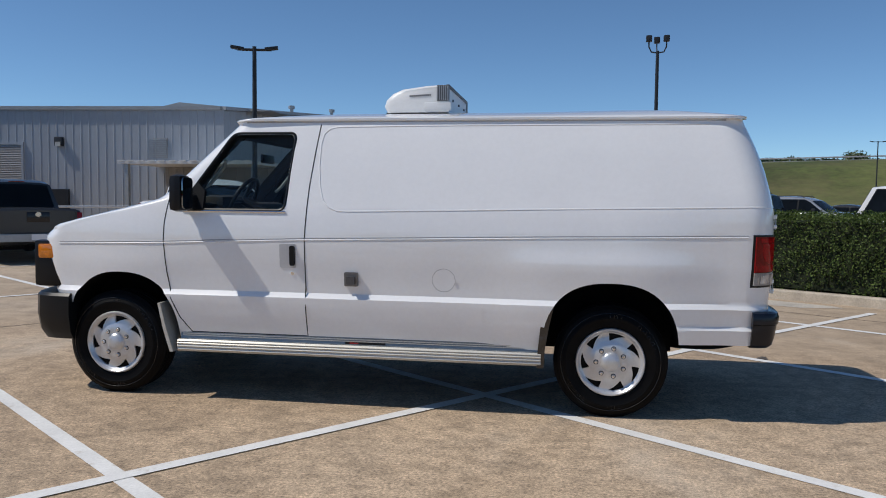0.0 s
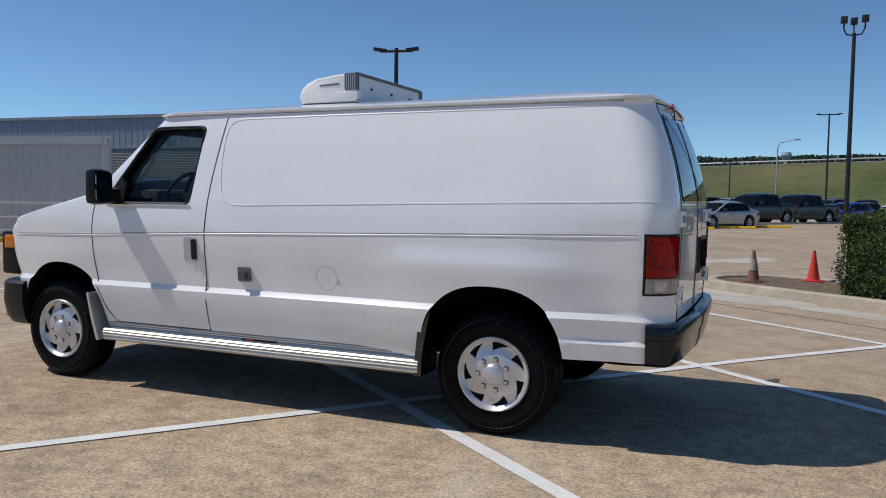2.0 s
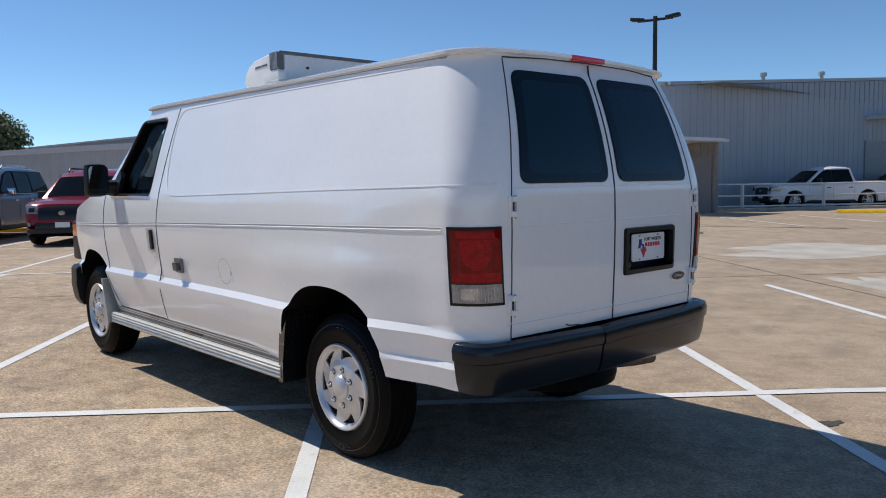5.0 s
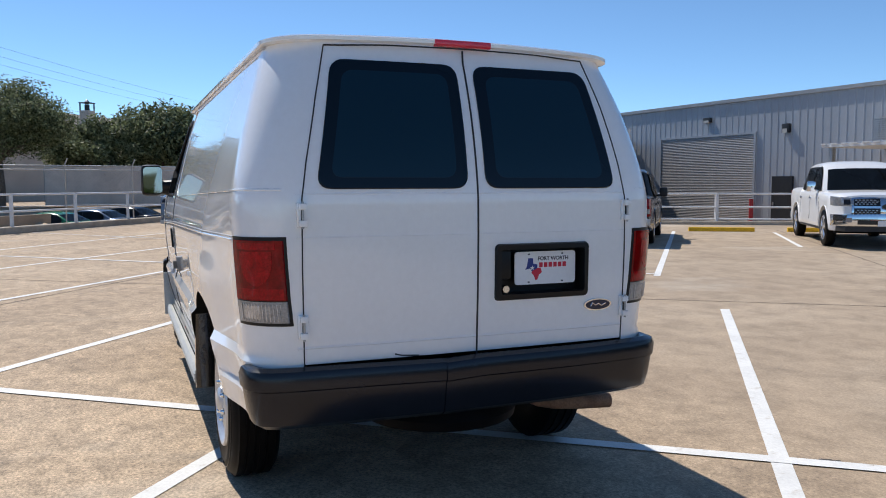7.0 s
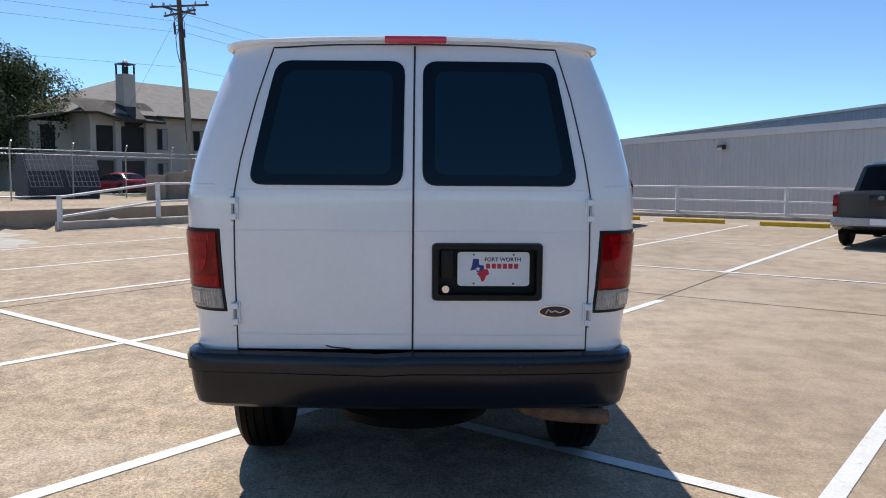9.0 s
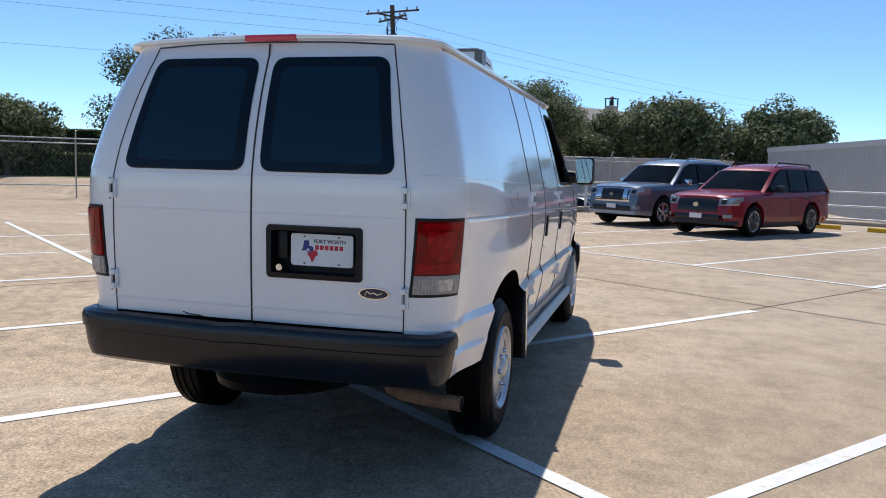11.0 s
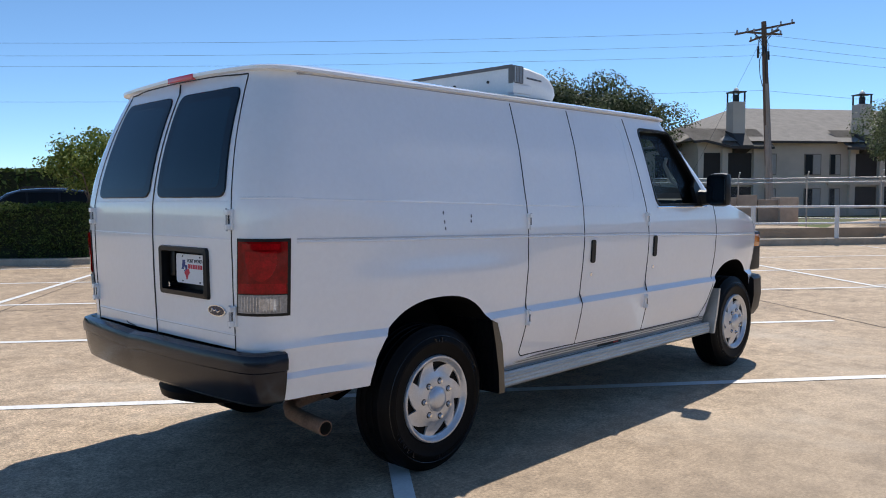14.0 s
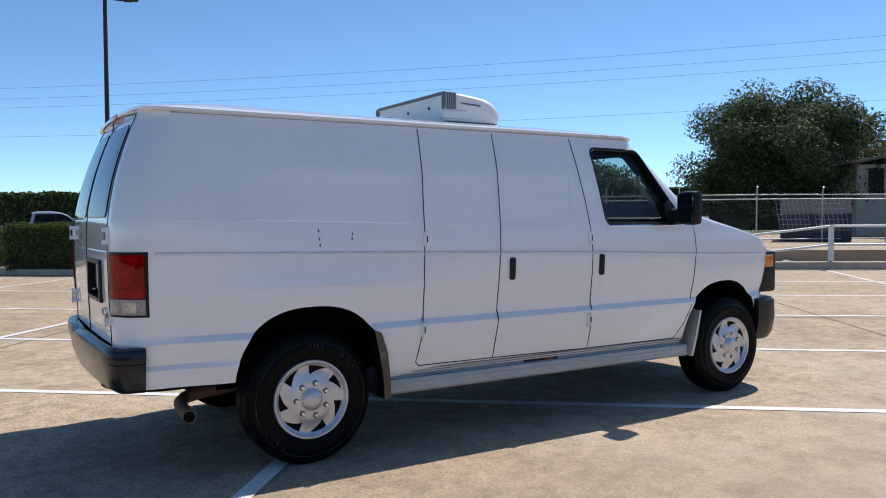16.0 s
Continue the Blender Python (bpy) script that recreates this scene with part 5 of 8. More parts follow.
for p0, p1 in ((AN0, AN1), (AN1, (-31.4, 23.65))):
    e0, e1 = Vector((*p0, 0)), Vector((*p1, 0))
    fl = part("eave_trim", boxes((0, (e1 - e0).length, -0.09, -0.03, 3.16, 3.46)), mat("trim_pale", (0.62, 0.63, 0.64), 0.5, var=0.06), annex, "pale folded eave trim", smooth=0)
    fl.parent = None
    fl.matrix_basis = pose(e0.x, e0.y, 0, 0, 0, math.degrees(math.atan2(e1.y - e0.y, e1.x - e0.x)))
    tagged(fl, "pale folded metal eave trim of the annex", "trim", kind="structure")
part("gutter", tubes(([(AN0[0], AN0[1] - 0.1, 3.40), (AN1[0], AN1[1] - 0.1, 3.40)], 0.07), n=6), ANNEXM, annex, "gutter")


def on_main(x, out=0.0):
    return W0[1] + (C1[1] - W0[1]) * (x - W0[0]) / (C1[0] - W0[0]) - out


def roller(parent_name, x0, x1, z1):
    xm, hw = (x0 + x1) / 2, (x1 - x0) / 2
    door = thing(parent_name, "grey roll-up shutter door of the warehouse", "garage door", (xm, on_main(xm, 0.03), 0), math.degrees(math.atan2(C1[1] - W0[1], C1[0] - W0[0])), kind="structure")
    part("opening_frame", boxes((-hw - 0.1, -hw, -0.06, 0.1, -0.5, z1 + 0.1), (hw, hw + 0.1, -0.06, 0.1, -0.5, z1 + 0.1), (-hw, hw, -0.06, 0.1, z1, z1 + 0.1)), METALWALL, door, "folded metal door frame")
    me = None
    k = int((z1 + 0.5) / 0.076)
    for i in range(k):
        if me is None:
            o = part("slat", prism(bmesh.new(), [(0.0, 0.0), (-0.026, 0.012), (-0.034, 0.038), (-0.026, 0.062), (0.0, 0.074)], -hw, hw, "yz"), SHUTTER, door)
            me = o.data
        else:
            o = new("slat", me)
            o.parent = door
        o.matrix_basis = pose(0, 0, -0.5 + 0.076 * i)
    return door


roller("garage_door_1", -29.2, -23.36, 3.58)
for x in (-29.7, -23.0):
    b = part("bollard", tubes(([(x, on_main(x, 0.5), -0.55), (x, on_main(x, 0.5), 0.75)], 0.09), n=12), mat("bollard_red", (0.35, 0.02, 0.03), 0.5))
    tagged(b, "red steel bollard beside the shutter door", "bollard", "bollards at the door")
pd = thing("door_1", "dark steel personnel door in the metal wall", "door", kind="structure")
part("door_leaf", boxes((-22.4, -21.3, on_main(-21.8, 0.07), on_main(-21.8, -0.05), -0.5, 1.72)), DARK, pd)
part("door_handle", boxes((-22.3, -22.24, on_main(-21.8, 0.12), on_main(-21.8, 0.07), 0.5, 0.62)), GALV, pd)


def wall_lamp(x, z, y=None, w=0.45, h=0.28):
    yy = on_main(x) if y is None else y
    l = thing("wall_lamp", "dark wall-mounted flood lamp", "lamp", (x, yy, z), group="wall lamps on the warehouse")
    part("housing", boxes((-w / 2, w / 2, -0.17, 0, -h / 2, h / 2), bevel=0.03), DARK, l, "dark lamp housing")
    part("lens", boxes((-w / 2 + 0.06, w / 2 - 0.06, -0.18, -0.1, -h / 2 - 0.012, -0.02)), mat("lamp_lens", (0.45, 0.45, 0.43), 0.2), l, "pale lens")
    return l


wall_lamp(-21.68, 3.72, None, 0.36, 0.38)
wall_lamp(-26.1, 4.36, None, 0.46, 0.22)
wall_lamp(-32.2, 2.75, 13.4, 0.7, 0.22)
lv = thing("louvre", "grey metal wall louvre", "vent", kind="structure")
part("vent_frame", boxes((-17.85, -17.0, on_main(-17, 0.05), on_main(-17, -0.02), 3.06, 3.9)), SHUTTER, lv)
for k in range(10):
    part("slat", boxes((-17.81, -17.04, on_main(-17, 0.08), on_main(-17, 0.04), 3.09 + 0.08 * k, 3.13 + 0.08 * k)), GALV, lv)
# canopy over the side entrance
cp = thing("canopy", "white-edged sheet canopy on posts before the warehouse wall", "canopy", kind="structure")
part("canopy_roof", boxes((-17.4, -11.9, 21.9, 25.1, 2.68, 2.78)), mat("canopy_white", (0.66, 0.66, 0.66), 0.5, var=0.08), cp, "white canopy roof")
for k in range(13):
    part("edge_rib", boxes((-17.4 + 0.425 * k, -17.15 + 0.425 * k, 21.85, 25.1, 2.78, 2.82)), MATS["canopy_white"], cp)
for x in (-17.1, -12.0):
    part("post", boxes((x - 0.08, x + 0.08, 22.0, 22.16, -0.5, 2.68)), GALV, cp)
part("back_panel", boxes((-16.9, -12.1, 24.6, 24.7, -0.5, 2.66)), mat("canopy_shade", (0.30, 0.28, 0.26), 0.7, var=0.15), cp, "grey-brown sheet inner wall")
for k in range(15):
    part("panel_rib", boxes((-16.8 + 0.33 * k, -16.75 + 0.33 * k, 24.57, 24.598, -0.4, 2.64)), MATS["canopy_shade"], cp)
part("inner_door", boxes((-13.1, -12.3, 24.54, 24.569, -0.4, 2.2)), mat("inner_door_grey", (0.24, 0.24, 0.25), 0.6, var=0.1), cp, "grey side door")
ec = thing("canopy_east", "white sheet canopy with a steel truss on the warehouse's east side", "canopy", kind="structure")
dn = (Vector((*C2, 0)) - Vector((*C1, 0))).normalized()
eo = Vector((dn.y, -dn.x, 0))


def on_east(s, out, z):
    return Vector((*C1, 0)) + dn * s + eo * out + Vector((0, 0, z))


def slab(bm, s0, s1, o0, o1, z0, z1):
    vs = [bm.verts.new(on_east(s, o, z)) for z in (z0, z1) for s, o in ((s0, o0), (s1, o0), (s1, o1), (s0, o1))]
    for q in ((3, 2, 1, 0), (4, 5, 6, 7), (0, 1, 5, 4), (1, 2, 6, 5), (2, 3, 7, 6), (3, 0, 4, 7)):
        bm.faces.new([vs[i] for i in q])
    bmesh.ops.recalc_face_normals(bm, faces=bm.faces[:])
    return bm


cr_ = slab(bmesh.new(), 15.0, 23.6, 0.02, 1.0, 0.0, 0.14)
for v in cr_.verts:
    v.co.z += 4.15 + 0.062 * ((v.co.xy - Vector(C1)).dot(dn.xy) - 15)
part("canopy_roof", cr_, MATS["canopy_white"], ec)
for k in range(18):
    rb_ = slab(bmesh.new(), 15.1 + 0.48 * k, 15.3 + 0.48 * k, 0.05, 1.03, 4.29 + 0.03 * k, 4.34 + 0.03 * k)
    part("edge_rib", rb_, MATS["canopy_white"], ec)
t0 = on_east(23.6, 0.25, 0)
def truss_at(a, z, back=0.0):
    return Vector((t0.x + a, t0.y + 0.15 + back, z))


runs = [([truss_at(0.0, z), truss_at(2.5, z)], 0.035) for z in (4.75, 5.25)]
runs += [([truss_at(0.25 * q, 4.75), truss_at(0.25 * q + 0.25, 5.25)], 0.018) for q in range(10)] + [([truss_at(0.25 * q + 0.25, 5.25), truss_at(0.25 * q + 0.25, 4.75)], 0.018) for q in range(10)]
part("truss", tubes(*runs, n=5), DARK, ec, "dark steel truss arm")
part("truss_post", tubes(([truss_at(2.05, 5.25), truss_at(1.85, -0.5)], 0.06), n=6), DARK, ec, "dark leaning post")
part("hanging_arm", tubes(([truss_at(2.5, 5.4), truss_at(2.5, 2.6)], 0.05), *[([truss_at(2.05, 5.0 - 0.4 * q), truss_at(2.5, 4.75 - 0.4 * q)], 0.018) for q in range(5)], n=5), DARK, ec, "dark hanging arm")
part("flood_lamp", tubes(([truss_at(-0.1, 6.05), truss_at(0.45, 6.1), truss_at(0.6, 5.95)], 0.045), ([truss_at(0.52, 5.9), truss_at(0.72, 5.95)], 0.13), n=7), DARK, ec, "dark flood lamp")
part("door_leaf", slab(bmesh.new(), 15.0, 18.9, -0.01, 0.06, -0.5, 3.1), mat("door_grey", (0.30, 0.31, 0.32), 0.5), ec, "grey side door")
part("hydrant_box", slab(bmesh.new(), 19.9, 21.5, 0, 0.25, 1.3, 2.55), MATS["bollard_red"], ec, "red wall box")
for s, z in ((7.5, 5.95), (12.3, 6.3)):
    v = part("roof_vent", tubes(([on_east(s, -0.8, 5.1), on_east(s, -0.8, z)], 0.09), ([on_east(s, -0.8, z), on_east(s, -0.8, z + 0.16)], 0.16), n=10), GALV)
    tagged(v, "galvanised roof vent on the warehouse", "vent", "roof vents")

# ---- lamp posts ----
def lamp_post(x, y, h, arms, label, base=0.6):
    p = thing("lamp_post", label, "lamp post", (x, y, 0), group="lamp posts round the lot")
    part("pole", tubes(([(0, 0, base), (0, 0, h)], [0.085, 0.06]), n=12), DARK, p, "dark steel pole")
    part("base", lathe([(0.0, base), (0.24, base), (0.27, base - 0.03), (0.27, -0.05)], 24, "z"), KERB, p, "round concrete base")
    for ang, ln, rise in arms:
        c, s = math.cos(radians(ang)), math.sin(radians(ang))
        part("arm", tubes(([(0, 0, h - 0.1), (c * ln, s * ln, h - 0.1 + rise)], 0.04), n=6), DARK, p, "dark arm")
        hd = part("lamp_head", boxes((-0.2, 0.2, -0.12, 0.12, -0.045, 0.045), bevel=0.02), DARK, p, "flat lamp head")
        hd.matrix_basis = pose(c * ln, s * ln, h - 0.06 + rise, 0, -8, ang)
    return p


lamp_post(-9.81, 16.9, 5.98, ((20, 0.5, 0.02), (200, 0.5, 0.0)), "dark lamp post with two flat lamp heads on a concrete base")
lp = thing("lamp_post", "tall dark lamp post with three flood lamps on curved arms", "lamp post", (3.74, 34.6, 0), group="lamp posts round the lot")
part("pole", tubes(([(0, 0, 0), (0, 0, 8.85)], [0.11, 0.08]), n=12), DARK, lp, "dark steel pole")
for ang in (0, 180, 90):
    c, s = math.cos(radians(ang)), math.sin(radians(ang))
    part("arm", tubes(([(0, 0, 8.75), (c * 0.3, s * 0.3, 8.8), (c * 0.42, s * 0.42, 9.05), (c * 0.42, s * 0.42, 9.3)], 0.035), n=6), DARK, lp, "curved arm")
    part("lamp_head", boxes((c * 0.42 - 0.14, c * 0.42 + 0.14, s * 0.42 - 0.14, s * 0.42 + 0.14, 9.3, 9.6), bevel=0.03), DARK, lp, "flood lamp")
lamp_post(-2.36, -22.12, 8.5, ((0, 0.8, 0), (180, 0.8, 0)), "tall dark lamp post behind the hedge", 0.9)
for x, y, h in ((3.8, 62, 8.1), (-5.5, 95, 6.0), (6.9, 95, 6.2), (35.2, 95, 8.9)):
    lamp_post(x, y, h, ((0, 0.7, 0), (180, 0.7, 0)), "slim dark lamp post in the far lot", 0.3)

# ---- hedges, trees ----
def leaf_cloud(pts, nrm, size, rng, jitter=0.9):
    """One small bent leaf (two triangles over four corners) at each point."""
    n = len(pts)
    nv = nrm + rng.normal(0, jitter, (n, 3))
    nv /= np.linalg.norm(nv, axis=1, keepdims=True) + 1e-9
    t = np.cross(nv, rng.normal(0, 1, (n, 3)))
    t /= np.linalg.norm(t, axis=1, keepdims=True) + 1e-9
    b = np.cross(nv, t)
    s = size * rng.uniform(0.6, 1.3, (n, 1))
    v = np.stack([pts - t * s, pts + b * s * 0.5 + nv * s * 0.12, pts + t * s, pts - b * s * 0.5 + nv * s * 0.12], 1).reshape(-1, 3)
    me = bpy.data.meshes.new("leaves")
    me.vertices.add(4 * n)
    me.vertices.foreach_set("co", v.ravel())
    me.loops.add(4 * n)
    me.loops.foreach_set("vertex_index", np.arange(4 * n))
    me.polygons.add(n)
    me.polygons.foreach_set("loop_start", np.arange(0, 4 * n, 4))
    me.update(calc_edges=True)
    return me


def hedge(u0, u1, v0, v1, h, count, size, seed, label, base=0.08):
    rng = np.random.default_rng(seed)
    hd = thing("hedge", label, "hedge")
    # solid filler block; its dark colour stands for the shade between the leaves
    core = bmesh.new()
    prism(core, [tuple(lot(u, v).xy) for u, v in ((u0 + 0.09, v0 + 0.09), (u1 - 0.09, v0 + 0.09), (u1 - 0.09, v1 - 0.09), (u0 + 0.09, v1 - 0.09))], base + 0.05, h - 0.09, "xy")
    part("inner_core", core, mat("hedge_core_shade", (0.02, 0.028, 0.01), 0.95, var=0.4, scale=12, fine=60, bump=0.02), hd, "solid dark filler painted as the shaded inside of the hedge", smooth=0)
    a = np.array([(v1 - v0) * h, (v1 - v0) * h, (u1 - u0) * h, (u1 - u0) * h, (u1 - u0) * (v1 - v0)])
    face = rng.choice(5, count, p=a / a.sum())
    r = rng.uniform(0, 1, (count, 2))
    uu = np.where(face == 0, u0, np.where(face == 1, u1, u0 + (u1 - u0) * r[:, 0]))
    vv = np.where(face == 2, v0, np.where(face == 3, v1, v0 + (v1 - v0) * np.where(face == 4, r[:, 1], r[:, 0])))
    zz = np.where(face == 4, h, base + (h - base) * r[:, 1])
    bumpy = 0.06 * np.sin(vv * 5.1 + zz * 3) * np.sin(uu * 4.3 + zz * 6.2 + vv * 2.2)
    nu = np.where(face == 0, -1, np.where(face == 1, 1, 0)).astype(float)
    nv = np.where(face == 2, -1, np.where(face == 3, 1, 0)).astype(float)
    nz = (face == 4).astype(float)
    off = bumpy + rng.uniform(-0.10, 0.035, count)
    low = np.clip((zz - base) / 0.35, 0, 1)
    off = off - (1 - low) * 0.10
    uu, vv, zz = uu + nu * off, vv + nv * off, zz + nz * off
    pts = np.stack([uu * CA - vv * SA, uu * SA + vv * CA, zz], 1)
    nrm = np.stack([nu * CA - nv * SA, nu * SA + nv * CA, nz + 0.35], 1)
    link("foliage", leaf_cloud(pts, nrm, size, rng, 0.85), LEAF_H, hd, "dense small green leaves", smooth=0)
    return hd


hedge(7.15, 8.9, -14.0, 2.52, 1.24, 150000, 0.022, 1, "clipped dense green hedge on the kerbed island")
hedge(-15.4, -14.2, -11.3, -4.9, 1.28, 40000, 0.03, 2, "clipped dark green hedge in shade along the south kerb")
hedge(-16.4, -15.2, -40, -12.4, 1.2, 9000, 0.09, 3, "clipped dark green hedge along the south kerb")
hedge(-34, -31.5, -45, -6.0, 2.7, 16000, 0.14, 5, "tall rough green hedge behind the south lot")
hedge(-75, -72, -12.0, 33.0, 4.2, 9000, 0.2, 7, "tall dark green hedge behind the oak")
hedge(-56, -54.5, 3.0, 16.0, 1.9, 7000, 0.12, 8, "rough dark green shrubs behind the wire fence")
hedge(-44, -41, -8.0, 3.0, 2.2, 6000, 0.14, 6, "rough green hedge behind the south lot")


def tree(x, y, h, r, seed, label, leaves=9000, size=0.13, leafm=None, trunk=0.28, z0=0.0, stems=1, low=0.28, full=0.0):
    rng = np.random.default_rng(seed)
    t = thing("tree", label, "tree", (x, y, z0))
    bm = bmesh.new()
    tips = []
    for s in range(stems):
        a0 = 2 * math.pi * s / max(1, stems) + rng.uniform(0, 1)
        lean = 0.0 if stems == 1 else 0.3
        top = Vector((math.cos(a0) * lean * r, math.sin(a0) * lean * r, h * low * 1.1))
        tube(bm, [(0.06 * math.cos(a0) * (stems > 1), 0.06 * math.sin(a0) * (stems > 1), -0.2), top * 0.5 + Vector((rng.normal(0, 0.06), rng.normal(0, 0.06), 0)), top], [trunk, trunk * 0.75, trunk * 0.6], 9)
        for k in range(max(3, 8 // stems)):
            a = rng.uniform(0, 2 * math.pi)
            e = Vector((math.cos(a) * r * rng.uniform(0.35, 0.68), math.sin(a) * r * rng.uniform(0.35, 0.68), h * rng.uniform(0.5, 0.78)))
            m = (top + e) / 2 + Vector((rng.normal(0, 0.2), rng.normal(0, 0.2), 0.25))
            tube(bm, [top, m, e], [trunk * 0.42, trunk * 0.24, trunk * 0.08], 6)
            tips.append(e)
            for _ in range(2):
                q = e * 0.92 + Vector((rng.uniform(-0.16, 0.16) * r, rng.uniform(-0.16, 0.16) * r, rng.uniform(-0.1, 0.08) * h))
                tube(bm, [m, (m + q) / 2, q], [trunk * 0.2, trunk * 0.12, trunk * 0.04], 5)
    part("trunk", bm, BARK, t, "brown trunk and limbs")
    nc = 90
    cz = h * (low + 1) / 2 + 0.04 * h
    rz = h * (1 - low) / 2
    c = rng.normal(0, 1, (nc, 3))
    c /= np.linalg.norm(c, axis=1, keepdims=True)
    c *= (np.sum(np.abs(c) ** 4, axis=1, keepdims=True) ** -0.25) ** full
    c *= rng.uniform(0.35, 0.92, (nc, 1))
    c = c * [r * 0.9, r * 0.9, rz * 0.88] + [0, 0, cz]
    which = rng.integers(0, nc, leaves)
    d = rng.normal(0, 1, (leaves, 3))
    d /= np.linalg.norm(d, axis=1, keepdims=True)
    rad = (0.26 * r * rng.uniform(0.6, 1.15, nc))[which][:, None] * rng.uniform(0.45, 1.05, (leaves, 1))
    pts = c[which] + d * rad * [1, 1, 0.8]
    link("crown", leaf_cloud(pts, d + [0, 0, 0.3], size, rng, 0.7), leafm or LEAF_T, t, "crown of small green leaves", smooth=0)
    return t


tree(-56, -8.6, 8.2, 5.7, 11, "broad live oak with grey-green leaves behind the railing", 46000, 0.10, z0=-0.3, low=0.36)
tree(-55, -35.3, 11.3, 8.9, 12, "large dense live oak with dark green leaves behind the fence", 130000, 0.13, LEAF_D, low=0.03, full=0.75)
tree(-38.5, -39.5, 5.6, 3.6, 17, "live oak behind the fence", 22000, 0.14, low=0.15)
tree(-64, 2.6, 8.2, 5.3, 14, "dark green oak behind the container", 30000, 0.16, z0=-0.2, low=0.15)
tree(-65, 10.0, 7.6, 5.0, 15, "round dark green oak behind the parked cars", 30000, 0.16, z0=-0.2, low=0.15)
tree(-62, -3.0, 6.6, 3.9, 16, "dark green oak behind the container", 20000, 0.15, z0=-0.2, low=0.12)
tree(-5.2, -15.2, 3.05, 1.55, 18, "young crape myrtle with several stems and yellow-green leaves", 9000, 0.05, LEAF_M, 0.05, 0.08, 4, 0.36)
for x, y, h, r in ((62, 236, 4.2, 3.4), (80, 240, 5.6, 4.4), (95, 238, 5.0, 3.6), (36, 262, 3.6, 4.0), (128, 245, 5.5, 5.0)):
    tree(x, y, h, r, 40 + int(x), "small round tree on the distant ridge", 900, 0.4, z0=ground_z(x, y))

# far woods on the ridge
# bluish leaf tones carry the haze of the distance
LEAF_F = leaf_mat("leaf_far_hazed", (0.018, 0.034, 0.024), (0.034, 0.06, 0.036))
rng = np.random.default_rng(70)
wn_count = 46000
wx = rng.uniform(-560, 460, wn_count)
wy = 620 + rng.uniform(0, 60, wn_count) + 0.1 * wx
top = 1.4 + np.hypot(wx, wy) * (0.0508 + 0.0012 * np.sin(wx * 0.012 + 1.0) + 0.0006 * np.sin(wx * 0.05) + 0.0005 * np.sin(wx * 0.17)) + 2.5 * np.clip((-60 - wx) / 120, 0, 1)
wz = 12 + (top - 12) * rng.uniform(0, 1, wn_count) ** 0.6
woods = link("far_woods", leaf_cloud(np.stack([wx, wy, wz], 1), np.tile([0, -1, 0.6], (wn_count, 1)), 1.7, rng, 0.6), LEAF_F, smooth=0)
tagged(woods, "dark green woods along the far ridge, haze mixed into the leaf colour", "woods", kind="stuff")


# motorway on the bank
def road_z(x):
    return 9.3 + 0.022 * max(-150, min(150, x)) - 0.06


rd = bmesh.new()
xs = list(range(-400, 401, 25))
lo = [[rd.verts.new((x, 178 - 0.15 * x + o, road_z(x) + h)) for x in xs] for o, h in ((0, -0.4), (0, 0.12), (16, 0.2), (16, -0.4))]
for a, b in zip(lo, lo[1:] + lo[:1]):
    for k in range(len(xs) - 1):
        rd.faces.new((a[k], a[k + 1], b[k + 1], b[k]))
bmesh.ops.recalc_face_normals(rd, faces=rd.faces[:])
road = tagged(part("road", rd, mat("road_concrete", (0.45, 0.43, 0.40), 0.85, var=0.12, scale=0.3), smooth=0), "pale concrete highway along the top of the bank", "road", kind="structure")
gr = thing("guard_rail", "grey steel guard rail along the highway", "guard rail", kind="structure")
part("beam", tubes(([(x, 178.6 - 0.15 * x, road_z(x) + 0.75) for x in range(-150, 151, 10)], 0.16), n=5), GALV, gr)
gp = bmesh.new()
for x in range(-150, 151, 3):
    box(gp, x - 0.12, x + 0.12, 178.75 - 0.15 * x, 178.95 - 0.15 * x, road_z(x) - 0.1, road_z(x) + 0.85)
tagged(part("post_row", gp, GALV, gr, smooth=0), kind="stuff")
# curved street lamp, water tower and white halls beyond the bank
sl = thing("street_lamp", "tall grey street lamp with one curved arm by the highway", "street lamp", (-0.9, 122, 0))
part("pole", tubes(([(0, 0, -0.2), (0, 0, 9.2), (0.4, 0, 10.0), (2.4, 0, 10.4)], [0.12, 0.09, 0.07, 0.05]), n=8), GALV, sl, "grey steel pole")
part("lamp_head", boxes((2.2, 3.1, -0.15, 0.15, 10.3, 10.5), bevel=0.03), GALV, sl, "lamp head")
wt_ = thing("water_tower", "pale distant water tower with a wide tank", "tower", (-1.5, 300, ground_z(-1.5, 300)))
part("shaft", tubes(([(0, 0, 0), (0, 0, 7.0)], 0.7), n=10), mat("tower_blue", (0.30, 0.38, 0.46), 0.6), wt_)
part("tank", lathe([(0.0, 9.4), (1.5, 9.3), (1.9, 8.2), (0.9, 6.4), (0.0, 6.3)], 16, "z"), MATS["tower_blue"], wt_, "pale tank")
hl = thing("white_hall", "low white hall with a pale spire on the ridge", "building", (37, 262, ground_z(37, 262)))
part("hall_wall", boxes((-2, 5, -2, 2, -0.5, 1.2)), RAILW, hl, "white wall")
part("hall_roof", prism(bmesh.new(), [(-2.4, 1.2), (1.5, 2.4), (5.4, 1.2)], -2.4, 2.4, "xz"), RAILW, hl, "white roof")
part("spire", tubes(([(-4.6, 0, -0.5), (-4.6, 0, 1.6), (-4.6, 0, 5.2)], [1.6, 0.25, 0.08]), n=8), RAILW, hl, "white spire")

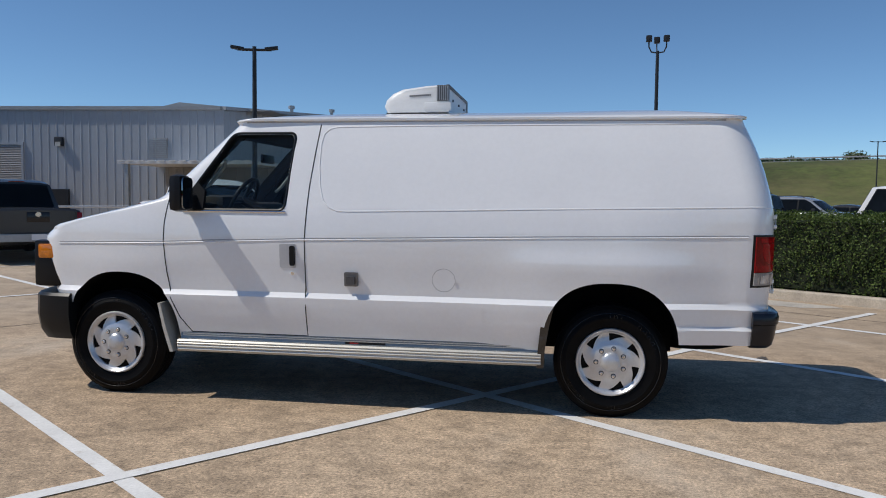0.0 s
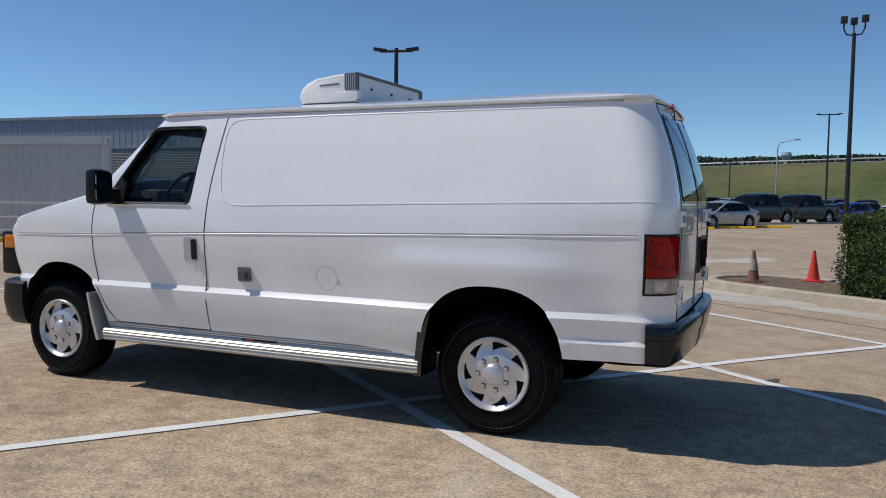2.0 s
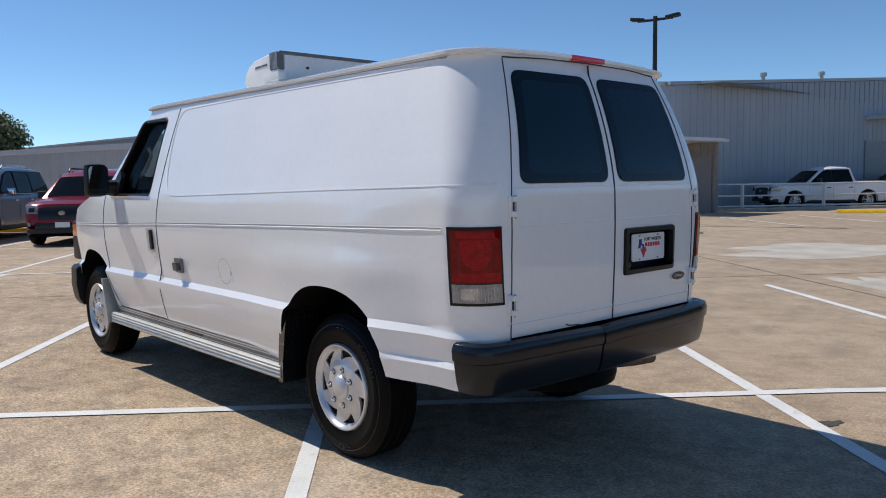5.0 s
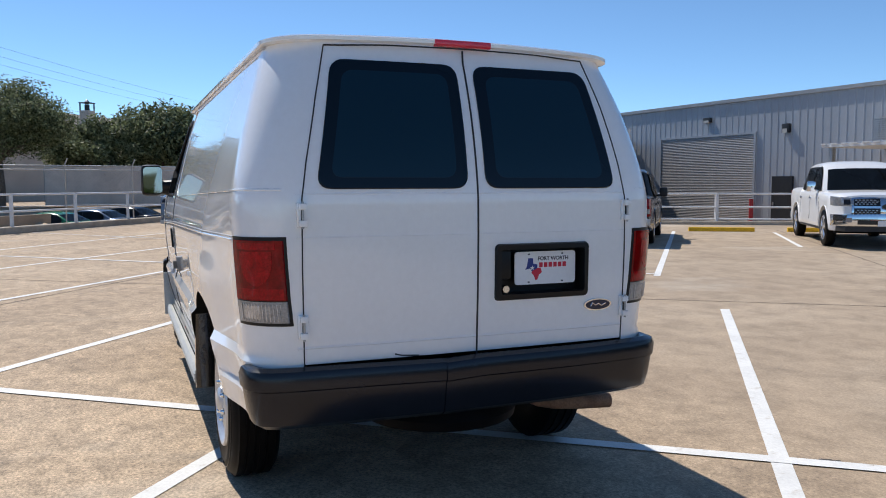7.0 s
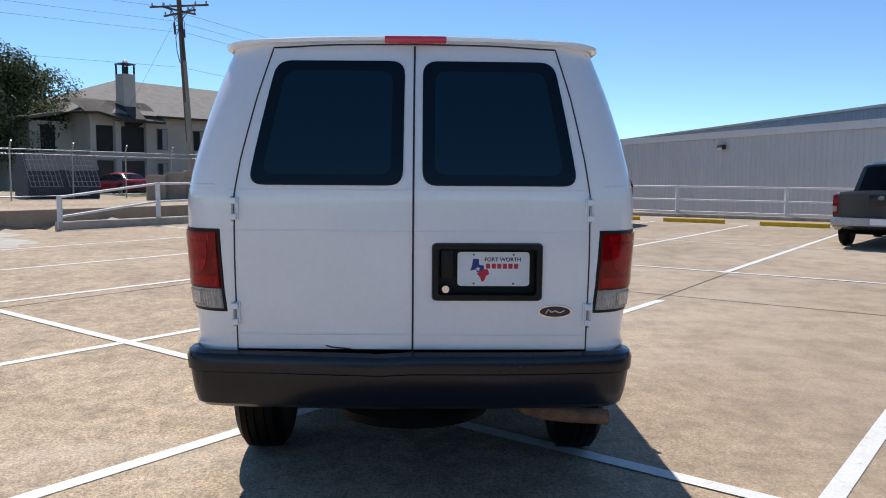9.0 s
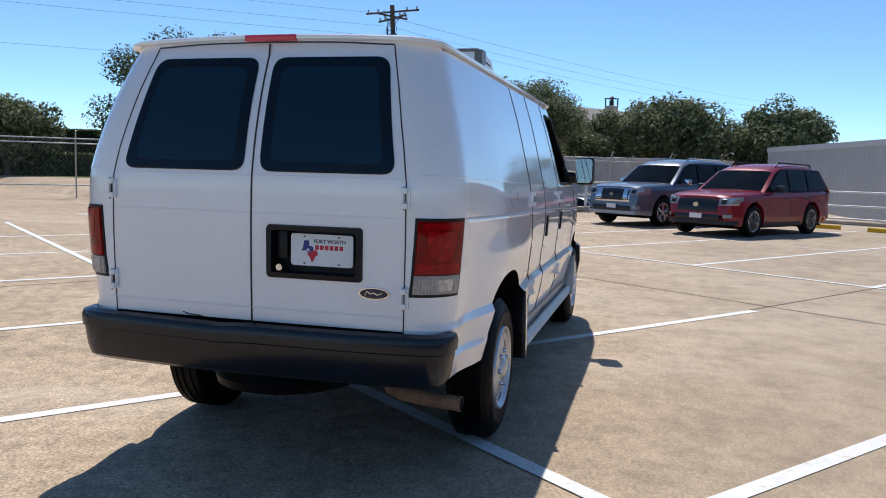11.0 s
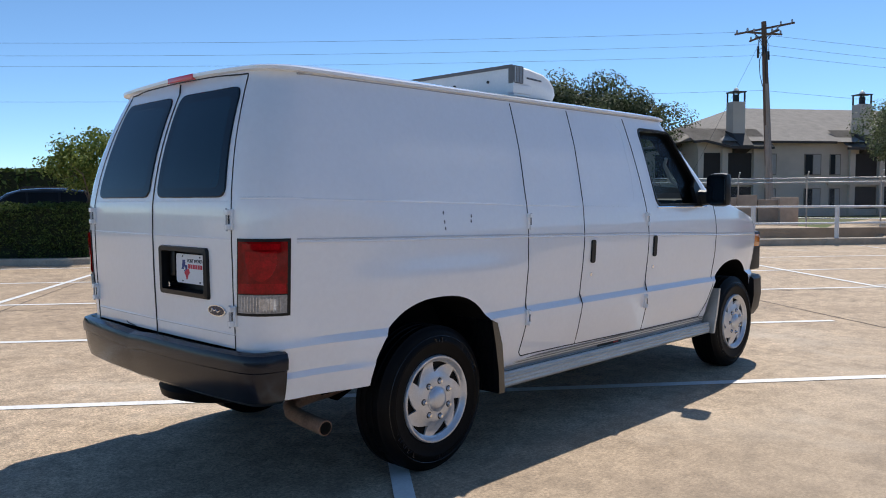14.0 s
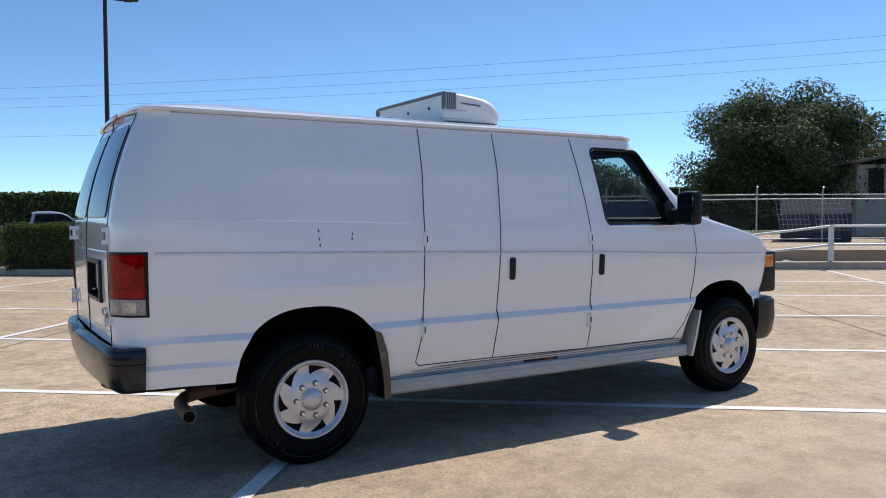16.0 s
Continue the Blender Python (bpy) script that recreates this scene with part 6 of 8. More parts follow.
# ---- west side: retaining wall, fence, container, apartments ----
w = bmesh.new()
prism(w, [tuple(lot(u, v).xy) for u, v in ((-17.75, 5.8), (-17.55, 5.8), (-17.55, 18.3), (-17.75, 18.3))], -0.3, 0.46, "xy")
tagged(part("retaining_wall", w, WALLTAN, smooth=0), "low tan concrete retaining wall behind the railing", "wall", kind="structure")
w = bmesh.new()
prism(w, [tuple(lot(u, v).xy) for u, v in ((-17.75, 18.304), (-17.55, 18.304), (-17.6, 24), (-17.8, 24))], -1.5, -0.2, "xy")
tagged(part("retaining_wall", w, WALLTAN, smooth=0), "tan concrete retaining wall of the lower lot", "wall", kind="structure")


def fence(name, pts, h, label, z=0.4, step=3.0):
    f = thing(name, label, "fence", kind="structure")
    for p0, p1 in zip(pts, pts[1:]):
        p0, p1 = Vector(p0), Vector(p1)
        k = max(1, round((p1 - p0).length / step))
        for i in range(0 if p0 == Vector(pts[0]) else 1, k + 1):
            q = p0 + (p1 - p0) * i / k
            part("post", tubes(([(q.x, q.y, z - 1.9), (q.x, q.y, z + h), (q.x + 0.12, q.y + 0.12, z + h + 0.3)], 0.03), n=6), GALV, f)
        for hh in (h, h - 0.18, 0.1):
            part("rail", tubes(([(p0.x, p0.y, z + hh), (p1.x, p1.y, z + hh)], 0.022), n=6), GALV, f)
        d = (p1 - p0).normalized()
        ln = (p1 - p0).length
        wv, wf = [], []
        cell = 0.11
        for sgn in (1, -1):
            s = -h
            while s < ln + h:
                s0, s1 = (s, s + h) if sgn > 0 else (s + h, s)
                z0, z1 = 0.0, h
                ts = []
                q0, q1 = Vector((p0.x + d.x * s0, p0.y + d.y * s0, z)), Vector((p0.x + d.x * s1, p0.y + d.y * s1, z + h))
                lo, hi = 0.0, 1.0
                if s1 != s0:
                    ta, tb = sorted(((0 - s0) / (s1 - s0), (ln - s0) / (s1 - s0)))
                    lo, hi = max(lo, ta), min(hi, tb)
                if hi - lo > 0.02:
                    a0, a1 = q0.lerp(q1, lo), q0.lerp(q1, hi)
                    nn = Vector((0, 0, 0.0026))
                    b0 = len(wv)
                    wv += [a0 - nn, a0 + nn, a1 + nn, a1 - nn]
                    wf.append((b0, b0 + 1, b0 + 2, b0 + 3))
                s += cell * 1.414
        link("wire_mesh", mesh("wire_mesh", wv, wf), mat("mesh_wire", (0.34, 0.34, 0.34), 0.6, 0.3, var=0.15), f, "woven wire mesh", smooth=0)
    return f


def far(angle, d, eye=(4.0, 0.0)):
    return (eye[0] + d * math.cos(radians(angle)), eye[1] + d * math.sin(radians(angle)))


q0, q1, q2, q3 = (-19.5, -22, 0), (-25, -15.2, 0), (-32.5, -11.8, 0), (-36, 2, 0)
fence("fence_west", [q0, q1, q2, q3], 1.85, "galvanised chain-link fence behind the lot", 0.4)

# shipping container
ct = thing("shipping_container", "weathered tan steel shipping container behind the lower lot", "container", (-54.6, 0.2, 0.0), 94)
part("box", boxes((-6.03, 6.03, -1.2, 1.2, 0.1, 2.55)), CONT, ct, "tan corrugated box")
for s in (-1, 1):
    for k in range(42):
        part("corrugation", boxes((-5.9 + 0.28 * k, -5.76 + 0.28 * k, s * 1.2 - 0.03, s * 1.2 + 0.03, 0.25, 2.42)), CONT, ct)
part("frame", boxes((-6.07, -5.95, -1.23, 1.23, 0.05, 0.18), (-6.07, -5.95, -1.23, 1.23, 2.46, 2.59), (5.95, 6.07, -1.23, 1.23, 0.05, 0.18), (5.95, 6.07, -1.23, 1.23, 2.46, 2.59), (-6.05, 6.05, -1.24, -1.14, 2.46, 2.59), (-6.05, 6.05, 1.14, 1.24, 2.46, 2.59)), CONT, ct)
for y in (-0.7, -0.2, 0.2, 0.7):
    part("lock_bar", tubes(([(-6.08, y, 0.2), (-6.08, y, 2.45)], 0.02), n=6), GALV, ct, "lock bar")

# wooden fence panels and utility boxes near the fence
for k in range(5):
    p = Vector((-27.2 - 0.33 * k, -10.6 + 0.6 * k, 0.28))
    cr = part("crate", boxes((-0.37, 0.37, -0.37, 0.37, 0, 1.05 + 0.09 * (k % 3)), bevel=0.02), mat("crate_card", (0.46, 0.35, 0.26), 0.8, var=0.2, scale=3, rnd=0.25))
    cr.matrix_basis = pose(p.x, p.y, p.z, 0, 0, 12 * k)
    tagged(cr, "brown boxed pallet behind the chain-link fence", "crate", "boxed pallets by the fence")

# apartments
ap = thing("apartment_house", "two-storey beige stucco apartment house with chimneys", "house")
X0, Y0, Y1 = -57.0, -26.7, 34.0
ap.matrix_basis = Matrix.Translation((-58.9, -23.47, 0)) @ Matrix.Rotation(radians(54), 4, "Z") @ Matrix.Translation((57.1, 23.15, 0))
part("wall", boxes((-73, X0, Y0, Y1, -0.5, 5.85)), STUCCO, ap, "beige stucco walls")
part("wing", boxes((-66, X0 - 2.4, Y0 - 3.2, Y0, -0.5, 5.2)), STUCCO, ap, "recessed beige stucco wing")
wr = bmesh.new()
prism(wr, [(Y0 - 3.6, 5.2), (Y0 - 0.01, 5.95), (Y0 - 0.01, 6.15), (Y0 - 3.6, 5.4)], -66.4, X0 - 1.9, "yz")
part("wing_roof", wr, ROOF, ap, "shingle lean-to roof", smooth=0)
# near-black for flat panels that stand in for shaded recesses
POCKET = mat("balcony_shade", (0.035, 0.03, 0.028), 0.8)
part("side_door", boxes((X0 - 2.41, X0 - 2.37, Y0 - 2.4, Y0 - 1.3, 2.9, 4.9)), POCKET, ap, "flat dark panel painted as a side doorway")
rf = bmesh.new()
vs = [rf.verts.new(p) for p in ((-74, Y0 - 1.0, 5.86), (X0 + 0.7, Y0 - 1.0, 5.86), (X0 + 0.7, Y1 + 0.8, 5.86), (-74, Y1 + 0.8, 5.86), (-65.5, -18.8, 9.5), (-65.5, Y1 - 7, 9.5))]
for q in ((0, 1, 4), (1, 2, 5, 4), (2, 3, 5), (3, 0, 4, 5), (3, 2, 1, 0)):
    rf.faces.new([vs[i] for i in q])
roofo = part("roof", rf, ROOF, ap, "brown-grey shingle hip roof", smooth=0)
FASCIA = mat("fascia", (0.06, 0.05, 0.045), 0.7)
WGL = glass("window_glass", (0.03, 0.035, 0.04), 0.08)
SASH = mat("sash", (0.22, 0.19, 0.16), 0.6)
CHIMNEYS = (-23.15, -11.95, 10.41)
# eaves between the porches, dropping to the lower porch eaves round each chimney
for y0, y1 in ((-21.3, -15.1), (-8.2, CHIMNEYS[2] - 3.0), (CHIMNEYS[2] + 2.6, Y1 + 0.8)):
    if y1 > y0:
        part("fascia", boxes((X0 + 0.66, X0 + 0.78, y0, y1, 5.72, 5.9)), FASCIA, roofo, "dark fascia")
for k, yc in enumerate(CHIMNEYS):
    m = -1 if k == 1 else 1
    line = [(yc - m * 4.4, 5.72), (yc - m * 3.4, 5.8), (yc - m * 1.1, 5.32), (yc + m * 2.4, 5.32)]
    for (ya, za), (yb, zb) in zip(line, line[1:]):
        part("porch_fascia", prism(bmesh.new(), [(ya, za - 0.09), (yb, zb - 0.09), (yb, zb + 0.09), (ya, za + 0.09)], X0 + 0.98, X0 + 1.08, "yz"), FASCIA, roofo, "dark sloping porch fascia", smooth=0)
        bf = bmesh.new()
        bf.faces.new([bf.verts.new(p) for p in ((X0 + 1.1, ya, za + 0.1), (X0 + 1.1, yb, zb + 0.1), (X0 - 1.6, yb, 7.0), (X0 - 1.6, ya, 7.0))])
        bmesh.ops.solidify(bf, geom=bf.faces[:], thickness=0.12)
        part("porch_roof", bf, ROOF, roofo, smooth=0)
    # two-storey porch: flat dark panels paint the shaded openings between stucco posts
    for z0, z1 in ((0.5, 2.3), (2.98, 4.95)):
        for ya, yb in ((yc - m * 3.12, yc - m * 1.62), (yc - m * 1.03, yc + m * 1.07)):
            part("balcony", boxes((X0 + 0.005, X0 + 0.03, min(ya, yb), max(ya, yb), z0, z1)), POCKET, ap, "flat dark panel painted as a shaded balcony")
    for ya in (-3.4, -1.33, 1.35):
        part("porch_post", boxes((X0 + 0.002, X0 + 0.3, yc + m * ya - 0.24, yc + m * ya + 0.24, -0.5, 5.3)), STUCCO, ap, "stucco porch post")
    part("porch_band", boxes((X0 + 0.002, X0 + 0.27, yc - 3.5, yc + 3.5, 2.42, 2.9)), STUCCO, ap, "stucco floor band")
    # windows beside the porch
    for y, wd in ((yc + m * 2.75, 0.85), (yc + m * 6.45 if k == 0 else yc - m * 4.6, 1.35)):
        for z, ht in ((3.28, 1.58), (0.7, 1.4)):
            wn_ = part("window", boxes((X0 - 0.02, X0 + 0.05, y - wd / 2 - 0.07, y + wd / 2 + 0.07, z - 0.07, z + ht + 0.07)), SASH, ap, "dark framed window")
            part("pane", boxes((X0 + 0.03, X0 + 0.06, y - wd / 2, y - 0.03, z, z + ht)), WGL, wn_, "dark pane")
            part("pane", boxes((X0 + 0.03, X0 + 0.06, y + 0.03, y + wd / 2, z, z + ht)), mat("blind_pale", (0.42, 0.40, 0.37), 0.5), wn_, "pane with a pale blind")
    x, h, z0, z1 = X0 - 0.6, 0.52, 9.0, 9.75
    ch = part("chimney", boxes((x - h, x + h, yc - h, yc + h, 4.6, z0)), STUCCO, roofo, "stucco chimney")
    part("flashing", prism(bmesh.new(), [(x + h + 0.03, 4.9), (x + h + 1.2, 5.36), (x + h + 1.2, 5.5), (x + h + 0.03, 6.5), (x - h - 0.05, 6.8), (x - h - 0.05, 4.9)], yc - h - 0.06, yc + h + 0.06, "xz"), FASCIA, ch, "dark roof flashing", smooth=0)
    cap = [(x + a * h - 0.05, x + a * h + 0.05, yc + b * h - 0.05, yc + b * h + 0.05, z0, z1) for a in (-0.9, 0.9) for b in (-0.9, 0.9)]
    part("chimney_cap", boxes(*cap, (x - h - 0.05, x + h + 0.05, yc - h - 0.05, yc + h + 0.05, z1, z1 + 0.07), (x - 0.17, x + 0.17, yc - 0.17, yc + 0.17, z0, z1 - 0.15)), DARK, ch, "dark metal spark cap")
    part("flue_hood", lathe([(0.0, z1 + 0.4), (0.12, z1 + 0.34), (0.3, z1 + 0.07), (0.0, z1 + 0.07)], 14, "z"), GALV, ch, "pale flue hood").matrix_basis = pose(x, yc, 0)

# utility pole with cross-arms and wires
up = thing("utility_pole", "wooden utility pole with cross-arms, transformers and wires", "utility pole", (-37.46, -13.0, 0))
part("pole", tubes(([(0, 0.75, -0.5), (0.05, 0.42, 5.6), (0.1, 0.2, 10.2)], [0.19, 0.155, 0.12]), n=10), WOODP, up, "brown wooden pole")
part("pole_sleeve", tubes(([(0.005, 0.72, 0.0), (0.06, 0.36, 7.1)], [0.196, 0.148]), n=10), mat("pole_grey", (0.30, 0.27, 0.24), 0.85, var=0.3, scale=3, fine=30, stretch=(6, 6, 0.4)), up, "weathered grey lower pole")
for a, ln, z, tl in ((96, 1.45, 9.85, 0.10), (58, 1.15, 9.5, 0.05), (140, 0.95, 9.62, -0.04)):
    c, q = math.cos(radians(a)), math.sin(radians(a))
    mid_ = Vector((0.1, 0.22, z))
    way = Vector((c, q, 0))
    part("cross_arm", tubes(([mid_ - way * ln + Vector((0, 0, -tl)), mid_ + way * ln + Vector((0, 0, tl))], 0.06), n=4), WOODP, up, "wooden cross-arm")
    for d in (-0.92, -0.55, 0.55, 0.92):
        e = mid_ + way * ln * d + Vector((0, 0, tl * d))
        part("insulator", tubes(([e, e + Vector((0, 0, 0.12)), e + Vector((0, 0, 0.2))], [0.03, 0.05, 0.035]), n=6), GALV, up, "insulator")
    for d in (-0.5, 0.5):
        part("arm_brace", tubes(([mid_ + way * ln * d, mid_ - Vector((0, 0, 0.55))], 0.018), n=4), DARK, up, "iron arm brace")
for a, z in ((20, 8.75), (160, 8.55), (250, 8.85), (330, 8.6)):
    o = Vector((0.1 + 0.34 * math.cos(radians(a)), 0.24 + 0.34 * math.sin(radians(a)), z))
    part("cutout_fuse", tubes(([o - Vector((0, 0, 0.22)), o + Vector((0.05, 0, 0.2))], 0.05), ([o, Vector((0.1, 0.24, z + 0.1))], 0.02), ([o + Vector((0.05, 0, 0.2)), o + Vector((0.12, 0.05, 0.5)), Vector((0.1, 0.24, 9.5))], 0.012), n=6), DARK, up, "dark cutout fuse")
part("conduit", tubes(([(0.12, 0.35, 5.2), (0.2, 0.38, 7.9), (0.3, 0.45, 8.5), (0.12, 0.3, 9.0)], 0.03), ([(0.1, 0.2, 7.0), (0.0, 0.02, 7.6), (0.02, -0.02, 8.3), (0.1, 0.2, 8.8)], 0.02), n=5), DARK, up, "dark riser cable")


def wire(p, q, sag, label="thin black overhead wire", r=0.007):
    p, q = Vector(p), Vector(q)
    pts = [p.lerp(q, k / 24) - Vector((0, 0, sag * 4 * (k / 24) * (1 - k / 24))) for k in range(25)]
    ob = part("overhead_wire", tubes((pts, r), n=4), mat("wire_grey", (0.08, 0.085, 0.09), 0.6))
    return tagged(ob, label, "wire", "overhead wires")


for z, y in ((9.85, -0.9), (9.1, 0.0), (8.5, 0.6), (6.8, 0.2)):
    wire((-37.4, -13 + y, z), (12.0 + y, -63, z + 0.1), 0.55, r=0.008)
    wire((-37.4, -13 + y, z), (-92 + y, 14, z), 0.5, r=0.008)
wire((-37.4, -13, 9.2), (-38.6, -18.5, 0.4), 0.1, "guy wire of the utility pole")
# small sheds and sundries behind the fence
sh = thing("garden_shed", "dark blue covered shelter with white wire racks leaning on it", "shelter", (-29.0, -15.4, 0.3), 35)
part("cover", prism(bmesh.new(), [(-1.9, 0), (-1.9, 1.1), (-1.2, 1.75), (1.0, 1.85), (1.6, 1.2), (1.6, 0)], -1.3, 1.3, "xz"), mat("tarp_blue", (0.025, 0.032, 0.052), 0.7, var=0.2), sh, "dark blue tarpaulin")
for q in (0, 1):
    o = Vector((1.75 + 0.1 * q, -1.5 + 1.35 * q, 0.55))
    for k in range(8):
        part("rack_wire", tubes(([o + Vector((0.0, 0.16 * k, 1.25)), o + Vector((0.55, 0.16 * k + 0.2, 0.0))], 0.011), n=4), GALV, sh)
    for k in range(7):
        part("rack_wire", tubes(([o + Vector((0.55 * k / 6, 0.2 * k / 6, 1.25 - 1.25 * k / 6)), o + Vector((0.55 * k / 6, 1.12 + 0.2 * k / 6, 1.25 - 1.25 * k / 6))], 0.011), n=4), GALV, sh)
tb = thing("transformer_cabinet", "beige electrical cabinet with a yellow warning panel", "cabinet", (-23.2, -17.7, 0.1), 33)
part("cabinet_body", boxes((-0.1, 0.1, -0.85, 0.85, 0.4, 2.1), bevel=0.02), mat("cabinet_beige", (0.42, 0.38, 0.28), 0.6), tb)
part("warning_panel", boxes((0.1, 0.108, -0.55, 0.25, 0.75, 1.55)), mat("cabinet_yellow", (0.55, 0.42, 0.06), 0.6, var=0.3), tb, "faded yellow panel")
part("plinth", boxes((-0.5, 0.6, -1.2, 1.2, -0.3, 0.4)), KERB, tb)
bn = part("litter_bin", lathe([(0.0, 0.62), (0.25, 0.62), (0.26, 0.55), (0.23, -0.02), (0, -0.02)], 20, "z"), DARK)
bn.matrix_basis = pose(-19.2, -13.6, 0.3)
tagged(bn, "black litter bin beside the fence", "bin")
bol = part("post", boxes((-0.09, 0.09, -0.09, 0.09, 0, 1.1), bevel=0.01), RAILW)
bol.matrix_basis = pose(-20.9, -14.2, 0.3)
tagged(bol, "white painted square post by the fence", "post")

# ---- parked vehicles ----
CARGLASS = glass("car_glass", (0.012, 0.015, 0.018), 0.03)
HEADL = mat("car_headlight", (0.36, 0.37, 0.39), 0.08, 0.4, var=0.3, scale=14, coat=0.6)
ALLOY = mat("alloy", (0.62, 0.63, 0.65), 0.25, 0.75, var=0.08, scale=10)
GUNMETAL = mat("gunmetal", (0.10, 0.10, 0.105), 0.3, 0.6, var=0.1, scale=10)
LAMPDARK = mat("lamp_dark", (0.012, 0.012, 0.014), 0.25, var=0.2, scale=12)
SHAPES = {
    # length, width, height, wheel radius, axles, sill height; nose and tail rounding; top line of the body and of the cabin from nose to tail; side windows; door gaps
    "suv": dict(L=5.0, W=1.98, H=1.79, r=0.385, ax=(-1.58, 1.32), low=0.27, nose=0.24, tail=0.12,
                top=((0, 0.62), (0.04, 0.80), (0.12, 0.94), (0.3, 1.01), (0.8, 1.06), (1.5, 1.11), (2.5, 1.11), (4.4, 1.16), (4.83, 1.14), (4.96, 1.02), (5.0, 0.74)),
                cab=((-1.08, 1.09), (-0.36, 1.62), (0.02, 1.74), (0.7, 1.79), (1.5, 1.77), (2.05, 1.70), (2.42, 1.13)), win=((-1.0, 0.14), (0.22, 1.12), (1.2, 2.3)), gaps=(-0.98, 0.18, 1.16), bed=None),
    "bigsuv": dict(L=5.3, W=2.03, H=1.92, r=0.405, ax=(-1.66, 1.42), low=0.30, nose=0.2, tail=0.10,
                   top=((0, 0.72), (0.03, 0.94), (0.1, 1.07), (0.3, 1.13), (0.9, 1.18), (1.6, 1.21), (2.6, 1.19), (4.8, 1.23), (5.17, 1.21), (5.27, 1.08), (5.3, 0.8)),
                   cab=((-1.18, 1.18), (-0.5, 1.74), (-0.1, 1.86), (0.7, 1.92), (1.7, 1.90), (2.28, 1.83), (2.56, 1.20)), win=((-1.1, 0.1), (0.18, 1.15), (1.23, 2.45)), gaps=(-1.05, 0.14, 1.19), bed=None),
    "pickup": dict(L=5.3, W=1.85, H=1.77, r=0.375, ax=(-1.68, 1.52), low=0.34, nose=0.18, tail=0.05,
                   top=((0, 0.68), (0.03, 0.88), (0.1, 1.0), (0.4, 1.05), (1.4, 1.09), (1.75, 1.10), (3.6, 1.10), (3.64, 1.13), (5.26, 1.13), (5.3, 1.08)),
                   cab=((-1.17, 1.08), (-0.5, 1.62), (-0.2, 1.73), (0.2, 1.77), (0.72, 1.75), (0.86, 1.70), (1.02, 1.10)), win=((-1.1, -0.06), (0.02, 0.9)), gaps=(-1.05, -0.02, 0.93), bed=1.13),
    "bigpickup": dict(L=5.85, W=2.02, H=1.93, r=0.415, ax=(-1.92, 1.72), low=0.38, nose=0.22, tail=0.05,
                      top=((0, 0.78), (0.03, 1.0), (0.1, 1.13), (0.4, 1.19), (1.5, 1.23), (1.85, 1.25), (4.1, 1.25), (4.14, 1.29), (5.81, 1.29), (5.85, 1.23)),
                      cab=((-1.4, 1.22), (-0.74, 1.76), (-0.4, 1.89), (0.1, 1.93), (0.95, 1.91), (1.1, 1.86), (1.24, 1.25)), win=((-1.3, -0.14), (-0.05, 1.1)), gaps=(-1.25, -0.1, 1.14), bed=1.29),
    "sedan": dict(L=4.7, W=1.83, H=1.44, r=0.335, ax=(-1.42, 1.36), low=0.2, nose=0.3, tail=0.16,
                  top=((0, 0.52), (0.04, 0.64), (0.12, 0.71), (0.5, 0.80), (1.15, 0.89), (1.5, 0.92), (3.7, 0.98), (4.2, 1.0), (4.55, 0.97), (4.66, 0.85), (4.7, 0.62)),
                  cab=((-1.12, 0.89), (-0.25, 1.33), (0.05, 1.41), (0.4, 1.44), (0.8, 1.42), (1.15, 1.36), (1.88, 0.98)), win=((-1.0, 0.18), (0.25, 1.45)), gaps=(-1.0, 0.21, 1.2), bed=None),
    "panelvan": dict(L=4.7, W=1.76, H=1.88, r=0.33, ax=(-1.5, 1.42), low=0.24, nose=0.24, tail=0.06,
                     top=((0, 0.62), (0.05, 0.8), (0.25, 0.95), (0.7, 1.05), (1.2, 1.1), (4.6, 1.12), (4.67, 1.1), (4.7, 1.0)),
                     cab=((-1.75, 1.03), (-0.95, 1.66), (-0.6, 1.8), (0.0, 1.88), (1.8, 1.88), (2.2, 1.84), (2.32, 1.1)), win=((-1.5, -0.25),), gaps=(-1.2, -0.2, 0.9), bed=None),
}
# across the body: share of the half width at drops below the top line, then heights down to the sill
SHOULDER = ((0.0, 0.035), (0.5, 0.03), (0.84, 0.008), (0.945, -0.03), (0.982, -0.085), (1.0, -0.2))
FLANK = ((0.985, 0.66), (1.0, 0.52), (0.99, 0.42))


